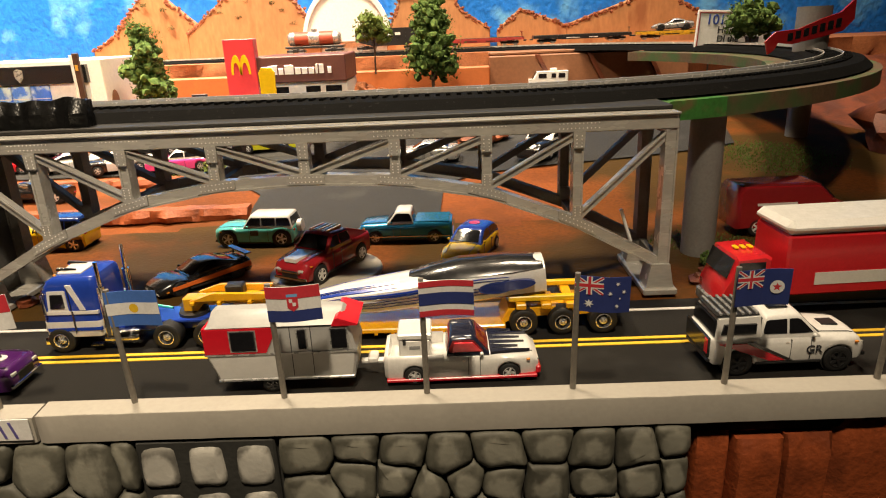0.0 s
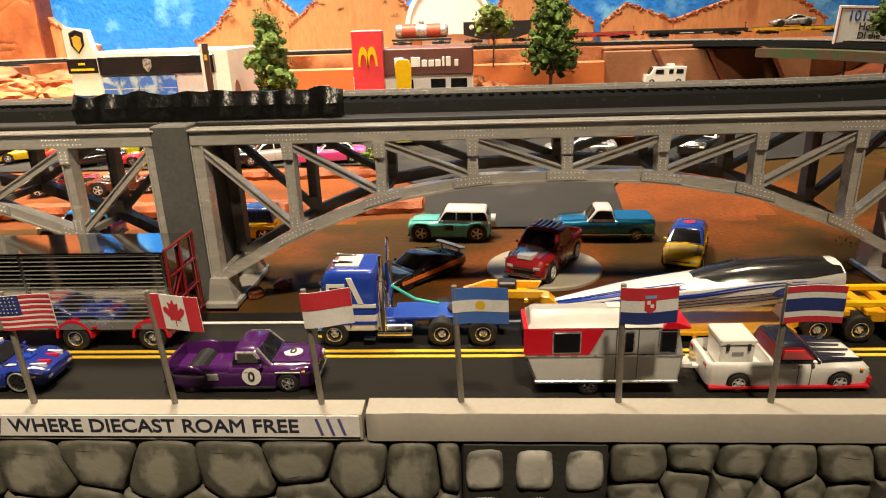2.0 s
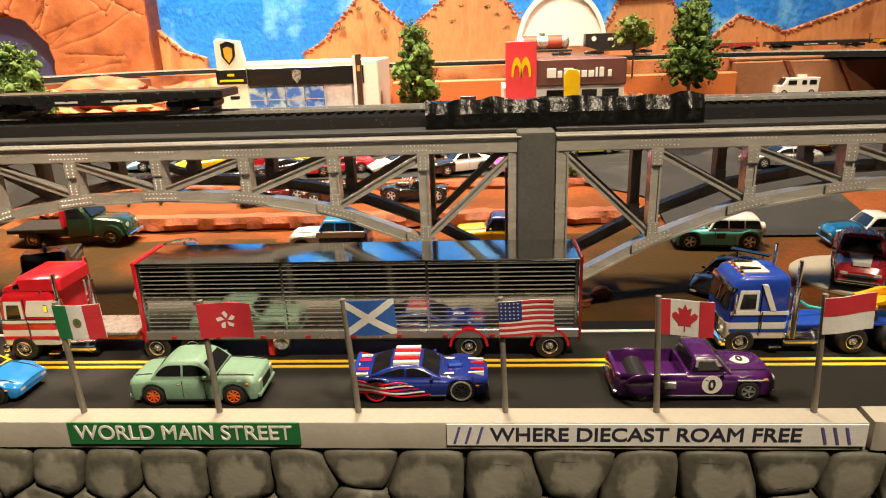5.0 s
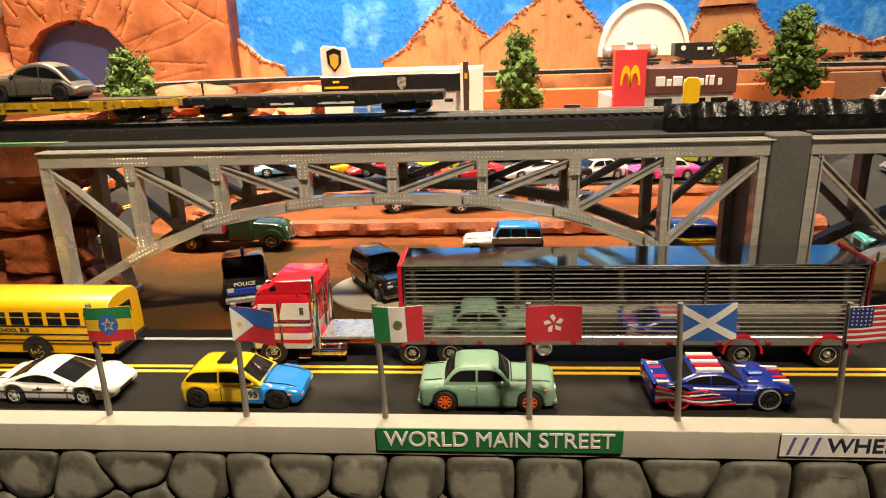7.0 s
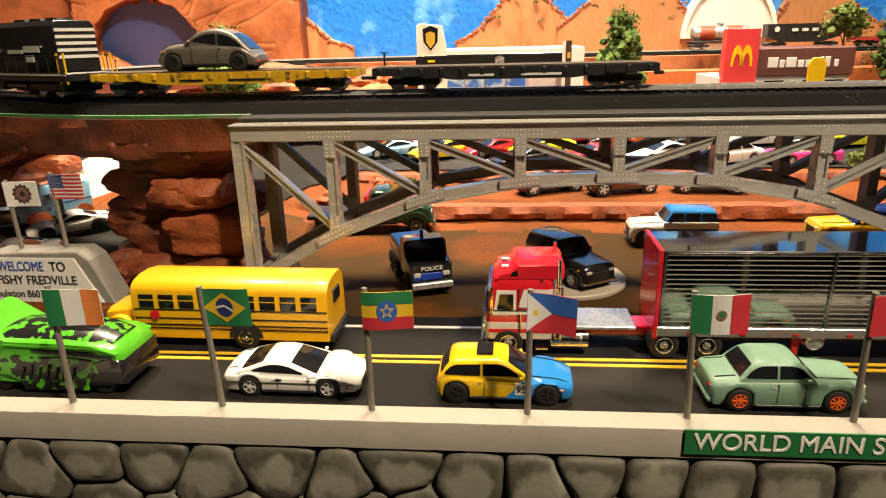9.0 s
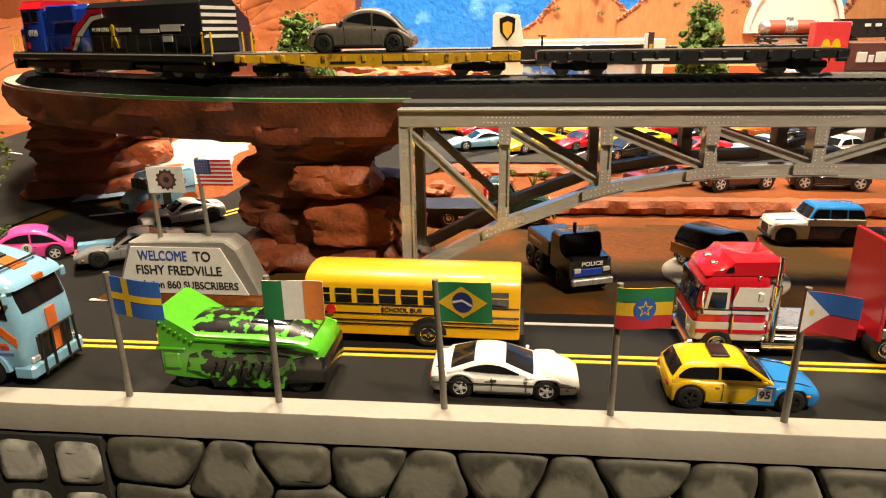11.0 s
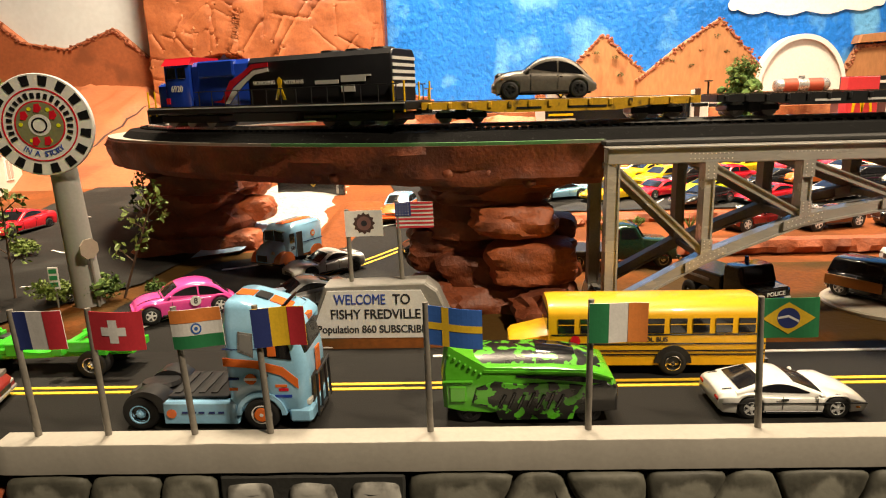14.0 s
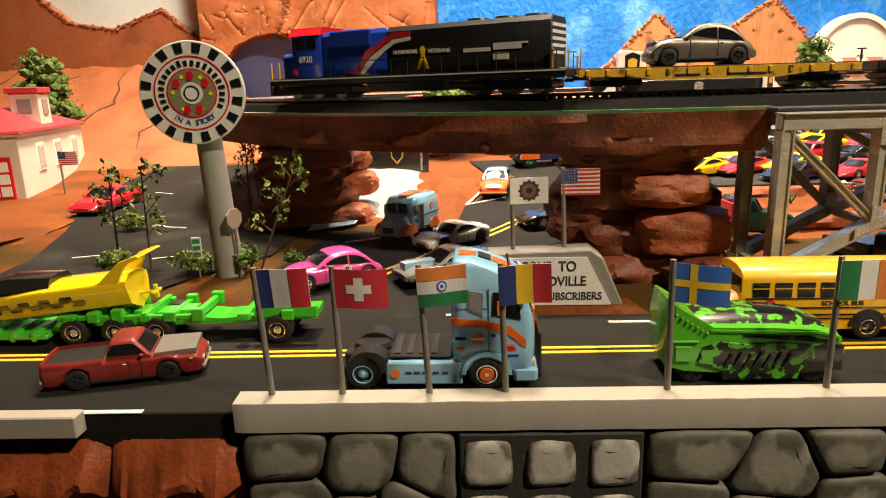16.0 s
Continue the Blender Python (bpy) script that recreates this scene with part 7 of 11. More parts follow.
    for i in range(4):
        part("grating", Shape().box(-0.0150 + 0.0060 * i, -0.0120 + 0.0060 * i, -0.012, 0.012, 0.0169, 0.0174), RUBBER, t)
    wheels(t, (-0.0295,), w + 0.0006, 0.0088, 0.0085, P_SKY, 6)
    wheels(t, (0.0295,), w + 0.0006, 0.0088, 0.0065, P_WHITE, 6)
    for sd in (-1, 1):
        part("hub", Shape().lathe([(0, 0.0001), (0, 0.0014), (0.0010, 0.0018), (0.0014, 0.0018), (0.0014, 0.0001)], 20, pose(-0.0295, sd * (w + 0.0004) - 0.0007, 0.0088)), P_SKY, t, "bright blue wheel hub")
        part("hub", Shape().lathe([(0, 0.0001), (0, 0.0034), (0.0012, 0.0036), (0.0012, 0.0001)], 18, pose(0.0295, sd * (w + 0.0008) - 0.0006, 0.0088)), P_ORANGE, t, "orange wheel hub")


blue_tractor()

# red coupe utility with grey bonnet
t = car("coupe_utility", "pickup", "red toy coupe utility with bare grey bonnet and black bed", (-1.155, 0.303, ROAD_Z), 14, mat("dull_red", (0.20, 0.018, 0.014), 0.4, 0, 0.15, 100, 0.08), wb=0.042, r=0.0052, clear=0.0030, rim=BLACK, group=NEAR, high=0.86, k=0.95, bumper=P_SILVER)
part("bonnet", Shape().prism([(0.0150, -0.0128), (0.035, -0.0114), (0.035, 0.0114), (0.0150, 0.0128)], 0.0130, 0.0151, "z"), mat("primer_grey", (0.16, 0.145, 0.13), 0.5, 0, 0.15, 90, 0.1), t, "dull grey bonnet")
part("bed_cover", Shape().box(-0.037, -0.0095, -0.0125, 0.0125, 0.0108, 0.0128, 0.0003), BLACK, t, "black bed")


# ---- far lane, facing left ----


def cabover(t, x_front, w, top, p_main, p_low, p_stripe, sleeper, z_floor=0.010):
    """A cab-over lorry cab facing +x, its nose at x_front."""
    x0 = x_front - sleeper
    h = top
    part("cab", Shape().ring_stack([(z_floor + 0.0098, x0, x_front, w, 0.003), (h - 0.0200, x0, x_front - 0.0006, w, 0.003), (h - 0.0065, x0, x_front - 0.0030, w - 0.0002, 0.003), (h - 0.0022, x0 + 0.0002, x_front - 0.0052, w - 0.0008, 0.0032), (h - 0.0004, x0 + 0.0010, x_front - 0.0085, w - 0.0022, 0.003), (h, x0 + 0.0022, x_front - 0.0115, w - 0.0036, 0.0026)]), p_main, t, smooth=40)
    part("lower_cab", Shape().ring_stack([(z_floor, x0 + 0.0004, x_front - 0.0002, w, 0.0030), (z_floor + 0.0008, x0, x_front + 0.0002, w + 0.0003, 0.0032), (z_floor + 0.0097, x0, x_front + 0.0002, w + 0.0003, 0.0032)]), p_low, t, smooth=40)
    for z in (z_floor + 0.0040, z_floor + 0.0145):
        part("stripe", Shape().box(x0 + 0.0005, x_front - 0.0020, -w - 0.0006, w + 0.0006, z, z + 0.0020), p_stripe if z < z_floor + 0.01 else p_low, t)
    part("windscreen", Shape().front_band([(h - 0.0195, x_front - 0.0006, w - 0.0006, 0.003), (h - 0.0080, x_front - 0.0028, w - 0.0010, 0.003)]), GLASS, t, smooth=60)
    part("windscreen_post", Shape().beam((x_front - 0.0002, 0, h - 0.0195), (x_front - 0.0024, 0, h - 0.0080), 0.0009, 0.0009), CHROME, t)
    for y in (-0.0045, 0.0045):
        part("wiper", Shape().beam((x_front + 0.0001, y, h - 0.0190), (x_front - 0.0018, y + 0.0030, h - 0.0115), 0.0004, 0.0004), BLACK, t)
    part("sun_visor", Shape().front_band([(h - 0.0082, x_front - 0.0018, w + 0.0002, 0.003), (h - 0.0060, x_front - 0.0026, w + 0.0002, 0.003)], 0.0006), CHROME, t, smooth=60)
    for sd in (-1, 1):
        part("door_frame", Shape().prism([(x_front - 0.0165, h - 0.0215), (x_front - 0.0045, h - 0.0215), (x_front - 0.0062, h - 0.0075), (x_front - 0.0165, h - 0.0075)], sd * (w - 0.0006), sd * (w + 0.0005)), p_low, t)
        part("side_window", Shape().prism([(x_front - 0.0150, h - 0.0180), (x_front - 0.0065, h - 0.0180), (x_front - 0.0078, h - 0.0095), (x_front - 0.0150, h - 0.0095)], sd * (w - 0.0004), sd * (w + 0.0009)), GLASS, t)
        part("door_seam", Shape().box(x_front - 0.0182, x_front - 0.0179, sd * (w - 0.001), sd * (w + 0.0007), z_floor + 0.002, h - 0.006), BLACK, t)
        part("exhaust_pipe", Shape().rod((x0 - 0.0030, sd * (w - 0.001), z_floor), (x0 - 0.0030, sd * (w - 0.001), top - 0.006), 0.0022, 12), CHROME, t, smooth=60)
        part("stack_tip", Shape().rod((x0 - 0.0030, sd * (w - 0.001), top - 0.006), (x0 - 0.0030, sd * (w - 0.001), top + 0.009), 0.0012, 10), CHROME, t, smooth=60)
        part("grab_rail", Shape().rod((x_front - 0.0190, sd * (w + 0.0010), z_floor + 0.004), (x_front - 0.0190, sd * (w + 0.0010), h - 0.020), 0.0004, 6), CHROME, t)
        part("mirror", Shape().box(x_front - 0.0042, x_front - 0.0028, sd * (w + 0.0012), sd * (w + 0.0026), h - 0.021, h - 0.0085, 0.0004), CHROME, t)
        part("mirror_arm", Shape().rod((x_front - 0.0050, sd * (w - 0.0004), h - 0.0090), (x_front - 0.0035, sd * (w + 0.0022), h - 0.0090), 0.0003, 6), CHROME, t)
        tank = part("fuel_tank", Shape().lathe([(0, 0.0005), (0, 0.0040), (0.0006, 0.0046), (0.0200, 0.0046), (0.0206, 0.0040), (0.0206, 0.0005)], 20, pose(x0 + 0.0010, sd * (w - 0.0045), 0.0078, 0, 0, 90)), CHROME, t, smooth=40)
        for u in (0.004, 0.016):
            part("tank_strap", Shape().lathe([(0, 0.0046), (0, 0.00485), (0.0008, 0.00485), (0.0008, 0.0046)], 20, pose(x0 + 0.0010 - u, sd * (w - 0.0045), 0.0078, 0, 0, 90)), GOLD, tank, smooth=40)
        part("step", Shape().box(x0 + 0.0020, x0 + 0.0090, sd * (w - 0.003), sd * (w + 0.0010), 0.0040, 0.0052, 0.0003), CHROME, t)
        part("headlight", Shape().lathe([(0, 0.0002), (0, 0.0017), (0.0010, 0.0020), (0.0014, 0.0020)], 14, pose(x_front + 0.0014, sd * w * 0.72, z_floor + 0.0042, 0, 0, 90)), HEAD, t, smooth=40)
        part("air_horn", Shape().rod((x_front - 0.020, sd * 0.006, top + 0.0014), (x_front - 0.009, sd * 0.006, top + 0.0016), 0.0008, 10, 0.0017), CHROME, t, smooth=50)
    for i in range(5):
        part("roof_lamp", Shape().blob((x_front - 0.0088, -0.0100 + 0.005 * i, top - 0.0003), 0.0010, 0, 0, 1, (1.2, 0.8, 0.9)), plain("amber_lamp", (0.75, 0.30, 0.03), 0.2), t, "amber roof lamp", smooth=60)
    part("grille", Shape().box(x_front, x_front + 0.0008, -w * 0.5, w * 0.5, z_floor + 0.001, z_floor + 0.0105, 0.0003), CHROME, t)
    for i in range(5):
        part("grille_bar", Shape().box(x_front + 0.0008, x_front + 0.0012, -w * 0.48, w * 0.48, z_floor + 0.0018 + 0.0018 * i, z_floor + 0.0026 + 0.0018 * i), BLACK, t)
    part("bumper", Shape().box(x_front - 0.002, x_front + 0.0024, -w, w, 0.0045, 0.0095, 0.0010), CHROME, t)


# blue and white tractor with low-loader and race boat
t = thing("tractor_unit", "blue and white toy cab-over lorry with chrome stacks", "lorry", (-0.1865, 0.350, ROAD_Z), 180, FAR)
cabover(t, 0.0500, 0.0165, 0.0465, P_BLUE, P_WHITE, P_BLUE, 0.034)
part("white_flash", Shape().prism([(0.0235, 0.0270), (0.0265, 0.0270), (0.0325, 0.0425), (0.0295, 0.0425)], -0.0172, 0.0172), P_WHITE, t, "white side flash")
part("roof_panel", Shape().box(0.026, 0.040, -0.009, 0.009, 0.0462, 0.0476, 0.0004), P_WHITE, t, "white roof panel")
part("chassis", Shape().box(-0.058, 0.040, -0.0075, 0.0075, 0.0085, 0.0140, 0.0006), P_BLUE, t)
part("rear_deck", Shape().box(-0.050, 0.008, -0.0105, 0.0105, 0.0140, 0.0158, 0.0004), P_BLUE, t)
part("fifth_wheel", Shape().lathe([(0, 0.0001), (0, 0.009), (0.002, 0.0085), (0.002, 0.0001)], 20, pose(-0.032, 0, 0.0162, 84)), BLACK, t)
TURQ = plain("turquoise_hose", (0.05, 0.5, 0.42), 0.4)
part("air_hose", Shape().rod((0.010, -0.003, 0.030), (-0.004, -0.004, 0.0205), 0.0009, 8).rod((-0.004, -0.004, 0.0205), (-0.018, -0.003, 0.018), 0.0009, 8), TURQ, t, "turquoise air hose")
wheels(t, (0.0415,), 0.0175, 0.0080, 0.0062, GOLD, 6)
wheels(t, (-0.0205, -0.0440), 0.0178, 0.0080, 0.0100, GOLD, 6)

t = thing("low_loader", "yellow toy low-loader trailer carrying a race boat", "trailer", (-0.0064, 0.352, ROAD_Z), 0, FAR)
YEL = paint("loader_yellow", (0.72, 0.36, 0.01))
part("gooseneck", Shape().prism([(-0.158, 0.0255), (-0.118, 0.0262), (-0.102, 0.0240), (-0.085, 0.0085), (-0.080, 0.0050), (-0.085, 0.0050), (-0.106, 0.0205), (-0.120, 0.0230), (-0.146, 0.0225), (-0.150, 0.0180), (-0.158, 0.0180)], -0.005, 0.005, "y", 0.0006), YEL, t)
part("gooseneck_rib", Shape().prism([(-0.152, 0.0255), (-0.108, 0.0255), (-0.106, 0.0290), (-0.138, 0.0300)], -0.009, -0.006), YEL, t)
part("gooseneck_rib", Shape().prism([(-0.152, 0.0255), (-0.108, 0.0255), (-0.106, 0.0290), (-0.138, 0.0300)], 0.006, 0.009), YEL, t)
for x in (-0.150, -0.134, -0.116):
    part("gooseneck_bar", Shape().box(x - 0.0012, x + 0.0012, -0.0110, 0.0110, 0.0232, 0.0256, 0.0004), YEL, t)
part("gear_motor", Shape().box(-0.132, -0.121, -0.004, 0.004, 0.0260, 0.0330, 0.0010), BLACK, t)
part("deck", Shape().box(-0.086, 0.034, -0.0170, 0.0170, 0.0045, 0.0075, 0.0006), YEL, t)
for i in range(12):
    part("deck_rib", Shape().box(-0.082 + 0.0098 * i, -0.080 + 0.0098 * i, -0.0180, 0.0180, 0.0040, 0.0068), YEL, t)
part("rear_frame", Shape().prism([(0.030, 0.0050), (0.036, 0.0150), (0.100, 0.0165), (0.106, 0.0140), (0.106, 0.0110), (0.040, 0.0100)], -0.012, 0.012, "y", 0.0008), YEL, t)
for i in range(5):
    x = 0.040 + 0.0145 * i
    part("rear_crossbar", Shape().box(x, x + 0.0060, -0.0175, 0.0175, 0.0165, 0.0200, 0.0006), YEL, t)
for sd in (-1, 1):
    part("side_rail", Shape().box(0.036, 0.101, sd * 0.0098, sd * 0.0132, 0.0200, 0.0232, 0.0005), P_YELLOW, t)
wheels(t, (0.0445, 0.0670, 0.0905), 0.0178, 0.0082, 0.0100, GOLD, 6)


def hull(name, label, at, turn, L, W, H, m_hull, m_deck, tilt=0.0):
    """A pointed boat hull; the bow at +x."""
    b = thing(name, label, "boat", at, turn)
    b.matrix_world = pose(*at, 0, tilt, turn) @ Matrix.Scale(0.975, 4)
    rings = []
    for i in range(25):
        u = i / 24
        w = W / 2 * lerp([(0, 0.80), (0.3, 1.0), (0.6, 0.86), (0.85, 0.42), (1, 0.05)], u)
        h = H * lerp([(0, 1.0), (0.35, 1.0), (0.7, 0.86), (1, 0.62)], u)
        k = H * lerp([(0, 0.06), (0.6, 0.08), (0.85, 0.28), (1, 0.56)], u)
        x = L * (u - 0.5)
        rings.append([(x, 0, k), (x, -w * 0.8, k + (h - k) * 0.25), (x, -w, h * 0.72), (x, -w * 0.94, h * 0.86), (x, -w * 0.5, h * 0.98), (x, 0, h), (x, w * 0.5, h * 0.98), (x, w * 0.94, h * 0.86), (x, w, h * 0.72), (x, w * 0.8, k + (h - k) * 0.25)])
    part("hull", Shape().loft(rings), m_hull, b, smooth=40)
    top = [[(r[3][0], r[3][1] * 0.98, r[3][2] + 0.0004), (r[4][0], r[4][1], r[4][2] + 0.0006), (r[5][0], 0, r[5][2] + 0.0008), (r[6][0], r[6][1], r[6][2] + 0.0006), (r[7][0], r[7][1] * 0.98, r[7][2] + 0.0004)] for r in rings]
    part("deck", Shape().loft(top), m_deck, b, smooth=40)
    return b, rings


b, rg = hull("race_boat", "white toy race boat with blue stripes and black cockpit cover", (-0.0310, 0.352, ROAD_Z + 0.0096), 180, 0.170, 0.032, 0.0255, P_WHITE, P_WHITE, 5.5)
part("cockpit_cover", Shape().loft([[(x, -w, z), (x, -w * 0.7, z + h), (x, 0, z + h * 1.25), (x, w * 0.7, z + h), (x, w, z)] for x, w, z, h in ((-0.084, 0.0120, 0.0225, 0.0025), (-0.066, 0.0140, 0.0228, 0.0046), (-0.036, 0.0142, 0.0228, 0.0058), (-0.018, 0.0115, 0.0234, 0.0034), (-0.006, 0.006, 0.0240, 0.001))]), P_BLACK, b, "glossy black cockpit cover", smooth=50)
for sd in (-1, 1):
    for k, (m, z) in enumerate(((P_NAVY, 0.0165), (P_BLUE, 0.0198))):
        pts = []
        for i in range(3, 22):
            r = rg[i]
            a, c = Vector(r[2 if sd < 0 else 8]), Vector(r[3 if sd < 0 else 7])
            pts.append((a, c))
        rib = Shape()
        rings = []
        for j, (a, c) in enumerate(pts):
            u0 = 0.05 + 0.4 * k + 0.25 * math.sin(j * 0.55)
            u1 = u0 + 0.34 * (1 - abs(j / 9 - 1) * 0.8)
            o = Vector((0, sd * 0.0004, 0.0001))
            rings.append([a.lerp(c, u0) + o, a.lerp(c, u1) + o, a.lerp(c, u1) - o, a.lerp(c, u0) - o])
        rib.loft(rings)
        part("hull_stripe", rib, m, b, "blue hull stripe")
    part("stern_oval", Shape().prism([(-0.066 + 0.0125 * math.cos(2 * math.pi * i / 24), 0.0155 + 0.0030 * math.sin(2 * math.pi * i / 24)) for i in range(24)], sd * 0.0120, sd * 0.0158), P_NAVY, b, "dark blue oval on the stern")
    for k0, k1, m in ((0.16, 0.52, P_BLUE), (0.64, 0.74, P_NAVY), (0.84, 0.92, P_BLUE)):
        rings = []
        for i in range(12, 24):
            r = rg[i]
            edge, mid = Vector(r[3 if sd < 0 else 7]), Vector(r[4 if sd < 0 else 6])
            u = Vector((0, 0, 0.0009))
            d = Vector((0, 0, 0.0004))
            a, c = edge.lerp(mid, k0), edge.lerp(mid, k1)
            rings.append([a + u, c + u, c + d, a + d])
        part("deck_stripe", Shape().loft(rings), m, b, "blue deck stripe")
    for k0 in (0.30, 0.50, 0.70):
        rings = []
        for i in range(4, 23):
            r = rg[i]
            a, c = Vector(r[1 if sd < 0 else 9]), Vector(r[2 if sd < 0 else 8])
            o = Vector((0, sd * 0.0004, 0))
            p0, p1 = a.lerp(c, k0), a.lerp(c, k0 + 0.06)
            rings.append([p0 + o, p1 + o, p1 - o, p0 - o])
        part("hull_line", Shape().loft(rings), P_NAVY, b, "thin dark blue hull line")
    part("oval_badge", Shape().lathe([(-0.0003, 0.0105), (0.0003, 0.0105)], 24, Matrix.Translation((-0.056, sd * 0.0153, 0.0150)) @ Matrix.Diagonal((1, 1, 0.34, 1))), P_NAVY, b, "dark oval badge")

# red and white tractor with livestock trailer
t = thing("tractor_unit", "red and white toy cab-over sleeper lorry with chrome tanks", "lorry", (-0.5984, 0.3480, ROAD_Z), 180, FAR)
cabover(t, 0.0505, 0.0170, 0.0455, P_RED, P_WHITE, P_RED, 0.036)
part("roof_fairing", Shape().prism([(0.0090, 0.0440), (0.0090, 0.0505), (0.0110, 0.0522), (0.0345, 0.0522), (0.0385, 0.0478), (0.0440, 0.0462), (0.0460, 0.0435)], -0.0162, 0.0162, "y", 0.0020), P_RED, t, "red stepped sleeper roof", smooth=40)
for sd in (-1, 1):
    part("fairing_window", Shape().prism([(0.0330, 0.0460), (0.0372, 0.0458), (0.0362, 0.0480), (0.0335, 0.0490)], sd * 0.0152, sd * 0.0165), GLASS, t)
    part("side_vent", Shape().box(0.0180, 0.0205, sd * 0.0150, sd * 0.0178, 0.0315, 0.0360, 0.0003), CHROME, t)
    part("lamp", Shape().box(0.0200, 0.0212, sd * 0.0150, sd * 0.0170, 0.0430, 0.0445, 0.0002), CHROME, t)
part("white_panel", Shape().prism([(0.0150, 0.0285), (0.0330, 0.0285), (0.0300, 0.0385), (0.0150, 0.0385)], -0.0174, 0.0174), P_WHITE, t, "white sleeper panel")
part("black_stripe", Shape().box(0.0148, 0.0508, -0.0176, 0.0176, 0.0262, 0.0270), P_BLACK, t)
part("chassis", Shape().box(-0.076, 0.040, -0.0075, 0.0075, 0.0085, 0.0140, 0.0006), P_RED, t)
part("rear_deck", Shape().box(-0.030, 0.010, -0.013, 0.013, 0.0140, 0.0160, 0.0004), P_SILVER, t)
part("tool_box", Shape().box(-0.010, 0.004, -0.0175, -0.010, 0.0045, 0.0125, 0.0006), CHROME, t)
wheels(t, (0.0380,), 0.0178, 0.0080, 0.0062, GOLD, 6)
wheels(t, (-0.0440, -0.0660), 0.0182, 0.0080, 0.0100, GOLD, 6)

MIRROR = mat("polished_metal", (0.55, 0.55, 0.54), 0.07, 1.0, 0.05, 100, 0.02)
GATE_RED = paint("gate_red", (0.17, 0.010, 0.012))
BRIGHT_BAR = mat("bright_slat", (0.50, 0.49, 0.46), 0.3, 0.6, 0.35, 45, 0.05)
DULLM = mat("trailer_metal", (0.42, 0.42, 0.41), 0.2, 0.95, 0.12, 80, 0.05)
t = thing("livestock_trailer", "polished metal toy livestock trailer with ribbed slatted sides", "trailer", (-0.4378, 0.3475, ROAD_Z), 0, FAR)
part("body", Shape().box(-0.1250, 0.1250, -0.0168, 0.0168, 0.0150, 0.0590, 0.0006), mat("trailer_shell", (0.38, 0.38, 0.375), 0.06, 1.0, 0.08, 60, 0.01), t)
part("roof", Shape().box(-0.1262, 0.1262, -0.0180, 0.0180, 0.0592, 0.0606, 0.0004), MIRROR, t, "mirror-bright roof")
for i in range(15):
    z = 0.0215 + 0.0026 * i
    part("slat", Shape().box(-0.1235, 0.1235, -0.01730, -0.01675, z, z + 0.00034), BRIGHT_BAR, t)
for i in range(4):
    x = -0.1235 + 0.0823 * i
    part("upright", Shape().box(x - 0.0007, x + 0.0007, -0.0180, -0.0166, 0.0150, 0.0590), DULLM, t)
part("side_rail", Shape().box(-0.1255, 0.1255, -0.0186, -0.0160, 0.0135, 0.0190, 0.0004), mat("rail_metal", (0.48, 0.47, 0.45), 0.25, 0.7, 0.1, 80, 0.05), t)
for i in range(9):
    part("marker_light", Shape().box(-0.110 + 0.0265 * i, -0.107 + 0.0265 * i, -0.0192, -0.0184, 0.0150, 0.0162), TAIL, t)
part("end_frame", Shape().box(-0.1272, -0.1248, -0.0182, 0.0182, 0.0120, 0.0615, 0.0004), P_RED, t, "red front frame")
for y in (-0.0176, 0.0, 0.0176):
    part("gate_post", Shape().box(0.1252, 0.1268, y - 0.0010, y + 0.0010, 0.0120, 0.0622, 0.0003), GATE_RED, t, "dark red gate post")
for z in (0.0125, 0.0290, 0.0450, 0.0612):
    part("gate_bar", Shape().box(0.1253, 0.1267, -0.0166, 0.0166, z - 0.0009, z + 0.0009, 0.0003), GATE_RED, t, "dark red gate bar")
part("gate_brace", Shape().beam((0.126, -0.016, 0.0300), (0.126, -0.001, 0.0440), 0.0014, 0.0010, (1, 0, 0)), GATE_RED, t, "dark red gate brace")
part("chassis", Shape().box(-0.10, 0.122, -0.009, 0.009, 0.0080, 0.0120), BLACK, t)
for x in (0.0635, 0.1095):
    for sd in (-1, 1):
        part("mudguard", Shape().prism([(0.0185 * 0 + x + 0.0112 * math.cos(math.pi * i / 10), 0.0085 + 0.0112 * math.sin(math.pi * i / 10)) for i in range(11)] + [(x + 0.0098 * math.cos(math.pi * i / 10), 0.0085 + 0.0098 * math.sin(math.pi * i / 10)) for i in range(10, -1, -1)], sd * 0.008, sd * 0.0188), P_RED, t, "red mudguard")
part("landing_leg", Shape().box(-0.055, -0.051, -0.015, -0.011, 0.0012, 0.0125, 0.0005), P_RED, t)
wheels(t, (0.0635, 0.1095), 0.0182, 0.0080, 0.0100, GOLD, 6)
part("spare_wheel", Shape().lathe([(-0.0172, 0.0008), (-0.0174, 0.0030), (-0.0186, 0.0046), (-0.0160, 0.0056), (-0.0130, 0.0056), (-0.0130, 0.0008)], 24, pose(-0.0455, 0, 0.0118)), GOLD, t, "polished spare wheel", smooth=40)

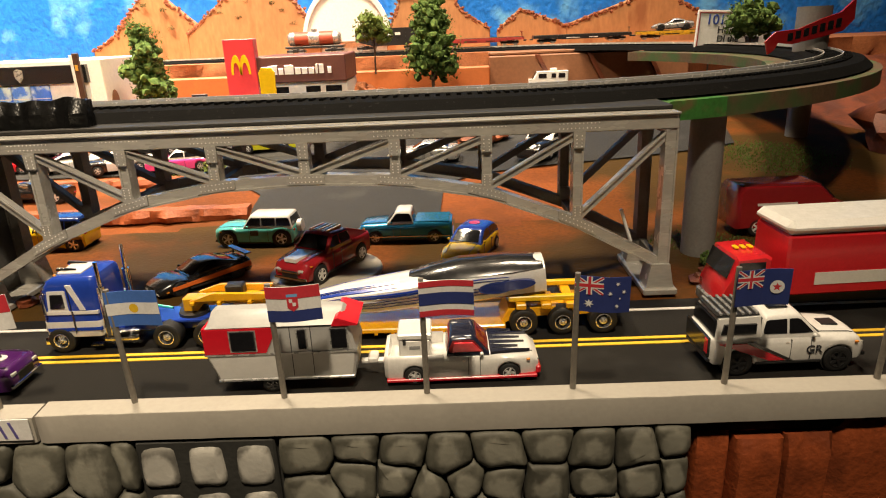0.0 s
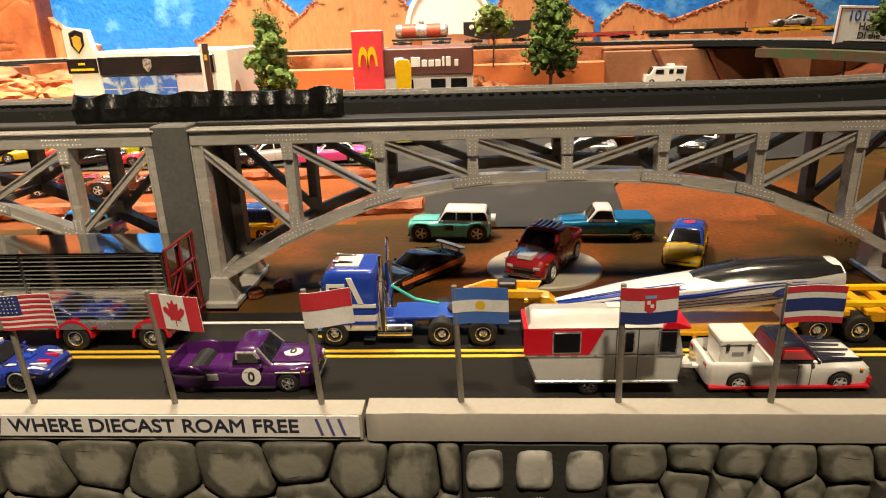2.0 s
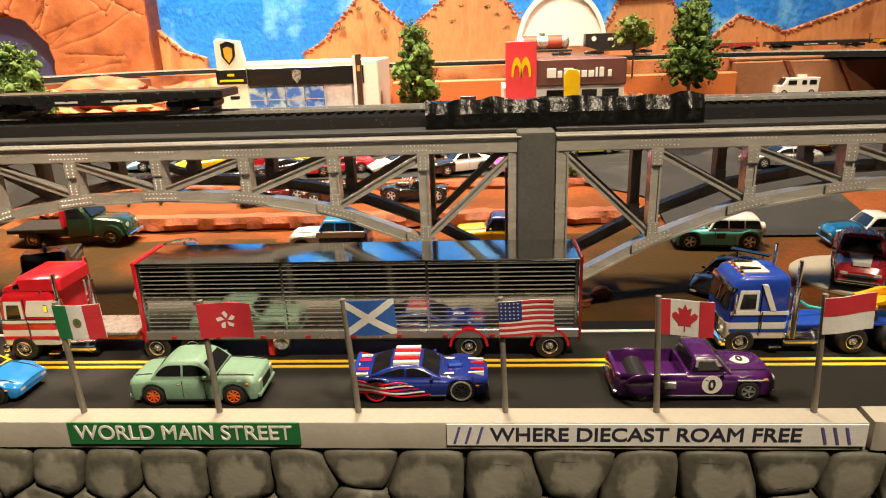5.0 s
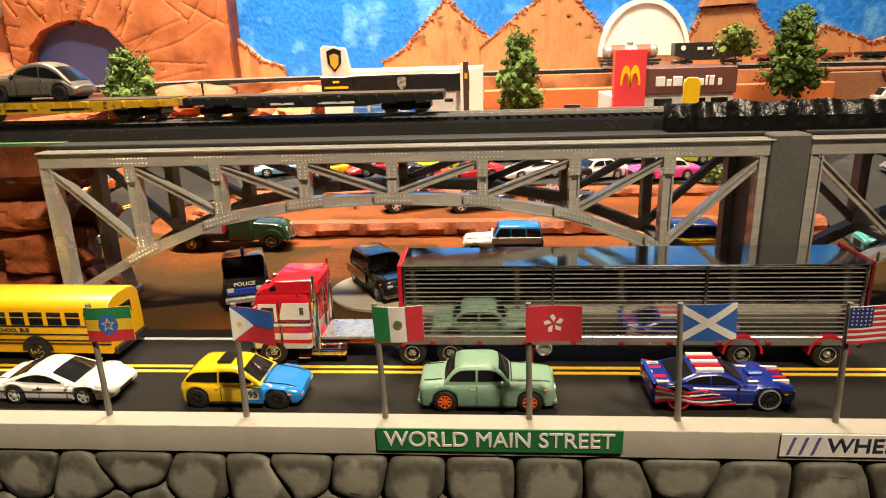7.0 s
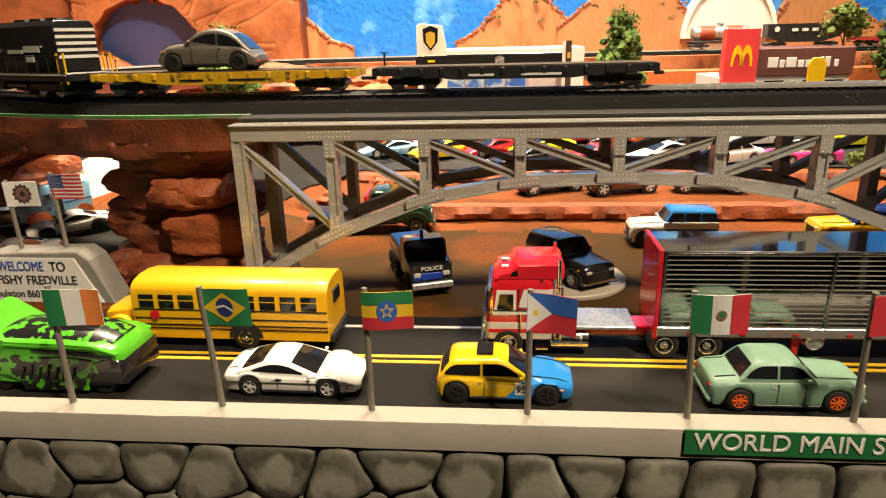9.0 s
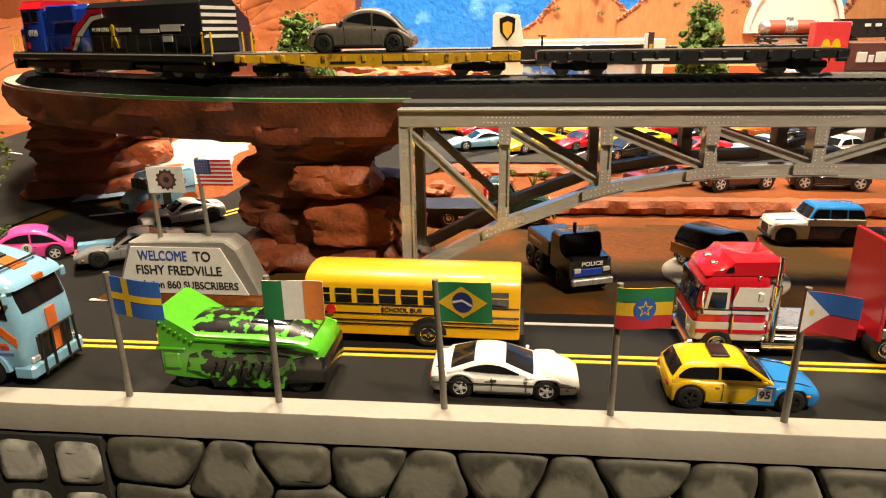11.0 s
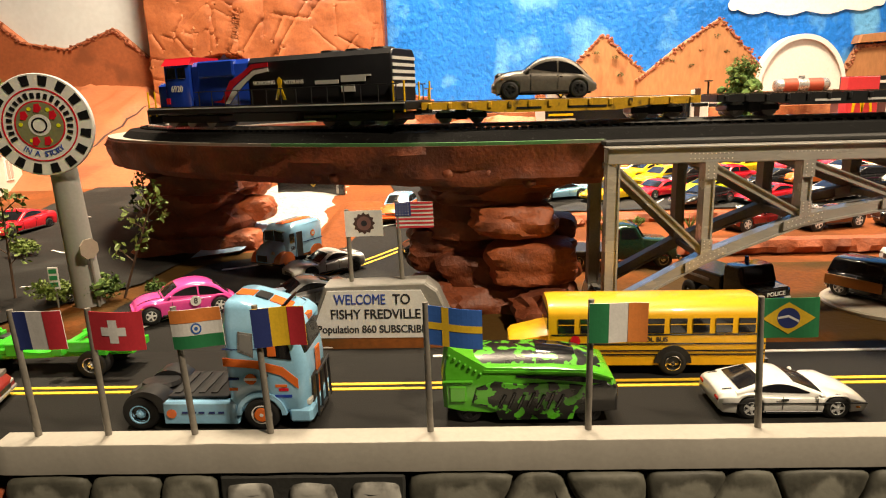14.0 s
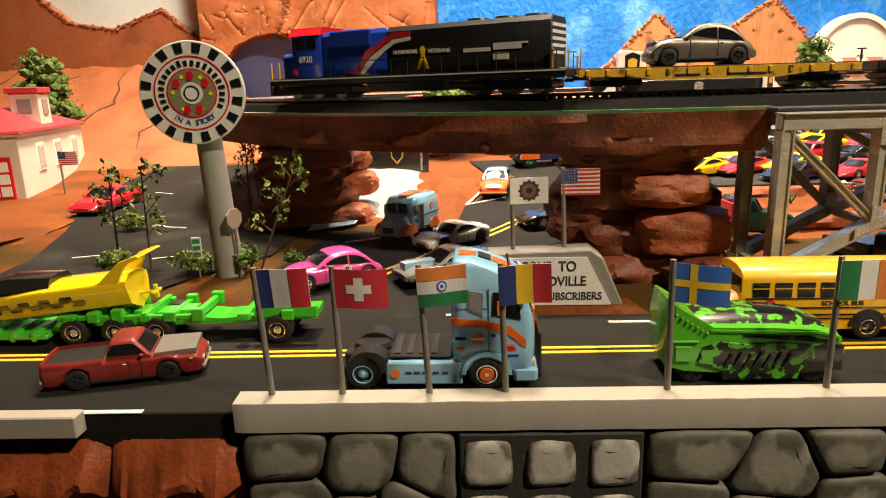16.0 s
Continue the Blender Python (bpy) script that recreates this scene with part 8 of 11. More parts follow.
# yellow school bus
t = thing("school_bus", "bright yellow toy school bus with dark windows and black side lines", "bus", (-0.7935, 0.3510, ROAD_Z), 178.5, FAR)
BUSY = paint("bus_yellow", (0.74, 0.40, 0.004), 0.42)
sec = [(-0.0175, 0.0060), (-0.0180, 0.0145), (-0.0172, 0.0335), (-0.0155, 0.0368), (-0.0120, 0.0390), (-0.0050, 0.0403), (0.0050, 0.0403), (0.0120, 0.0390), (0.0155, 0.0368), (0.0172, 0.0335), (0.0180, 0.0145), (0.0175, 0.0060)]
part("body", Shape().loft([[(x, y * k, 0.023 + (z - 0.023) * k2) for y, z in sec] for x, k, k2 in ((-0.0640, 0.97, 0.97), (-0.0630, 1, 1), (0.0480, 1, 1), (0.0500, 0.97, 0.97))]), BUSY, t, smooth=35)
part("bonnet", Shape().loft([[(0.0495, -0.0130, 0.0060), (0.0495, -0.0130, 0.0218), (0.0495, -0.009, 0.0248), (0.0495, 0.009, 0.0248), (0.0495, 0.0130, 0.0218), (0.0495, 0.0130, 0.0060)], [(0.0690, -0.0120, 0.0060), (0.0690, -0.0120, 0.0183), (0.0690, -0.008, 0.0204), (0.0690, 0.008, 0.0204), (0.0690, 0.0120, 0.0183), (0.0690, 0.0120, 0.0060)], [(0.0710, -0.0110, 0.0075), (0.0710, -0.0110, 0.0170), (0.0710, -0.007, 0.0187), (0.0710, 0.007, 0.0187), (0.0710, 0.0110, 0.0170), (0.0710, 0.0110, 0.0075)]]), BUSY, t, smooth=35)
for sd in (-1, 1):
    for i in range(9):
        x = -0.0580 + 0.0118 * i
        part("side_window", Shape().prism([(x, 0.0243), (x + 0.0086, 0.0243), (x + 0.0086, 0.0322), (x, 0.0322)], sd * 0.0165, sd * 0.01785), GLASS, t)
        part("window_bar", Shape().box(x - 0.0002, x + 0.0088, sd * 0.0168, sd * 0.0181, 0.0288, 0.0293), BUSY, t)
    for z, d in ((0.0231, 0.0180), (0.0180, 0.0183), (0.0142, 0.0184), (0.0120, 0.0183)):
        part("rub_rail", Shape().box(-0.0635, 0.0485, sd * (d - 0.0012), sd * d, z, z + 0.0007), P_BLACK, t, "black side line")
    part("fender", Shape().prism([(0.0600 - 0.0105 * math.cos(math.pi * i / 10), 0.0075 + 0.0105 * math.sin(math.pi * i / 10)) for i in range(11)], sd * 0.009, sd * 0.0175), BUSY, t, smooth=30)
    part("wheel_arch", Shape().prism([(-0.0160 - 0.0098 * math.cos(math.pi * i / 12), 0.0075 + 0.0098 * math.sin(math.pi * i / 12)) for i in range(13)], sd * 0.0165, sd * 0.01845), BLACK, t)
    part("headlight", Shape().lathe([(0, 0.002), (0.001, 0.0016)], 14, pose(0.0708, sd * 0.0088, 0.0150, 0, 0, 90)), HEAD, t)
# nearest side carries the lettering and the stop sign
word("letters", "SCHOOL BUS", 0.0036, INK, t, Matrix.Translation((-0.002, 0.01800, 0.0207)) @ Matrix.Rotation(radians(180), 4, "Z") @ UP)
part("stop_sign", Shape().lathe([(0.0184, 0.0028), (0.0192, 0.0028)], 8, pose(0.0360, 0, 0.0205)), P_RED, t, "red stop sign")
part("windscreen", Shape().box(0.0492, 0.0505, -0.0145, 0.0145, 0.0255, 0.0340, 0.0004), GLASS, t)
part("rear_window", Shape().box(-0.0650, -0.0636, -0.006, 0.006, 0.0245, 0.0320, 0.0004), GLASS, t)
part("front_bumper", Shape().box(0.0705, 0.0730, -0.0150, 0.0150, 0.0045, 0.0085, 0.0006), BLACK, t)
part("rear_bumper", Shape().box(-0.0665, -0.0638, -0.0170, 0.0170, 0.0050, 0.0095, 0.0006), BLACK, t)
part("chassis", Shape().box(-0.060, 0.068, -0.010, 0.010, 0.0035, 0.0065), BLACK, t)
wheels(t, (-0.0160, 0.0600), 0.0186, 0.0075, 0.0066, CHROME, 6)

# green low-loader with the chequered yellow boat
t = thing("low_loader", "lime green toy low-loader trailer with chrome wheels", "trailer", (-1.17, 0.3570, ROAD_Z), 0, FAR)
LG = paint("loader_green", (0.06, 0.50, 0.03))
part("deck", Shape().box(-0.150, -0.052, -0.0170, 0.0170, 0.0040, 0.0068, 0.0006), LG, t)
for i in range(8):
    part("deck_rib", Shape().box(-0.148 + 0.0125 * i, -0.146 + 0.0125 * i, -0.0180, 0.0180, 0.0035, 0.0090), LG, t)
part("rear_frame", Shape().prism([(-0.056, 0.0050), (-0.048, 0.0140), (0.030, 0.0150), (0.048, 0.0130), (0.075, 0.0150), (0.102, 0.0160), (0.102, 0.0120), (0.040, 0.0095), (-0.040, 0.0095)], -0.010, 0.010, "y", 0.0008), LG, t)
for i, x in enumerate((-0.040, -0.026, -0.012, 0.004, 0.018, 0.034, 0.060, 0.085)):
    part("crossbar", Shape().box(x, x + 0.0036, -0.0175, 0.0175, 0.0150, 0.0176 + 0.002 * (i % 2), 0.0006), LG, t)
    for sd in (-1, 1):
        part("stake_pocket", Shape().box(x - 0.001, x + 0.0058, sd * 0.0135, sd * 0.0178, 0.0138, 0.0182 + 0.0016 * (i % 3), 0.0005), LG, t)
for i in range(6):
    part("ramp_rib", Shape().box(-0.046 + 0.0135 * i, -0.0380 + 0.0135 * i, -0.0062, 0.0062, 0.0146, 0.0160 + 0.0012 * (i % 2), 0.0004), LG, t)
part("side_beam", Shape().box(-0.045, 0.035, -0.0168, -0.0140, 0.0148, 0.0178, 0.0005), LG, t)
part("side_beam", Shape().box(0.068, 0.104, -0.0160, -0.0132, 0.0150, 0.0215, 0.0005), LG, t)
wheels(t, (-0.036, -0.012, 0.012, 0.081), 0.0180, 0.0082, 0.0100, GOLD, 6)
CHEQ = paint("boat_yellow", (0.80, 0.58, 0.01))
b, rg = hull("race_boat", "bright yellow toy race boat with black chequered band", (-1.245, 0.3570, ROAD_Z + 0.0082), 180, 0.150, 0.034, 0.0235, CHEQ, CHEQ, 6)
part("cockpit", Shape().loft([[(x, -w, z), (x, -w * 0.7, z + h), (x, 0, z + h * 1.2), (x, w * 0.7, z + h), (x, w, z)] for x, w, z, h in ((-0.030, 0.0125, 0.0220, 0.005), (-0.005, 0.0135, 0.0220, 0.0075), (0.030, 0.010, 0.0205, 0.0035), (0.045, 0.006, 0.0195, 0.001))]), P_BLACK, b, "black cockpit canopy", smooth=45)
for sd in (-1, 1):
    part("tail_fin", Shape().prism([(-0.070, 0.018), (-0.050, 0.019), (-0.060, 0.0215), (-0.074, 0.0320), (-0.085, 0.0345), (-0.087, 0.0335), (-0.077, 0.0295)], sd * 0.0118, sd * 0.0134, "y", 0.0004), CHEQ, b, "yellow swept tail fin")
    for i in range(4, 17):
        for j in range(2):
            if (i + j) % 2 == 0:
                ra, rc = rg[i], rg[i + 1]
                lo, hi = (1, 2) if sd < 0 else (9, 8)
                o = Vector((0, sd * 0.0005, 0.0002))
                q = [Vector(r[lo]).lerp(Vector(r[hi]), u) for r, u in ((ra, 0.35 + 0.3 * j), (rc, 0.35 + 0.3 * j), (rc, 0.65 + 0.3 * j), (ra, 0.65 + 0.3 * j))]
                part("check", Shape().loft([[p + o for p in q], [p - o for p in q]]), P_BLACK, b)
part("tail_wing", Shape().box(-0.0865, -0.0815, -0.0135, 0.0135, 0.0330, 0.0340, 0.0004), CHEQ, b)
part("propeller", Shape().box(-0.086, -0.084, -0.0010, 0.0010, 0.006, 0.014, 0.0003).box(-0.086, -0.084, -0.005, 0.005, 0.0090, 0.0108, 0.0003).rod((-0.085, 0, 0.010), (-0.072, 0, 0.010), 0.0009, 8), CHEQ, b)

# red box lorry at the east end
t = thing("box_lorry", "red toy box lorry with white roof and white stripe", "lorry", (0.232, 0.3660, ROAD_Z), 183, FAR)
t.matrix_world = t.matrix_world @ Matrix.Diagonal((0.88, 0.92, 0.88, 1))
P_RED2 = paint("bright_red", (0.58, 0.018, 0.025))
part("cab", Shape().prism([(0.062, 0.010), (0.062, 0.0430), (0.066, 0.0455), (0.086, 0.0445), (0.091, 0.0290), (0.095, 0.0200), (0.095, 0.0080)], -0.0175, 0.0175, "y", 0.0022), P_RED2, t, smooth=40)
part("windscreen", Shape().prism([(0.0868, 0.0425), (0.0910, 0.0300), (0.0920, 0.0300), (0.0880, 0.0430)], -0.0150, 0.0150), GLASS, t)
for sd in (-1, 1):
    part("side_window", Shape().prism([(0.067, 0.0300), (0.0870, 0.0300), (0.0845, 0.0410), (0.067, 0.0410)], sd * 0.0172, sd * 0.0179), GLASS, t)
part("box", Shape().box(-0.085, 0.055, -0.0210, 0.0210, 0.0170, 0.0590, 0.0014), P_RED2, t)
part("box_roof", Shape().box(-0.087, 0.057, -0.0222, 0.0222, 0.0590, 0.0685, 0.0040), P_WHITE, t, "white box roof")
part("white_stripe", Shape().box(-0.080, 0.035, -0.0214, 0.0214, 0.0245, 0.0330), P_WHITE, t, "white side stripe")
part("chassis", Shape().box(-0.080, 0.090, -0.012, 0.012, 0.0070, 0.0170, 0.0010), BLACK, t)
part("front_bumper", Shape().box(0.092, 0.0965, -0.0175, 0.0175, 0.0040, 0.0120, 0.0010), P_SILVER, t)
for x in (0.068, 0.073, 0.078):
    part("roof_light", Shape().box(x, x + 0.003, -0.003, 0.003, 0.0452, 0.0468, 0.0005), P_YELLOW, t)
wheels(t, (0.078, -0.040, -0.062), 0.0185, 0.0085, 0.0085, P_RED2, 6)
t = thing("panel_van", "dark red toy panel van with rounded roof", "van", (0.272, 0.525, ground_z(0.272, 0.525)), 2)
part("body", Shape().prism([(-0.045, 0.006), (-0.046, 0.036), (-0.042, 0.041), (0.020, 0.041), (0.033, 0.0285), (0.044, 0.024), (0.046, 0.008)], -0.0185, 0.0185, "y", 0.0030), paint("dark_red", (0.26, 0.012, 0.016)), t, smooth=45)
part("windscreen", Shape().prism([(0.021, 0.0400), (0.033, 0.0290), (0.0340, 0.0296), (0.022, 0.0408)], -0.0150, 0.0150), GLASS, t)
part("label_bar", Shape().box(-0.030, 0.002, -0.0190, -0.0182, 0.0255, 0.0275), P_WHITE, t)
wheels(t, (-0.028, 0.030), 0.0185, 0.0075, 0.0065, P_WHITE, 5)


# ---- cars on the dirt and terraces ----
def on_ground(x, y, lift=0.0):
    return (x, y, ground_z(x, y) + lift)


DIRTG = "cars on the dirt"
BEIGE = plain("beige_disc", (0.38, 0.34, 0.27))
solo("turntable", Shape().lathe([(0, 0.0001), (0, 0.042), (0.002, 0.042), (0.003, 0.041), (0.003, 0.0001)], 48, pose(-0.098, 0.460, 0.0, 90)), BEIGE, "round beige display disc on the dirt", "display disc", smooth=40)
solo("turntable", Shape().lathe([(0, 0.0001), (0, 0.040), (0.002, 0.040), (0.003, 0.039), (0.003, 0.0001)], 48, pose(-0.592, 0.456, 0.0, 90)), BEIGE, "round beige display disc on the dirt", "display disc", smooth=40)
t = car("sports_car", "racer", "black and orange toy race car parked on dirt", on_ground(-0.190, 0.450), 226, P_BLACK, group=DIRTG, rim=BLACK, high=0.95)
for sd in (-1, 1):
    part("side_stripe", Shape().prism([(-0.033, 0.0075), (0.028, 0.0055), (0.028, 0.0080), (-0.033, 0.0115)], sd * 0.0148, sd * 0.0158), P_ORANGE, t, "orange side stripe")
part("rear_wing", Shape().box(-0.035, -0.030, -0.0145, 0.0145, 0.0165, 0.0175, 0.0003).box(-0.033, -0.032, -0.010, -0.009, 0.012, 0.0166).box(-0.033, -0.032, 0.009, 0.010, 0.012, 0.0166), P_BLACK, t)
t = car("pickup_truck", "crew", "burgundy toy crew-cab pickup with white bonnet stripes", (-0.098, 0.457, 0.0032), 243, P_BURG, wb=0.050, r=0.0072, clear=0.0055, bumper=CHROME, rim=P_WHITE, group=DIRTG, high=1.02)
part("hood_stripe", Shape().prism([(0.018, -0.007), (0.038, -0.005), (0.038, 0.005), (0.018, 0.007)], 0.0185, 0.0212, "z"), P_WHITE, t, "white bonnet badge")
for i in range(5):
    part("roof_stripe", Shape().box(-0.012, 0.004, -0.0085 + 0.0038 * i, -0.0068 + 0.0038 * i, 0.0310, 0.0326), P_SILVER if i % 2 else P_ORANGE, t)
part("grille_bar", Shape().box(0.0395, 0.0408, -0.010, 0.010, 0.0115, 0.0125), CHROME, t)
t = car("hatchback", "hatch", "yellow and blue toy rally hatchback", on_ground(0.012, 0.486), 248, P_YELLOW, roof=P_BLUE, group=DIRTG, rim=P_WHITE)
part("roof_badge", Shape().lathe([(0, 0.0045), (0.0005, 0.0045)], 20, pose(-0.010, 0, 0.0247, -90)), P_RED, t, "red roof badge")
t = car("off_roader", "jeep", "teal toy off-roader with white hard top and spare wheel", on_ground(-0.170, 0.541), 176, P_TEAL, wb=0.047, r=0.0076, high=0.87, roof=P_WHITE, bumper=BLACK, group=DIRTG, k=1.06, rim=RIM)
part("spare_wheel", Shape().lathe([(-0.002, 0.0001), (-0.002, 0.0055), (0.002, 0.0055), (0.002, 0.0001)], 20, pose(-0.0365, 0, 0.0150, 0, 0, 90)), P_WHITE, t, "white spare wheel cover", smooth=40)
part("number_square", Shape().box(-0.004, 0.003, -0.0160, 0.0160, 0.0105, 0.0150), P_BLACK, t, "dark number square")
MET_BLUE = mat("metallic_blue", (0.014, 0.20, 0.40), 0.22, 0.50, 0.08, 250, 0.03, coat=0.6)
t = car("pickup_truck", "pickup", "metallic blue toy pickup with white cab roof", on_ground(-0.042, 0.536), 178, MET_BLUE, wb=0.050, r=0.0055, roof=P_WHITE, bumper=CHROME, group=DIRTG)
part("bed_cover", Shape().box(-0.0380, -0.0090, -0.0135, 0.0135, 0.0172, 0.0190, 0.0005), MET_BLUE, t)
part("side_chrome", Shape().box(-0.038, 0.038, -0.0158, 0.0158, 0.0060, 0.0068), CHROME, t)
t = car("off_roader", "jeep", "yellow toy off-roader with dark blue canopy", on_ground(-0.355, 0.546), 180, P_YELLOW, wb=0.050, r=0.0072, roof=P_NAVY, group=DIRTG, rim=GOLD, k=1.08, high=0.95)
part("side_vent", Shape().box(-0.034, -0.008, -0.0163, 0.0163, 0.0120, 0.0150), mat("yellow_slats", (0.55, 0.32, 0.02), 0.4, 0, 0.3, 400, 0.2), t)
t = car("off_roader", "jeep", "blue and white toy off-roader with blue roof rack", on_ground(-0.500, 0.545), 180, P_NAVY, wb=0.047, r=0.0068, roof=P_CYAN, front=(0.008, P_WHITE, "white bonnet"), group=DIRTG, k=1.06, rim=BLACK, bumper=BLACK, high=0.96)
part("white_band", Shape().box(-0.032, 0.010, -0.0161, 0.0161, 0.0155, 0.0205), P_WHITE, t, "white waist band")

t = thing("flatbed_truck", "dark green toy flatbed lorry with black bed", "lorry", on_ground(-0.748, 0.580), 3, DIRTG)
part("bonnet", Shape().prism([(0.014, 0.008), (0.014, 0.0260), (0.040, 0.0240), (0.047, 0.0200), (0.049, 0.008)], -0.0135, 0.0135, "y", 0.0022), P_DGREEN, t, smooth=45)
part("cab", Shape().prism([(-0.006, 0.008), (-0.006, 0.0360), (-0.003, 0.0380), (0.009, 0.0380), (0.017, 0.0260), (0.017, 0.008)], -0.0165, 0.0165, "y", 0.0018), P_DGREEN, t, smooth=45)
part("windscreen", Shape().prism([(0.0105, 0.0365), (0.0170, 0.0270), (0.0180, 0.0276), (0.0116, 0.0372)], -0.0135, 0.0135), GLASS, t)
for sd in (-1, 1):
    part("side_window", Shape().prism([(-0.003, 0.0265), (0.0125, 0.0265), (0.0070, 0.0350), (-0.003, 0.0350)], sd * 0.0160, sd * 0.0169), GLASS, t)
    part("fender", Shape().prism([(0.034 - 0.0115 * math.cos(math.pi * i / 10), 0.008 + 0.0112 * math.sin(math.pi * i / 10)) for i in range(11)], sd * 0.009, sd * 0.0180), P_DGREEN, t, smooth=40)
    part("headlight", Shape().lathe([(0, 0.0024), (0.0012, 0.0018)], 14, pose(0.0480, sd * 0.0095, 0.0180, 0, 0, 90)), HEAD, t)
part("bed", Shape().box(-0.062, -0.008, -0.0185, 0.0185, 0.0135, 0.0175, 0.0006), BLACK, t)
part("headboard", Shape().box(-0.0105, -0.0080, -0.0175, 0.0175, 0.0175, 0.0345, 0.0006), P_RED, t, "red headboard")
part("chassis", Shape().box(-0.058, 0.046, -0.008, 0.008, 0.0070, 0.0135), BLACK, t)
part("front_bumper", Shape().box(0.0480, 0.0510, -0.0150, 0.0150, 0.0060, 0.0100, 0.0008), CHROME, t)
wheels(t, (0.034, -0.040), 0.0180, 0.0078, 0.0070, CHROME, 6)

t = thing("utility_truck", "black and blue toy six-wheel utility truck", "lorry", on_ground(-0.697, 0.455), -70, DIRTG)
t.matrix_world = t.matrix_world @ Matrix.Scale(0.88, 4)
part("cab", Shape().prism([(0.004, 0.012), (0.004, 0.0380), (0.007, 0.0405), (0.020, 0.0400), (0.0250, 0.0270), (0.0390, 0.0245), (0.0405, 0.0110)], -0.0165, 0.0165, "y", 0.0018), P_BLACK, t, smooth=45)
part("windscreen", Shape().prism([(0.0210, 0.0385), (0.0252, 0.0280), (0.0262, 0.0282), (0.0222, 0.0390)], -0.0140, 0.0140), GLASS, t)
for sd in (-1, 1):
    part("side_window", Shape().prism([(0.007, 0.0285), (0.0225, 0.0285), (0.0190, 0.0375), (0.007, 0.0375)], sd * 0.0160, sd * 0.0168), GLASS, t)
    part("headlight", Shape().box(0.0395, 0.0415, sd * 0.0085, sd * 0.0140, 0.0165, 0.0200, 0.0005), HEAD, t)
part("blue_grille", Shape().box(0.0395, 0.0413, -0.0145, 0.0080, 0.0140, 0.0195, 0.0005), P_BLUE, t, "blue grille band")
part("bonnet_stripe", Shape().prism([(0.026, -0.014), (0.038, -0.014), (0.038, 0.014), (0.026, 0.014)], 0.0245, 0.0268, "z"), P_BLACK, t)
word("letters", "POLICE", 0.0042, P_WHITE, t, Matrix.Translation((0.0409, 0, 0.0229)) @ Matrix.Rotation(radians(90), 4, "Z") @ UP, width=0.0165)
part("cargo_box", Shape().box(-0.042, 0.002, -0.0165, 0.0165, 0.0160, 0.0290, 0.0012), P_BLACK, t)
part("side_label", Shape().box(-0.036, -0.010, -0.0170, 0.0170, 0.0220, 0.0240), P_GREY, t)
part("bumper", Shape().box(0.0400, 0.0440, -0.0160, 0.0160, 0.0075, 0.0125, 0.0008), P_SILVER, t)
part("beacon", Shape().rod((0.010, 0, 0.0400), (0.010, 0, 0.0450), 0.0015, 10), P_BLUE, t)
part("chassis", Shape().box(-0.040, 0.038, -0.008, 0.008, 0.0080, 0.0160), BLACK, t)
wheels(t, (0.027, -0.014, -0.033), 0.0180, 0.0085, 0.0080, BLACK, 6)
t = car("estate_car", "jeep", "black toy estate car with orange flanks on a display disc", (-0.592, 0.458, 0.0032), -58, P_BLACK, wb=0.046, r=0.0058, rim=RIM, bumper=CHROME, group=DIRTG, high=0.88, k=1.05)
for sd in (-1, 1):
    part("flank", Shape().box(-0.033, 0.006, sd * 0.0160, sd * 0.0168, 0.0075, 0.0150, 0.0003), paint("copper", (0.35, 0.13, 0.03)), t, "copper flank")

# terrace rods
ROD = "hot rods on the terrace"
for x, y, h, col, nm in ((-0.520, 0.662, 196, paint("bronze_brown", (0.10, 0.03, 0.015)), "dark brown"), (-0.436, 0.665, 176, P_BLACK, "black"), (-0.590, 0.668, 205, paint("deep_red", (0.16, 0.012, 0.012)), "deep red")):
    t = car("hot_rod", "bodyless", nm + " toy hot rod with big rear tyres on the terrace", on_ground(x, y), h, col, wb=0.048, r=0.0075, tyre=0.008, clear=0.006, rim=RIM, group=ROD)
    part("engine", Shape().box(0.006, 0.020, -0.006, 0.006, 0.0140, 0.0210, 0.0010), CHROME, t)
    for i in range(4):
        for sd in (-1, 1):
            part("exhaust_pipe", Shape().rod((0.008 + 0.003 * i, sd * 0.005, 0.018), (0.006 + 0.003 * i, sd * 0.0120, 0.0215), 0.0008, 8), GOLD, t, smooth=60)

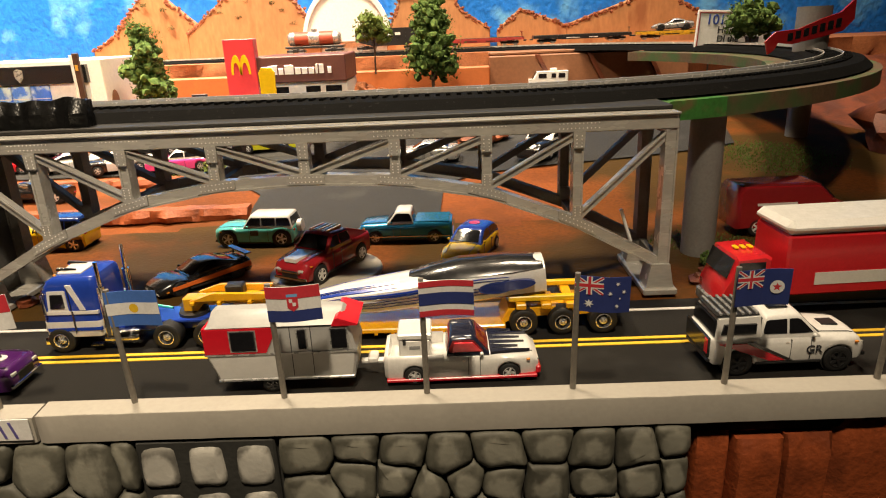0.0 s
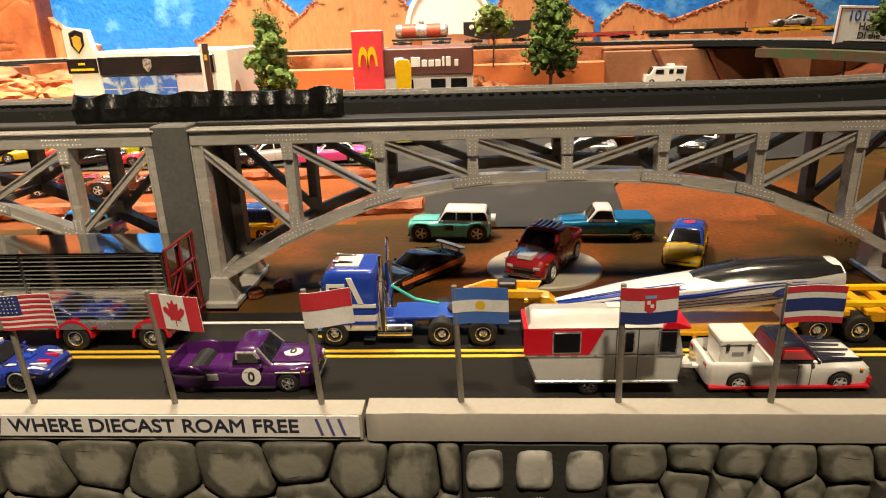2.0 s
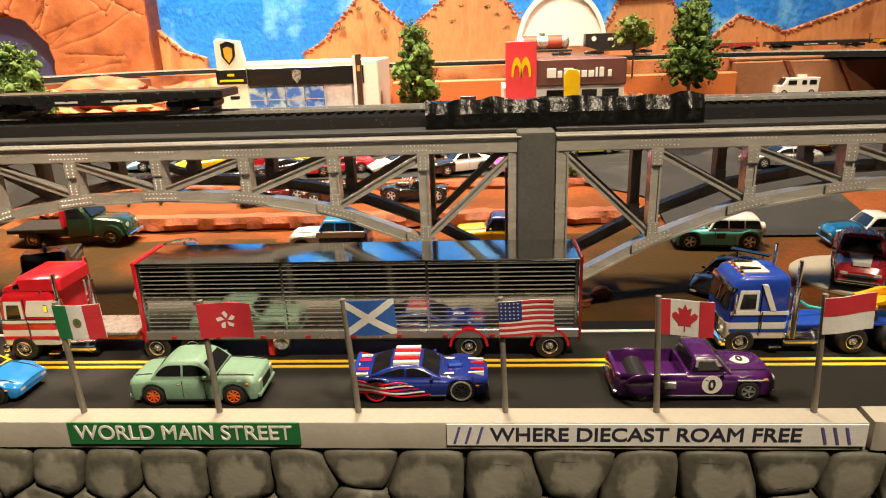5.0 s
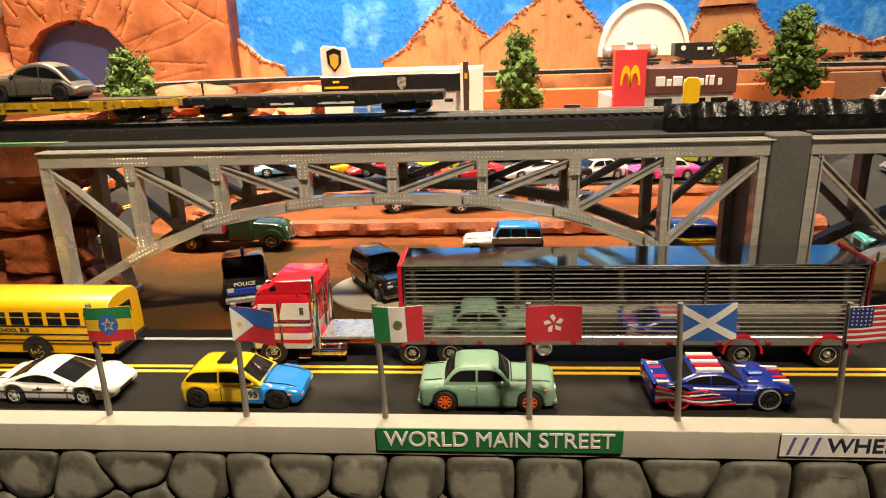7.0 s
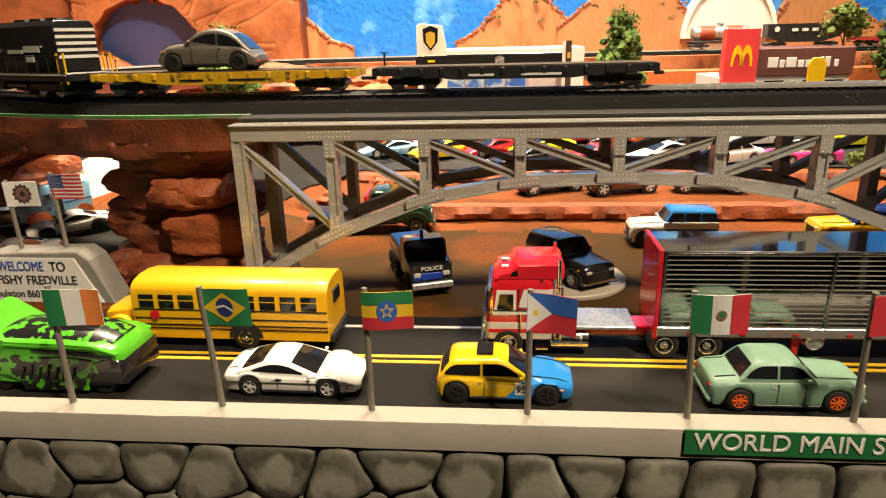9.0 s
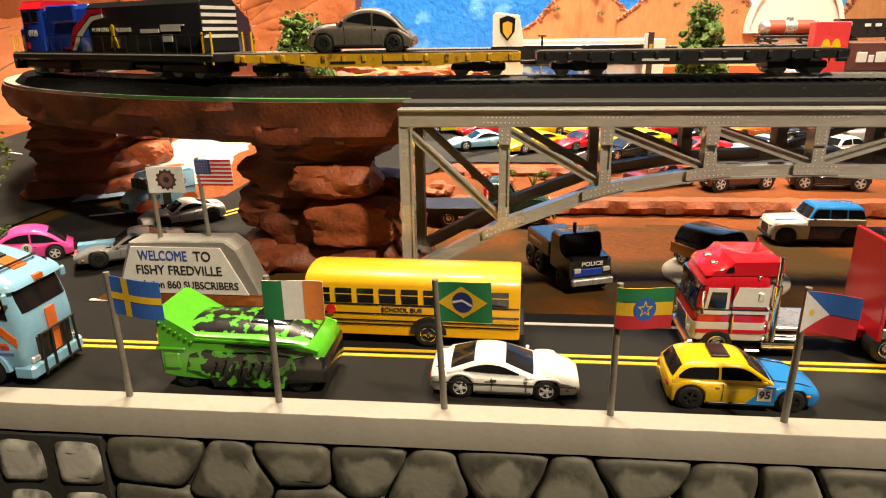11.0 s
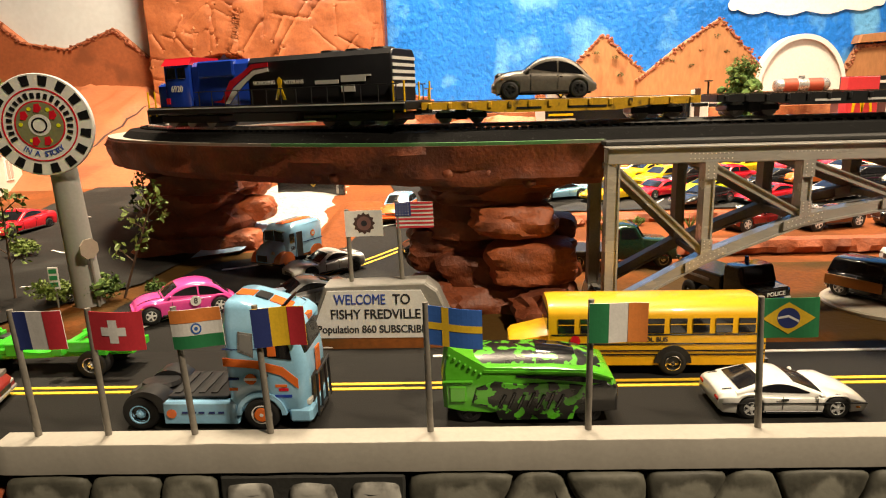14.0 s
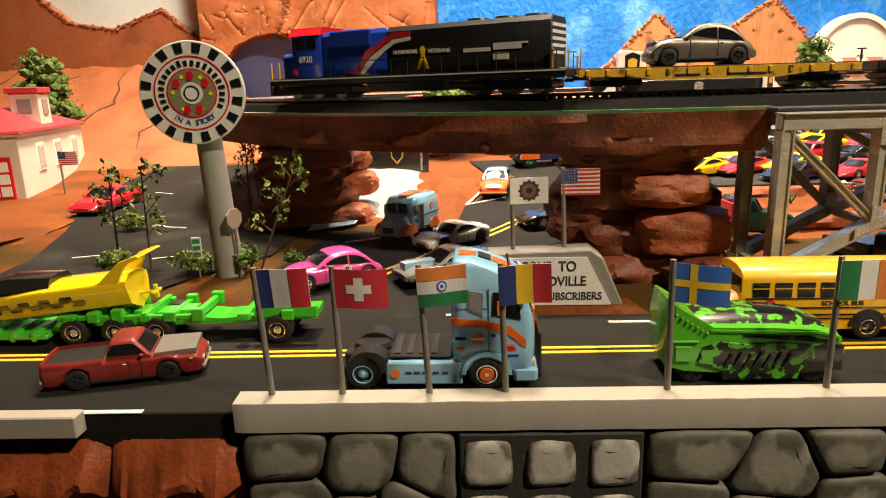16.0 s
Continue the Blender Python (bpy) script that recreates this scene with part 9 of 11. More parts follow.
# ---- the car park ----
LOT = "cars in the car park"
LOT_CARS = [
    (-0.812, 0.868, 202, "coupe", P_LIME_Y, "lemon yellow toy coupe"), (-0.826, 0.930, 196, "wedge", P_RED, "red toy sports car"), (-0.762, 0.860, 206, "hatch", P_RED, "red toy hatchback"),
    (-0.545, 0.858, 205, "sedan", P_RED, "red toy saloon"), (-0.650, 0.930, 200, "racer", P_WHITE, "white toy race car"), (-0.500, 0.925, 198, "wedge", P_YELLOW, "yellow toy sports car"),
    (-0.725, 0.955, 192, "racer", P_YELLOW, "yellow toy race car"), (-0.445, 0.852, 200, "coupe", P_ORANGE, "orange toy coupe"), (-0.610, 0.758, 208, "racer", P_BLACK, "black toy race car"),
    (-0.365, 0.925, 194, "hatch", P_RED, "red toy hatchback"), (-0.775, 0.912, 200, "sedan", P_YELLOW, "yellow toy taxi"),
    (-0.770, 0.800, 200, "racer", P_SKY, "pale blue toy sports car"), (-0.708, 0.788, 212, "wedge", P_YELLOW, "yellow toy sports car"),
    (-0.652, 0.800, 214, "racer", P_RED, "red toy race car"), (-0.590, 0.800, 207, "wedge", P_LIME_Y, "lemon yellow toy sports car"),
    (-0.492, 0.852, 196, "racer", P_BLACK, "black toy race car"), (-0.674, 0.971, 180, "wedge", P_YELLOW, "yellow toy sports car"),
    (-0.642, 0.895, 205, "coupe", P_YELLOW, "yellow toy coupe"), (-0.530, 0.972, 190, "coupe", P_GREY, "grey toy coupe"),
    (-0.470, 0.972, 185, "sedan", P_YELLOW, "yellow toy taxi"), (-0.365, 0.972, 260, "coupe", P_PINK, "pink toy coupe"),
    (-0.385, 0.882, 192, "coupe", P_WHITE, "white toy coupe"), (-0.535, 0.762, 200, "racer", P_RED, "red toy race car"),
    (-0.392, 0.752, 205, "sedan", P_WHITE, "white toy police car with black bonnet"), (-0.315, 0.748, 192, "sedan", P_PINK, "pink toy convertible with white roof"),
    (-0.234, 0.822, 188, "coupe", P_LIME_Y, "lemon yellow toy coupe with flames"), (-0.032, 0.745, 176, "coupe", P_SILVER, "bare metal toy roadster"),
    (-0.001, 0.845, 200, "hatch", P_ORANGE, "orange toy hatchback"), (0.108, 0.752, 235, "crew", P_BLACK, "black and white toy pickup"),
    (-0.600, 0.860, 210, "coupe", P_BLACK, "black toy coupe"), (-0.740, 0.905, 205, "wedge", P_CYAN, "bright blue toy sports car"),
    (-0.700, 0.860, 212, "wedge", P_YELLOW, "yellow toy sports car"), (-0.560, 0.905, 196, "racer", P_ORANGE, "orange toy race car"),
    (-0.600, 0.955, 185, "sedan", P_BLUE, "blue toy saloon"), (-0.430, 0.925, 200, "wedge", P_RED, "red toy sports car"),
    (-0.300, 0.905, 190, "coupe", P_YELLOW, "yellow toy coupe"), (-0.462, 0.765, 204, "wedge", P_WHITE, "white toy sports car with blue roof"),
    (-0.395, 0.832, 190, "hatch", P_BLACK, "black toy hatchback"), (-0.180, 0.885, 195, "sedan", P_YELLOW, "yellow toy saloon"),
    (-0.785, 0.965, 190, "coupe", P_WHITE, "white toy coupe"), (-0.685, 0.925, 195, "coupe", P_ORANGE, "orange toy coupe"),
    (-0.628, 0.862, 208, "hatch", P_YELLOW, "yellow toy hatchback"), (-0.105, 0.930, 182, "wedge", P_ORANGE, "orange toy sports car"),
    (-0.245, 0.940, 200, "racer", P_CYAN, "bright blue toy race car"), (-0.335, 0.835, 190, "coupe", P_WHITE, "white toy coupe with blue stripes"),
]
for x, y, h, kind, m, lab in LOT_CARS:
    extra = {}
    if "white roof" in lab:
        extra["roof"] = P_WHITE
    if "black bonnet" in lab:
        extra["front"] = (0.012, P_BLACK, "black bonnet")
    if "black and white" in lab:
        extra["roof"] = P_WHITE
    t = car("parked_car", kind, lab + " on the asphalt", on_ground(x, y, 0.0017), h, m, group=LOT, fine=False, k=1.14, high=0.88, rim=RIM if x * 1000 % 3 < 1.5 else GOLD, **extra)
    if "flames" in lab:
        for sd in (-1, 1):
            part("flame", Shape().prism([(0.030, 0.008), (0.004, 0.0068), (0.010, 0.0095), (-0.006, 0.0105), (0.028, 0.0125)], sd * 0.0146, sd * 0.0153), P_RED, t, "red flame")
for x0 in (-0.735, -0.668, -0.600, -0.535, -0.470, -0.405):
    part("bay_line", Shape().prism([(x0, 0.750), (x0 + 0.002, 0.750), (x0 + 0.026, 0.790), (x0 + 0.024, 0.790)], 0.0262, 0.0280, "z"), WHITE_LINE, road)

t = thing("camper_van", "small white toy camper van with blue stripe", "van", on_ground(0.172, 1.175, 0.0017), 178, LOT)
part("body", Shape().prism([(-0.033, 0.006), (-0.034, 0.030), (0.020, 0.030), (0.027, 0.018), (0.034, 0.0165), (0.035, 0.006)], -0.014, 0.014, "y", 0.0016), P_WHITE, t, smooth=45)
part("windscreen", Shape().prism([(0.0205, 0.0290), (0.0268, 0.0185), (0.0276, 0.0190), (0.0214, 0.0296)], -0.0115, 0.0115), GLASS, t)
for sd in (-1, 1):
    for a, b in ((-0.028, -0.016), (-0.012, -0.004), (0.004, 0.018)):
        part("side_window", Shape().prism([(a, 0.0190), (b, 0.0190), (b - 0.001, 0.0260), (a, 0.0260)], sd * 0.0136, sd * 0.0144), GLASS, t)
part("roof_vent", Shape().box(-0.015, -0.003, -0.006, 0.006, 0.0300, 0.0345, 0.0010), P_WHITE, t)
wheels(t, (-0.021, 0.023), 0.0142, 0.0055, 0.005, P_GREY, 5)

# ---- side road on the west ----
WEST = "cars on the side road"
t = thing("milk_float", "pale blue and orange vintage toy delivery van", "van", on_ground(-1.035, 0.548, 0.0017), 244, WEST)
t.matrix_world = t.matrix_world @ Matrix.Diagonal((0.92, 0.92, 0.92, 1))
part("body", Shape().prism([(-0.032, 0.007), (-0.033, 0.034), (-0.028, 0.0375), (0.010, 0.0365), (0.016, 0.0300), (0.018, 0.0220), (0.018, 0.007)], -0.0155, 0.0155, "y", 0.0030), P_SKY, t, smooth=50)
part("bonnet", Shape().loft([[(0.017, -w, 0.007), (0.017, -w, h - 0.004), (0.017, -w * 0.6, h), (0.017, w * 0.6, h), (0.017, w, h - 0.004), (0.017, w, 0.007)] if x == 0 else [(0.017 + x, -w, 0.007), (0.017 + x, -w, h - 0.004), (0.017 + x, -w * 0.6, h), (0.017 + x, w * 0.6, h), (0.017 + x, w, h - 0.004), (0.017 + x, w, 0.007)] for x, w, h in ((0, 0.0125, 0.0235), (0.010, 0.0115, 0.0215), (0.016, 0.0090, 0.0170), (0.0175, 0.0070, 0.0140))]), P_SKY, t, smooth=60)
for sd in (-1, 1):
    part("windscreen", Shape().prism([(sd * 0.0010, 0.0235), (sd * 0.0105, 0.0235), (sd * 0.0100, 0.0315), (sd * 0.0010, 0.0325)], 0.0155, 0.0185, "x"), GLASS, t)
    part("fender", Shape().prism([(0.021 - 0.0105 * math.cos(math.pi * i / 10), 0.006 + 0.0095 * math.sin(math.pi * i / 10)) for i in range(11)], sd * 0.008, sd * 0.0165), P_ORANGE, t, "orange fender", smooth=40)
    part("fender", Shape().prism([(-0.021 - 0.0095 * math.cos(math.pi * i / 10), 0.006 + 0.0085 * math.sin(math.pi * i / 10)) for i in range(11)], sd * 0.010, sd * 0.0168), P_ORANGE, t, "orange fender", smooth=40)
    part("door_opening", Shape().prism([(-0.002, 0.008), (0.007, 0.008), (0.007, 0.0300), (-0.002, 0.0300)], sd * 0.0148, sd * 0.0159), BLACK, t, "dark door opening")
    part("side_window", Shape().prism([(0.009, 0.0215), (0.0150, 0.0215), (0.0140, 0.0300), (0.009, 0.0300)], sd * 0.0148, sd * 0.0160), GLASS, t)
    part("badge", Shape().lathe([(0, 0.0030), (0.0005, 0.0030)], 18, pose(-0.017, sd * 0.0157 - 0.0002, 0.0255)), P_ORANGE, t, "round orange badge")
    part("badge_centre", Shape().lathe([(0, 0.0016), (0.0007, 0.0016)], 18, pose(-0.017, sd * 0.0157 - 0.0003, 0.0255)), P_WHITE, t, "white badge centre")
    part("pinstripe", Shape().box(-0.0325, -0.003, sd * 0.0154, sd * 0.0158, 0.0190, 0.0197), P_NAVY, t)
    part("door_post", Shape().box(0.0066, 0.0076, sd * 0.0150, sd * 0.0163, 0.0080, 0.0302, 0.0002), P_SKY, t)
    part("window_frame", Shape().prism([(sd * 0.0004, 0.0229), (sd * 0.0112, 0.0229), (sd * 0.0107, 0.0322), (sd * 0.0004, 0.0332)], 0.0150, 0.0178, "x"), CHROME, t)
    part("headlight", Shape().blob((0.0300, sd * 0.0088, 0.0150), 0.0018, 2, 0.0, 2), HEAD, t, smooth=60)
    word("numeral", "58", 0.0050, INK, t, Matrix.Translation((0.0118, sd * 0.0160, 0.0165)) @ Matrix.Rotation(radians(180 if sd > 0 else 0), 4, "Z") @ UP)
part("grille", Shape().box(0.0340, 0.0352, -0.0055, 0.0055, 0.0080, 0.0135, 0.0004), BLACK, t, "dark grille")
part("front_bumper", Shape().box(0.0350, 0.0366, -0.0120, 0.0120, 0.0055, 0.0072, 0.0004), CHROME, t)
part("roof_stripe", Shape().box(-0.030, 0.010, -0.004, 0.004, 0.0372, 0.0382, 0.0003), P_ORANGE, t)
wheels(t, (-0.021, 0.021), 0.0160, 0.0060, 0.005, P_ORANGE, 5)
t = car("sports_car", "racer", "white toy sports car with twin black stripes", on_ground(-0.997, 0.514, 0.0017), 222, P_WHITE, group=WEST, rim=BLACK, k=0.88, wb=0.038, high=1.08)
for y in (-0.0035, 0.0017):
    part("hood_stripe", Shape().prism([(0.012, y), (0.020, y), (0.020, y + 0.0018), (0.012, y + 0.0018)], 0.0080, 0.0114, "z"), P_BLACK, t)
t = car("custom_car", "round", "bright pink toy custom coupe with white roof stripe", on_ground(-1.080, 0.436, 0.0017), 212, P_PINK, group=WEST, rim=P_WHITE, k=0.99, high=0.92)
part("roof_stripe", Shape().box(-0.012, -0.002, -0.0035, 0.0035, 0.0205, 0.0219, 0.0004), P_WHITE, t)
part("hood_stripe", Shape().prism([(0.013, -0.0035), (0.019, -0.0035), (0.019, 0.0035), (0.013, 0.0035)], 0.0120, 0.0150, "z"), P_WHITE, t)
part("number_disc", Shape().lathe([(0, 0.0035), (0.0005, 0.0035)], 20, pose(-0.006, 0.0156, 0.0115)), P_WHITE, t, "white number disc")
word("numeral", "8", 0.0055, INK, t, Matrix.Translation((-0.006, 0.0162, 0.0115)) @ Matrix.Rotation(radians(180), 4, "Z") @ UP)
t = car("race_car", "racer", "dark grey toy race car with pale blue and orange trim", on_ground(-1.000, 0.444, 0.0017), 210, P_GREY, group=WEST, rim=BLACK)
part("hood_stripe", Shape().prism([(0.010, -0.004), (0.034, -0.004), (0.034, 0.004), (0.010, 0.004)], 0.0095, 0.0138, "z"), P_SKY, t)
t = car("race_car", "hatch", "orange and pale blue toy race car", on_ground(-0.953, 0.690, 0.0017), 262, P_ORANGE, group=WEST, roof=P_SKY, rim=BLACK)
part("front_splitter", Shape().box(0.032, 0.037, -0.014, 0.014, 0.003, 0.005, 0.0004), P_ORANGE, t)
car("roadster", "racer", "glossy black toy roadster", on_ground(-0.903, 0.570, 0.0017), 195, P_BLACK, group=WEST, rim=RIM)
t = car("pickup_truck", "pickup", "dark blue toy truck with orange fenders and green wheels", on_ground(-0.888, 0.815, 0.0017), 198, P_NAVY, group=WEST, wb=0.05, r=0.0085, clear=0.008, rim=paint("green_rim", (0.02, 0.55, 0.12)), high=1.15)
for sd in (-1, 1):
    part("fender", Shape().prism([(0.025 - 0.0125 * math.cos(math.pi * i / 10), 0.009 + 0.0120 * math.sin(math.pi * i / 10)) for i in range(11)], sd * 0.010, sd * 0.0175), P_ORANGE, t, smooth=40)
t = car("long_car", "racer", "glossy red long-nosed toy record car", on_ground(-1.383, 0.712, 0.0017), 264, P_RED, group=WEST, wb=0.055, k=1.25, rim=BLACK)
car("saloon_car", "sedan", "white toy saloon by the station", on_ground(-1.600, 0.735, 0.0017), 25, P_WHITE, group=WEST)


# ---- trains ----
def rail_pose(s, z=0.1322):
    """Pose on the front line; s runs leftwards from the start of the west curve."""
    if s < 0:
        return pose(-0.832 - s, 0.46, z, 0, 0, 180)
    a = s / 0.41
    return pose(-0.832 - 0.41 * math.sin(a), 0.87 - 0.41 * math.cos(a), z, 0, 0, 180 - math.degrees(a))


def bogie(t, x, m=BLACK):
    b = part("bogie", Shape().box(x - 0.017, x + 0.017, -0.0105, 0.0105, 0.0035, 0.0080, 0.0010).box(x - 0.004, x + 0.004, -0.0115, 0.0115, 0.0030, 0.0095, 0.0006), m, t)
    for dx in (-0.0105, 0.0105):
        part("wheelset", Shape().rod((x + dx, -0.0100, 0.0050), (x + dx, 0.0100, 0.0050), 0.0050, 16), RAIL, b, smooth=40)


LOCO_BLUE, LOCO_BLACK = paint("loco_blue", (0.012, 0.045, 0.36)), mat("loco_black", (0.010, 0.010, 0.012), 0.38, 0, 0.2, 150, 0.1, 700)
t = thing("locomotive", "blue and black toy diesel locomotive with red cab roof", "locomotive")
t.matrix_world = rail_pose(0.200) @ Matrix.Scale(1.12, 4)
part("frame", Shape().box(-0.1120, 0.1120, -0.0150, 0.0150, 0.0090, 0.0145, 0.0008), LOCO_BLACK, t)
part("fuel_tank", Shape().prism([(-0.028, 0.0035), (0.026, 0.0035), (0.029, 0.0090), (-0.031, 0.0090)], -0.0130, 0.0130, "y", 0.0010), LOCO_BLACK, t)
part("long_hood", Shape().prism([(-0.0131, 0.0145), (-0.0131, 0.0410), (-0.0105, 0.0440), (0.0105, 0.0440), (0.0131, 0.0410), (0.0131, 0.0145)], -0.1020, 0.0100, "x", 0.0008), LOCO_BLACK, t, smooth=40)
part("blue_hood", Shape().prism([(-0.0131, 0.0145), (-0.0131, 0.0410), (-0.0105, 0.0440), (0.0105, 0.0440), (0.0131, 0.0410), (0.0131, 0.0145)], 0.0102, 0.0640, "x", 0.0008), LOCO_BLUE, t, smooth=40)
part("cab", Shape().prism([(-0.0150, 0.0145), (-0.0150, 0.0430), (-0.0115, 0.0465), (0.0115, 0.0465), (0.0150, 0.0430), (0.0150, 0.0145)], 0.0642, 0.0900, "x", 0.0008), LOCO_BLUE, t, smooth=40)
part("cab_roof", Shape().prism([(-0.0156, 0.0425), (-0.0120, 0.0468), (-0.0115, 0.0478), (0.0115, 0.0478), (0.0120, 0.0468), (0.0156, 0.0425)], 0.0636, 0.0915, "x"), P_RED, t, "red cab roof")
part("short_hood", Shape().prism([(-0.0120, 0.0145), (-0.0120, 0.0290), (-0.009, 0.0315), (0.009, 0.0315), (0.0120, 0.0290), (0.0120, 0.0145)], 0.0902, 0.1020, "x", 0.0010), LOCO_BLUE, t, smooth=40)
for sd in (-1, 1):
    for a, b in ((0.0675, 0.0755), (0.0775, 0.0865)):
        part("cab_window", Shape().box(a, b, sd * 0.0146, sd * 0.0154, 0.0335, 0.0410, 0.0003), GLASS, t)
    part("red_wave", Shape().prism([(0.0440, 0.0170), (0.0360, 0.0180), (0.0270, 0.0300), (0.0150, 0.0350), (0.0060, 0.0400), (-0.0080, 0.0405), (-0.0080, 0.0380), (0.0050, 0.0370), (0.0140, 0.0320), (0.0240, 0.0265), (0.0330, 0.0160)], sd * 0.0128, sd * 0.0137), P_RED, t, "red ribbon stripe")
    part("white_wave", Shape().prism([(0.0330, 0.0155), (0.0240, 0.0255), (0.0140, 0.0312), (0.0050, 0.0360), (-0.0080, 0.0372), (-0.0080, 0.0350), (0.0040, 0.0335), (0.0120, 0.0290), (0.0210, 0.0225), (0.0290, 0.0155)], sd * 0.0128, sd * 0.0136), P_WHITE, t, "white ribbon stripe")
    part("sill_stripe", Shape().box(-0.1115, 0.1115, sd * 0.0146, sd * 0.0153, 0.0128, 0.0136), P_WHITE, t, "white sill stripe")
    part("ribbon", Shape().prism([(-0.0145, 0.0170), (-0.0125, 0.0170), (-0.0160, 0.0255), (-0.0150, 0.0290), (-0.0170, 0.0310), (-0.0190, 0.0290), (-0.0180, 0.0255), (-0.0215, 0.0170), (-0.0195, 0.0170), (-0.0170, 0.0230)], sd * 0.0129, sd * 0.0138), P_YELLOW, t, "yellow ribbon emblem")
    for a, b, z0, z1 in ((-0.064, -0.046, 0.0255, 0.0278), (-0.084, -0.066, 0.0262, 0.0300), (-0.076, -0.066, 0.0205, 0.0245), (-0.088, -0.084, 0.0290, 0.0300)):
        part("emblem_bar", Shape().box(a, b, sd * 0.0129, sd * 0.0136, z0, z1), P_WHITE, t, "white emblem bar")
    part("handrail", Shape().rod((-0.108, sd * 0.0148, 0.0240), (0.060, sd * 0.0148, 0.0240), 0.00035, 6), BLACK, t)
    for i in range(14):
        x = -0.106 + 0.0125 * i
        part("handrail_post", Shape().rod((x, sd * 0.0148, 0.0136), (x, sd * 0.0148, 0.0240), 0.00035, 6), BLACK, t)
    for x in (-0.111, 0.111, 0.1035, -0.1035):
        part("grab_rail", Shape().rod((x, sd * 0.0142, 0.0080), (x, sd * 0.0142, 0.0255), 0.0006, 6), P_YELLOW, t, "yellow grab rail")
    part("air_tank", Shape().rod((-0.060, sd * 0.0110, 0.0065), (-0.035, sd * 0.0110, 0.0065), 0.0022, 10), LOCO_BLACK, t)
# lettering on the side towards the kerb
SIDE = Matrix.Rotation(radians(180), 4, "Z") @ UP
word("letters", "HONORING", 0.0034, P_WHITE, t, Matrix.Translation((-0.0040, 0.0137, 0.0278)) @ SIDE)
word("letters", "VETERANS", 0.0034, P_WHITE, t, Matrix.Translation((-0.0290, 0.0137, 0.0275)) @ SIDE)
word("letters", "6920", 0.0060, P_WHITE, t, Matrix.Translation((0.0775, 0.0153, 0.0265)) @ SIDE)
part("small_flag", Shape().box(0.0860, 0.0895, 0.0150, 0.0155, 0.0165, 0.0205), P_RED, t, "tiny flag decal")
for i in range(5):
    part("nose_stripe", Shape().box(0.1018, 0.1024, -0.011, 0.011, 0.0165 + 0.0028 * i, 0.0178 + 0.0028 * i), P_WHITE, t, "white nose stripe")
    part("tail_stripe", Shape().box(-0.1026, -0.1019, -0.012, 0.012, 0.0225 + 0.0038 * i, 0.0243 + 0.0038 * i), P_WHITE, t, "white tail stripe")
for i in range(3):
    part("roof_fan", Shape().lathe([(0, 0.0001), (0, 0.0075), (0.0016, 0.0070), (0.0016, 0.0001)], 20, pose(-0.088 + 0.019 * i, 0, 0.0440, 90)), LOCO_BLACK, t)
part("dynamic_blister", Shape().box(0.022, 0.056, -0.0150, 0.0150, 0.0330, 0.0440, 0.0010), LOCO_BLUE, t)
for x in (-0.072, 0.072):
    b = part("bogie", Shape().box(x - 0.030, x + 0.030, -0.0120, 0.0120, 0.0030, 0.0085, 0.0010), LOCO_BLACK, t)
    for dx in (-0.020, 0, 0.020):
        part("wheelset", Shape().rod((x + dx, -0.0100, 0.0058), (x + dx, 0.0100, 0.0058), 0.0058, 16), RAIL, b, smooth=40)
part("coupler", Shape().box(-0.1200, -0.1110, -0.002, 0.002, 0.0070, 0.0100, 0.0005), BLACK, t)
part("coupler", Shape().box(0.1110, 0.1190, -0.002, 0.002, 0.0070, 0.0100, 0.0005), BLACK, t)
part("pilot", Shape().box(0.1110, 0.1135, -0.0150, 0.0150, 0.0025, 0.0130, 0.0006), LOCO_BLACK, t)

FLATY = mat("flat_yellow", (0.55, 0.31, 0.01), 0.5, 0, 0.25, 90, 0.1, 600, wear=(0.05, 0.035, 0.015), wear_at=0.62, wear_scale=110)


def flat_car(place, length, material, label):
    t = thing("flat_wagon", label, "railway wagon")
    t.matrix_world = place
    h = length / 2
    part("deck", Shape().prism([(-h, 0.0098), (-h, 0.0145), (h, 0.0145), (h, 0.0098), (h * 0.62, 0.0092), (h * 0.42, 0.0068), (-h * 0.42, 0.0068), (-h * 0.62, 0.0092)], -0.0160, 0.0160, "y", 0.0006), material, t)
    part("deck_floor", Shape().box(-h + 0.001, h - 0.001, -0.0145, 0.0145, 0.0146, 0.0152), mat("flat_floor", (0.06, 0.04, 0.02), 0.8, 0, 0.3, 80, 0.3), t)
    n = int(length / 0.0125)
    for i in range(n):
        x = -h + 0.006 + (length - 0.012) * i / (n - 1)
        for sd in (-1, 1):
            part("stake_pocket", Shape().box(x - 0.0012, x + 0.0012, sd * 0.0158, sd * 0.0170, 0.0100, 0.0140, 0.0003), material, t)
    for sd in (-1, 1):
        part("number_bar", Shape().box(-0.030, -0.005, sd * 0.0160, sd * 0.0164, 0.0088, 0.0102), P_WHITE if material == BLACK else BLACK, t)
        part("number_bar", Shape().box(0.012, 0.028, sd * 0.0160, sd * 0.0164, 0.0088, 0.0102), P_WHITE if material == BLACK else BLACK, t)
    part("brake_wheel", Shape().rod((h - 0.004, -0.011, 0.0145), (h - 0.004, -0.011, 0.0230), 0.0007, 8).lathe([(0, 0.0028), (0.0008, 0.0028)], 14, pose(h - 0.004, -0.011, 0.0232, 90)), material, t)
    for x in (-h + 0.026, h - 0.026):
        bogie(t, x)
    for x in (-h - 0.006, h):
        part("coupler", Shape().box(x, x + 0.006, -0.002, 0.002, 0.0070, 0.0095, 0.0005), BLACK, t)
    return t


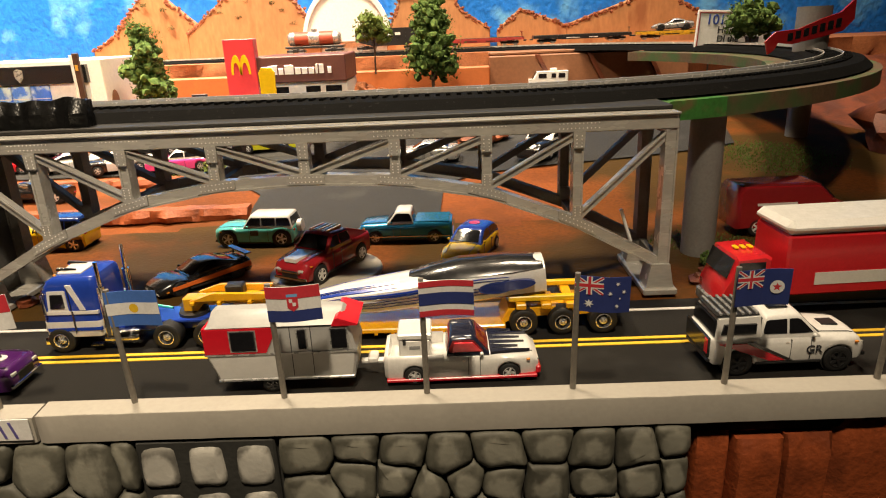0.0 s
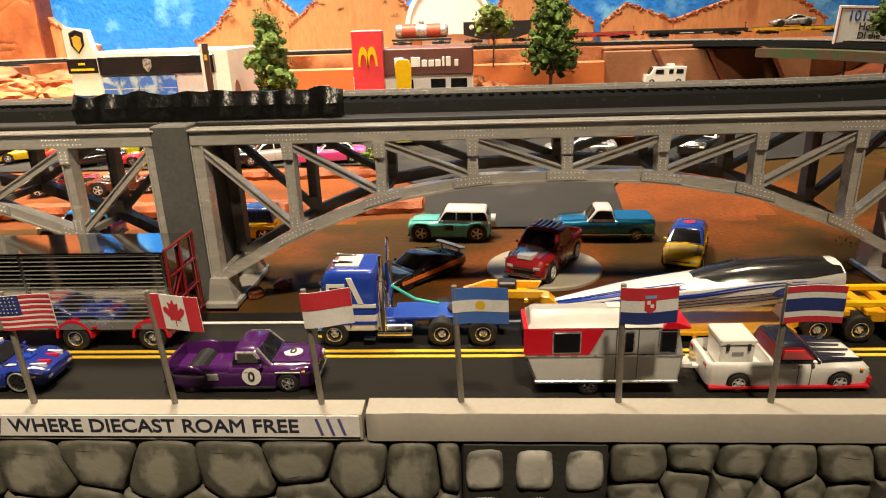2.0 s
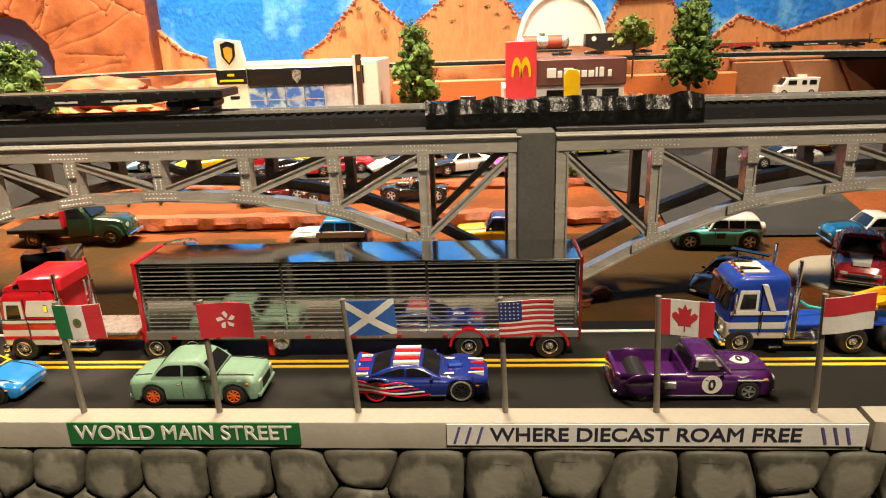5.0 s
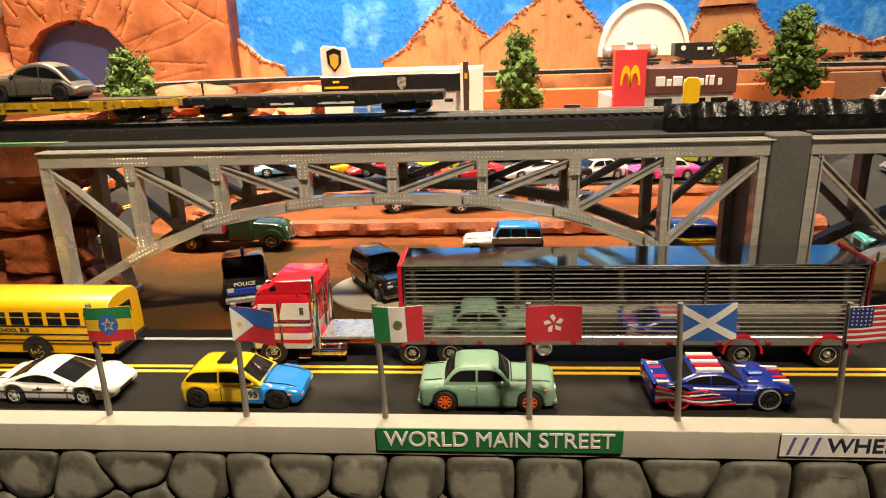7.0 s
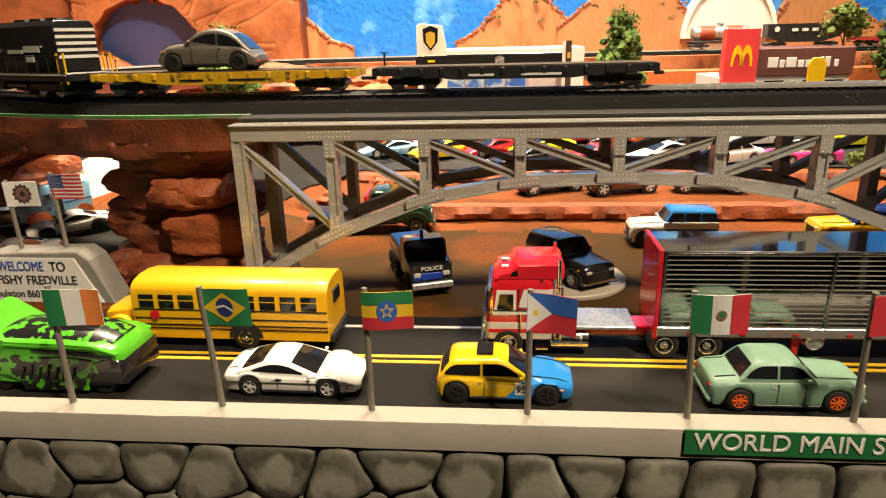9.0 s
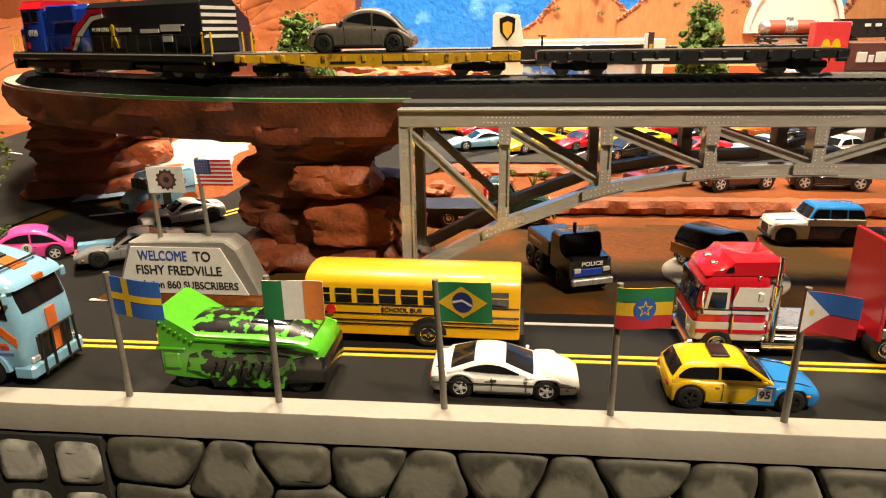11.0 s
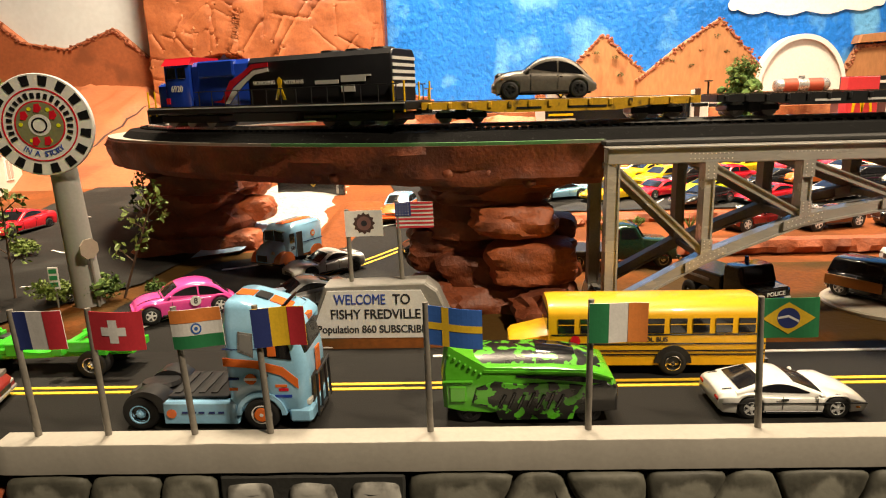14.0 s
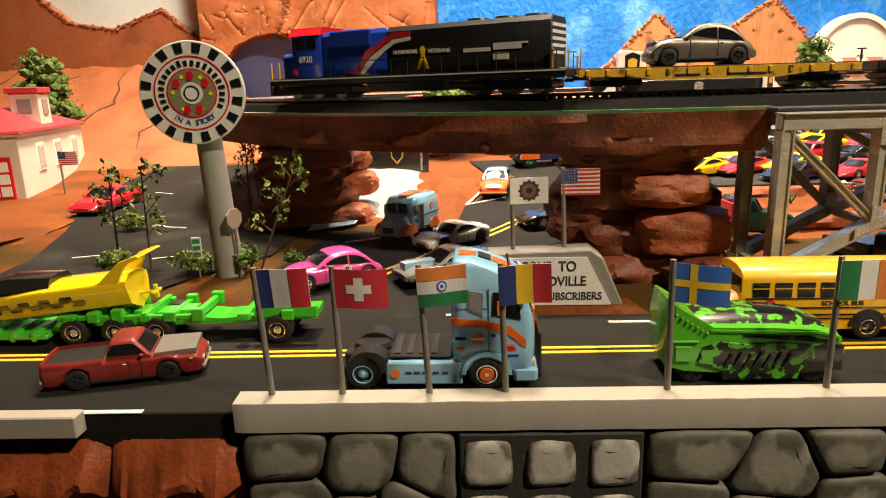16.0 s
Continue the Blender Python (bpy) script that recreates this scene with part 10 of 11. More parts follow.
for k, (s, m, lab) in enumerate(((-0.010, FLATY, "yellow toy flat wagon with dark stake pockets"), (-0.200, BLACK, "black toy flat wagon with white numbers"))):
    flat_car(rail_pose(s), 0.180, m, lab)
BARE = mat("bare_metal", (0.20, 0.18, 0.155), 0.4, 0.5, 0.2, 120, 0.15, wear=(0.10, 0.085, 0.07), wear_at=0.6)
RACKED = "cars carried on wagons"
t = car("custom_coupe", "round", "unpainted grey metal toy coupe on a wagon", (-0.832, 0.46, 0.1475), 180, BARE, group=RACKED, rim=BLACK, k=1.0, high=1.02)
part("engine", Shape().box(0.016, 0.031, -0.009, 0.009, 0.0050, 0.0165, 0.0015), BLACK, t)
# rear line
ZR = 0.1322


def tank_wagon(x):
    t = thing("tank_wagon", "grey and red toy tank wagon on the rear track", "railway wagon", (x, 1.28, ZR))
    part("tank", Shape().lathe([(-0.050, 0.004), (-0.049, 0.0090), (-0.046, 0.0118), (-0.043, 0.0125), (0.043, 0.0125), (0.046, 0.0118), (0.049, 0.0090), (0.050, 0.004)], 24, pose(0, 0, 0.0270, 0, 0, 90)), P_SILVER, t, smooth=40)
    for a, b in ((-0.036, -0.010), (0.010, 0.036)):
        part("red_band", Shape().lathe([(a, 0.0126), (b, 0.0126)], 24, pose(0, 0, 0.0270, 0, 0, 90)), plain("band_red", (0.32, 0.06, 0.03)), t, smooth=40)
    part("dome", Shape().rod((0, 0, 0.037), (0, 0, 0.0440), 0.0055, 16), P_SILVER, t, smooth=40)
    part("frame", Shape().box(-0.055, 0.055, -0.011, 0.011, 0.0100, 0.0140, 0.0006), BLACK, t)
    for q in (-0.036, 0.036):
        bogie(t, q)


def hopper(x):
    t = thing("hopper_wagon", "black toy hopper wagon with white lettering bars", "railway wagon", (x, 1.28, ZR))
    part("body", Shape().prism([(-0.062, 0.0180), (-0.062, 0.0400), (0.062, 0.0400), (0.062, 0.0180), (0.030, 0.0090), (-0.030, 0.0090)], -0.0140, 0.0140, "y", 0.0006), BLACK, t)
    for i in range(9):
        q = -0.060 + 0.015 * i
        part("rib", Shape().box(q - 0.0008, q + 0.0008, -0.0150, 0.0150, 0.0180, 0.0400), BLACK, t)
    part("emblem", Shape().lathe([(-0.0152, 0.0045), (-0.0148, 0.0045)], 16, pose(-0.047, 0, 0.0310)), P_WHITE, t)
    for a, b in ((-0.022, -0.012), (-0.005, 0.005), (0.012, 0.022)):
        part("letter_bar", Shape().box(a, b, -0.0154, -0.0150, 0.0270, 0.0320), P_WHITE, t)
    for q in (-0.044, 0.044):
        bogie(t, q)


tank_wagon(-0.250)
hopper(-0.110)
for x, m, lab, ln in ((0.058, plain("wagon_red", (0.30, 0.03, 0.025)), "red toy flat wagon on the rear track", 0.165), (0.248, BLACK, "black toy flat wagon on the rear track", 0.180)):
    flat_car(pose(x, 1.28, ZR), ln, m, lab)
flat_car(Matrix.Translation((0.425, 1.255, ZR)) @ pose(0, 0, 0, 0, 0, -9), 0.160, FLATY, "yellow toy flat wagon on the rear track")
car("sports_car", "racer", "silver toy sports car on a yellow wagon", (0.410, 1.257, ZR + 0.0153), 171, P_SILVER, group=RACKED, rim=BLACK)


# ---- shops at the back ----
BASE = 0.058
t = thing("car_showroom", "white toy car showroom with black fascia and blue windows", "shop", (-0.645, 1.0, BASE))
part("building", Shape().box(-0.115, 0.125, 0.004, 0.14, 0, 0.0885, 0.001), WHITE, t, "white walls")
part("fascia", Shape().box(-0.112, 0.105, -0.004, 0.0045, 0.0560, 0.0820, 0.0006), P_BLACK, t, "black fascia")
SHOP_BLUE = mat("showroom_glass", (0.08, 0.22, 0.85), 0.12, 0, 0.25, 40, 0.0, wear=(0.50, 0.68, 0.92), wear_at=0.53, wear_scale=70)
for i in range(5):
    part("window", Shape().box(-0.104 + 0.0295 * i, -0.0765 + 0.0295 * i, 0.0, 0.0045, 0.018, 0.054, 0.0004), SHOP_BLUE, t, "blue showroom window")
    part("window_sill", Shape().box(-0.104 + 0.0295 * i, -0.0765 + 0.0295 * i, -0.0010, 0.0035, 0.0345, 0.0355), P_WHITE, t)
part("wall_panel", Shape().box(0.046, 0.105, 0.0005, 0.0045, 0.0, 0.055), WHITE, t)
SHIELD = [(-0.011, 0.026), (0.0, 0.030), (0.011, 0.026), (0.010, 0.008), (0.0, -0.004), (-0.010, 0.008)]
tower = part("sign_tower", Shape().prism([(-0.115, 0.0), (-0.115, 0.122), (-0.110, 0.126), (-0.078, 0.122), (-0.072, 0.090), (-0.072, 0.0)], -0.008, 0.004, "y", 0.0008), P_WHITE, t, "white sign tower")
part("shield", Shape().prism([(x - 0.0945, z + 0.092) for x, z in SHIELD], -0.0090, -0.0078), P_BLACK, t, "black shield emblem")
part("shield_mark", Shape().prism([(x * 0.62 - 0.0945, z * 0.68 + 0.094) for x, z in SHIELD], -0.0095, -0.0088), EMBLEM, t, "gold emblem shape")
part("name_board", Shape().box(-0.117, -0.071, -0.0095, -0.0070, 0.060, 0.081, 0.0004), P_BLACK, t, "black name board")
for z, w in ((0.0735, 0.005), (0.0655, 0.018)):
    part("name_bar", Shape().box(-0.094 - w, -0.094 + w, -0.0100, -0.0094, z - 0.0016, z + 0.0016), P_YELLOW, t, "yellow name bar")
part("small_shield", Shape().prism([(x * 0.6 + 0.004, z * 0.6 + 0.061) for x, z in SHIELD], -0.0050, -0.0038), P_SILVER, t, "grey shield emblem")
part("side_arch", Shape().prism([(0.030 + 0.012 * math.cos(math.pi * i / 10), 0.02 + 0.022 * math.sin(math.pi * i / 10)) for i in range(11)], 0.1248, 0.1256, "x"), mat("arch_brown", (0.25, 0.14, 0.09)), t)
t = thing("totem_sign", "tall narrow brown and white totem sign", "sign", (-0.545, 0.985, BASE))
part("panel", Shape().box(-0.0035, 0.0045, -0.003, 0.003, 0, 0.098, 0.0005), mat("totem_brown", (0.05, 0.022, 0.012), 0.5), t)
part("edge", Shape().box(-0.0080, -0.0036, -0.003, 0.003, 0, 0.096, 0.0005), P_WHITE, t)
part("emblem", Shape().box(-0.0015, 0.0028, -0.0036, -0.0029, 0.074, 0.082), EMBLEM, t)

t = thing("restaurant", "brown and white toy fast-food restaurant with red sign tower", "shop", (-0.220, 1.0, BASE))
part("lower_wall", Shape().box(-0.112, 0.066, 0.002, 0.11, 0, 0.043, 0.0008), WHITE, t, "white lower wall")
part("fascia", Shape().box(-0.066, 0.067, -0.004, 0.11, 0.0435, 0.0810, 0.0012), mat("fascia_brown", (0.12, 0.042, 0.034), 0.5, 0, 0.15, 60, 0.1), t, "dark brown fascia")
part("sign_tower", Shape().box(-0.109, -0.064, -0.010, 0.010, 0.0, 0.108, 0.0008), paint("tower_red", (0.66, 0.045, 0.055), 0.4), t, "red sign tower")
part("tower_band", Shape().box(-0.110, -0.063, -0.011, -0.0095, 0.020, 0.0245), P_WHITE, t)
for dx in (-0.0065, 0.0065):
    part("arch", Shape().loft([[(-0.0865 + dx + r * math.cos(a), y, 0.058 + 3.6 * r * math.sin(a)) for r, y in ((0.0078, -0.0112), (0.0048, -0.0112), (0.0048, -0.0098), (0.0078, -0.0098))] for a in (math.pi * i / 14 for i in range(15))]), P_YELLOW, t, "yellow arch shape", smooth=40)
for a, b, h in ((-0.046, -0.034, 0.010), (-0.032, -0.026, 0.007), (-0.024, -0.012, 0.010), (-0.010, -0.003, 0.007), (-0.001, 0.006, 0.007), (0.008, 0.015, 0.007), (0.017, 0.020, 0.010), (0.022, 0.028, 0.010), (0.033, 0.038, 0.007)):
    part("name_bar", Shape().box(a * 1.12 + 0.003, b * 1.12 + 0.003, -0.0052, -0.0038, 0.0550, 0.0550 + 1.35 * h, 0.0004), P_WHITE, t, "white bar of the name")
for a, b in ((-0.048, -0.022), (0.004, 0.026), (0.034, 0.058)):
    part("window", Shape().box(a, b, 0.0005, 0.0025, 0.022, 0.037, 0.0004), GLASS, t)
t = thing("totem_sign", "yellow double-arch totem on the pavement", "sign", (-0.245, 0.90, ground_z(-0.245, 0.90)))
part("panel", Shape().prism([(-0.010, 0.052), (0.010, 0.052), (0.011, 0.085), (0.006, 0.092), (-0.006, 0.092), (-0.011, 0.085)], -0.002, 0.002, "y", 0.0006), P_YELLOW, t)
part("post", Shape().box(-0.003, 0.003, -0.002, 0.002, 0, 0.053), P_RED, t)
solo("menu_board", Shape().box(-0.012, 0.012, -0.002, 0.002, 0, 0.030, 0.0006), BLACK, "small dark menu board by the restaurant", "sign", at=pose(-0.385, 1.02, BASE))


# ---- welcome sign ----
t = thing("welcome_sign", "grey trapezoid welcome sign with white lettered panel", "sign", (-0.9375, 0.404, 0.0045), -1)
t.matrix_world = t.matrix_world @ Matrix.Diagonal((1.03, 1, 0.92, 1))
SIGNG = mat("sign_concrete", (0.22, 0.21, 0.19), 0.7, 0, 0.15, 60, 0.3, 400)
part("base", Shape().prism([(-0.047, -0.002), (-0.034, 0.036), (0.027, 0.038), (0.034, 0.032), (0.047, -0.002)], -0.010, 0.010, "y", 0.0012), SIGNG, t)
part("panel", Shape().prism([(-0.044, 0.0005), (-0.032, 0.0335), (0.024, 0.0335), (0.039, 0.0005)], -0.0112, -0.0098), FWHITE, t, "white lettered panel")
BLUEINK = plain("blue_ink", (0.03, 0.07, 0.34))
word("letters", "WELCOME", 0.0098, BLUEINK, t, Matrix.Translation((-0.0125, -0.0113, 0.0272)) @ UP, width=0.031)
word("letters", "TO", 0.0098, INK, t, Matrix.Translation((0.0125, -0.0113, 0.0272)) @ UP, width=0.0105)
word("letters", "FISHY FREDVILLE", 0.0092, INK, t, Matrix.Translation((-0.0035, -0.0113, 0.0170)) @ UP, width=0.054)
word("letters", "Population 860 SUBSCRIBERS", 0.0075, INK, t, Matrix.Translation((-0.003, -0.0113, 0.0065)) @ UP, width=0.072)
FLAGS["gear"] = (FWHITE, [(star(0.5, 0.5, 0.30, 12, 0.80), plain("gear_brown", (0.07, 0.035, 0.03))), (disc(0.5, 0.5, 0.19), plain("gear_red", (0.20, 0.10, 0.09))), (disc(0.5, 0.5, 0.08), INK)])
flag("gear", (-0.957, 0.406, 0.0380), 1, 0, 0.046, 0.95, 0.6, "flags on the welcome sign")
flag("american", (-0.925, 0.406, 0.0388), 2, 0.02, 0.050, 0.95, 0.6, "flags on the welcome sign")


# ---- round sign on a grey post ----
t = thing("round_sign", "round black and white dial-like sign on a grey post", "sign", (-1.166, 0.452, ground_z(-1.166, 0.452)), 4)
t.matrix_world = t.matrix_world @ Matrix.Diagonal((1.03, 1, 1, 1))
part("post", Shape().rod((0.008, 0.006, 0.0), (0.002, 0.006, 0.129), 0.0098, 24, 0.0080), mat("post_grey", (0.27, 0.265, 0.245), 0.6, 0, 0.1, 60, 0.2), t, smooth=60)
face = part("face", Shape().lathe([(-0.0075, 0.0001), (-0.0075, 0.0330), (-0.0070, 0.0335), (-0.0045, 0.0335), (-0.0045, 0.0001)], 64, pose(0, 0, 0.129)), P_WHITE, t, "white round face", smooth=40)
for i in range(16):
    a0, a1 = 2 * math.pi * (i + 0.27) / 16, 2 * math.pi * (i + 0.73) / 16
    s = Shape().prism([(0.0258 * math.cos(a0), 0.129 + 0.0258 * math.sin(a0)), (0.0322 * math.cos(a0), 0.129 + 0.0322 * math.sin(a0)), (0.0322 * math.cos(a1), 0.129 + 0.0322 * math.sin(a1)), (0.0258 * math.cos(a1), 0.129 + 0.0258 * math.sin(a1))], -0.0080, -0.0074)
    part("tread_mark", s, P_BLACK, face, at=None)
for r0, r1, y, m, lab in ((0.0240, 0.0231, -0.0079, P_RED, "red ring"), (0.0160, 0.0150, -0.0079, P_RED, "red ring"), (0.0150, 0.0001, -0.0079, mat("dial_green", (0.20, 0.20, 0.10)), "green dial"), (0.0070, 0.0001, -0.0083, P_WHITE, "white centre"), (0.0050, 0.0041, -0.0087, P_BLACK, "dark hub ring")):
    s = Shape()
    if r1 > 0.001:
        s.loft([[(r * math.cos(a), h, 0.129 + r * math.sin(a)) for r, h in ((r1, y), (r0, y), (r0, y + 0.0006), (r1, y + 0.0006))] for a in (2 * math.pi * i / 64 for i in range(65))], caps=False)
    else:
        s.lathe([(y, r1), (y, r0), (y + 0.0006, r0), (y + 0.0006, r1)], 40, pose(0, 0, 0.129))
    part("ring", s, m, face, lab)
for i, a in enumerate((35, 90, 145, 250, 290)):
    a = radians(a)
    part("emblem", Shape().prism([(0.0111 * math.cos(a) + u, 0.129 + 0.0111 * math.sin(a) + w) for u, w in ((-0.0024, -0.0026), (0.0006, -0.0030), (0.0026, -0.0004), (0.0012, 0.0030), (-0.0018, 0.0024))], -0.0084, -0.0079), P_RED, face, "red emblem shape")
for i in range(6):
    a = math.pi * i / 3 + 1.0
    part("dot", Shape().lathe([(-0.0083, 0.0001), (-0.0083, 0.0013), (-0.0078, 0.0013)], 12, pose(0.0118 * math.cos(a), 0, 0.129 + 0.0118 * math.sin(a))), P_LIME_Y, face)
for i in range(20):
    a = radians(207 - 12.3 * i)
    part("name_bar", Shape().box(-0.0011, 0.0011, -0.0081, -0.0074, -0.0017, 0.0017 if i % 4 else 0.0024, m=pose(0.0192 * math.cos(a), 0, 0.129 + 0.0192 * math.sin(a), 0, -math.degrees(a) + 90, 0)), P_BLACK, face)
for i, ch in enumerate("IN A STORY"):
    a = radians(232 + 8.4 * i)
    if ch != " ":
        word("letter", ch, 0.0050, BLUEINK, face, Matrix.Translation((0.0192 * math.cos(a), -0.0078, 0.129 + 0.0192 * math.sin(a))) @ Matrix.Rotation(-(a + math.pi / 2), 4, "Y") @ UP)

# ---- board sign and banner at the east ----
t = thing("notice_board", "white notice board with dark writing on the hillside", "sign", (0.4235, 1.03, 0.092), 4)
part("board", Shape().box(-0.057, 0.057, -0.002, 0.002, 0.012, 0.084, 0.0005, pose(0, 0, 0, 0, 3, 0)), FWHITE, t)
for a, b, c, d in ((-0.055, -0.0535, 0.016, 0.080), (0.0535, 0.055, 0.016, 0.080), (-0.055, 0.055, 0.0795, 0.081), (-0.055, 0.055, 0.015, 0.0165)):
    part("border", Shape().box(a, b, -0.0028, -0.0019, c, d, 0, pose(0, 0, 0, 0, 3, 0)), plain("border_red", (0.28, 0.06, 0.06)), t)
for txt, x, z, sz in (("101.1", -0.022, 0.070, 0.020), ("the", 0.026, 0.067, 0.015), ("Home of", 0.0, 0.056, 0.014), ("DJ the", -0.008, 0.0435, 0.013), ("&", 0.0, 0.0335, 0.012)):
    word("letters", txt, sz, INK if txt != "101.1" else BLUEINK, t, pose(0, 0, 0, 0, 3, 0) @ Matrix.Translation((x, -0.0023, z)) @ UP)
part("name_bar", Shape().box(-0.020, 0.020, -0.0027, -0.0019, 0.0195, 0.0275, 0, pose(0, 0, 0, 0, 3, 0)), INK, t)
part("name_bar", Shape().box(0.020, 0.040, -0.0027, -0.0019, 0.0395, 0.0475, 0, pose(0, 0, 0, 0, 3, 0)), INK, t)
for x in (-0.03, 0.03):
    part("leg", Shape().rod((x, 0.003, -0.06), (x, 0.003, 0.05), 0.0015, 8), POLE, t)
t = thing("flame_banner", "red flame-shaped banner sign on a round column", "sign", (0.400, 0.78, 0.091))
part("banner", Shape().prism([(-0.046, 0.036), (-0.050, 0.050), (-0.040, 0.060), (-0.015, 0.062), (0.010, 0.072), (0.030, 0.078), (0.044, 0.092), (0.045, 0.070), (0.034, 0.058), (0.010, 0.052), (-0.020, 0.046), (-0.036, 0.048), (-0.040, 0.040)], -0.023, -0.020, "y", 0.0006), paint("banner_red", (0.30, 0.012, 0.014)), t)
for i in range(7):
    part("name_bar", Shape().prism([(-0.026 + 0.0085 * i, 0.0495 + 0.002 * i), (-0.0205 + 0.0085 * i, 0.0505 + 0.002 * i), (-0.0205 + 0.0085 * i, 0.0585 + 0.0022 * i), (-0.026 + 0.0085 * i, 0.0575 + 0.0022 * i)], -0.0238, -0.0230), P_BLACK, t)
part("column_top", Shape().rod((0.012, 0, -0.002), (0.012, 0, 0.085), 0.018, 28), CONCRETE, t, smooth=60)


# ---- station building ----
t = thing("station", "white toy station with red roof and small tower", "building", (-1.628, 0.791, 0.010), 15)
STATION = mat("station_white", (0.62, 0.58, 0.50), 0.6, 0, 0.08, 40, 0.15)
ROOF_RED = mat("roof_red", (0.42, 0.03, 0.04), 0.5, 0, 0.15, 60, 0.2)
part("wall_block", Shape().box(-0.20, 0.095, -0.02, 0.246, 0, 0.088, 0.001), STATION, t)
part("roof", Shape().loft([[(-0.205, -0.026, 0.088), (0.101, -0.026, 0.088), (0.101, 0.252, 0.088), (-0.205, 0.252, 0.088)], [(-0.204, -0.025, 0.091), (0.100, -0.025, 0.091), (0.100, 0.251, 0.091), (-0.204, 0.251, 0.091)], [(-0.15, 0.09, 0.118), (0.045, 0.09, 0.118), (0.045, 0.14, 0.118), (-0.15, 0.14, 0.118)]]), ROOF_RED, t, "red hipped roof")
part("eave", Shape().box(-0.203, 0.099, -0.024, 0.250, 0.0845, 0.0878), STATION, t)
tower = part("tower", Shape().box(0.056, 0.092, 0.085, 0.128, 0.089, 0.136, 0.001), STATION, t)
part("tower_roof", Shape().box(0.053, 0.095, 0.082, 0.131, 0.136, 0.144, 0.001), ROOF_RED, tower, "red tower roof")
part("tower_window", Shape().box(0.0915, 0.0935, 0.096, 0.116, 0.108, 0.128, 0.0003), P_GREY, tower)
part("tower_window", Shape().box(0.066, 0.082, 0.0835, 0.0855, 0.110, 0.128, 0.0003), P_GREY, tower)
for y in (0.035, 0.105, 0.180):
    w = part("window", Shape().box(0.0945, 0.0965, y, y + 0.028, 0.036, 0.072, 0.0004), WHITE, t)
    part("pane", Shape().box(0.0960, 0.0972, y + 0.003, y + 0.0125, 0.040, 0.068), mat("curtained_pane", (0.42, 0.41, 0.37), 0.25, 0, 0.15, 60, 0.1), w)
    part("pane", Shape().box(0.0960, 0.0972, y + 0.0155, y + 0.025, 0.040, 0.068), MATS["curtained_pane"], w)
for x in (0.052, -0.02, -0.09):
    door = part("door", Shape().box(x, x + 0.032, -0.0225, -0.0195, 0.0, 0.060, 0.0006), P_RED, t, "red door")
    for i in range(2):
        for j in range(3):
            part("door_pane", Shape().box(x + 0.003 + 0.0140 * i, x + 0.0145 + 0.0140 * i, -0.0233, -0.0223, 0.012 + 0.015 * j, 0.024 + 0.015 * j), WHITE, door)
part("sill_course", Shape().box(-0.2015, 0.0965, -0.0215, 0.2475, 0.0, 0.006), STATION, t)
flag("american", (-1.500, 0.825, ground_z(-1.500, 0.825)), 0, 0, 0.055, 1.0, 0.6, "flags by the station")


# dirt bank that carries the welcome sign
s = Shape()
rings = []
for i in range(41):
    x = -1.0 + 0.125 * i / 40
    h = 0.0045 * min(1, i / 3, (40 - i) / 3)
    rings.append([(x, 0.3845, -0.003), (x, 0.388 + 0.0015 * noise.noise(Vector((x * 90, 0, 0))), h * 0.75), (x, 0.393, h + 0.0005 * noise.noise(Vector((x * 90, 4, 0)))), (x, 0.422, h), (x, 0.440, 0.004)])
s.loft(rings)
setting("dirt_bank", s, DIRT, "low brown dirt bank under the welcome sign", smooth=50)

# ---- rocks ----
def boulder(name, at, size, seed, material, label, squash=(1, 1, 0.6), sub=3, rough=0.55):
    s = Shape().blob((0, 0, 0), size, seed, rough, sub, squash, 1.3)
    zmin = min(v[2] for v in s.v)
    s.v = [(x, y, z - zmin - 0.1 * size) for x, y, z in s.v]
    return solo(name, s, material, label, "rock", group="rocks", at=pose(*at), smooth=28)


for i, (x, y, r, m) in enumerate(((-0.835, 0.415, 0.022, ROCK_DARK), (-0.80, 0.43, 0.018, ROCK_DARK), (-0.905, 0.43, 0.018, ROCK_DARK), (-0.80, 0.62, 0.012, ROCK), (-0.765, 0.70, 0.010, ROCK), (-0.74, 0.685, 0.008, ROCK), (-0.155, 1.10, 0.030, ROCK_ORANGE), (-0.11, 1.115, 0.018, ROCK_ORANGE), (-0.93, 0.93, 0.035, ROCK_ORANGE), (-0.87, 0.95, 0.03, ROCK_ORANGE), (-1.02, 0.92, 0.03, ROCK_ORANGE), (-0.83, 1.08, 0.035, ROCK_ORANGE), (0.30, 0.50, 0.02, ROCK_DARK), (0.52, 0.72, 0.06, ROCK_DARK), (0.62, 0.60, 0.07, ROCK_DARK), (0.03, 0.80, 0.022, ROCK), (0.055, 0.825, 0.018, ROCK))):
    boulder("rock", on_ground(x, y, -0.002), r, i + 3.3, m, "rough red-brown model rock on the ground")
for i, x in enumerate((-1.24, -1.13, -1.03, -0.95, -0.86, -0.80)):
    boulder("rock_outcrop", on_ground(x, 1.16 - 0.02 * (i % 2), -0.004), 0.045 + 0.010 * (i % 3), i + 31.7, ROCK_ORANGE if i % 2 else ROCK, "layered orange rock outcrop below the rear track", (1.3, 0.7, 0.50), 4, 0.5)
# strata rocks beside the pier foot
for i, (x, y) in enumerate(((-0.300, 0.415), (-0.285, 0.43), (0.165, 0.41), (0.175, 0.425))):
    boulder("pebble", on_ground(x, y, -0.001), 0.007, i + 60.2, ROCK_DARK, "small brown stone by the bridge foot", sub=2)

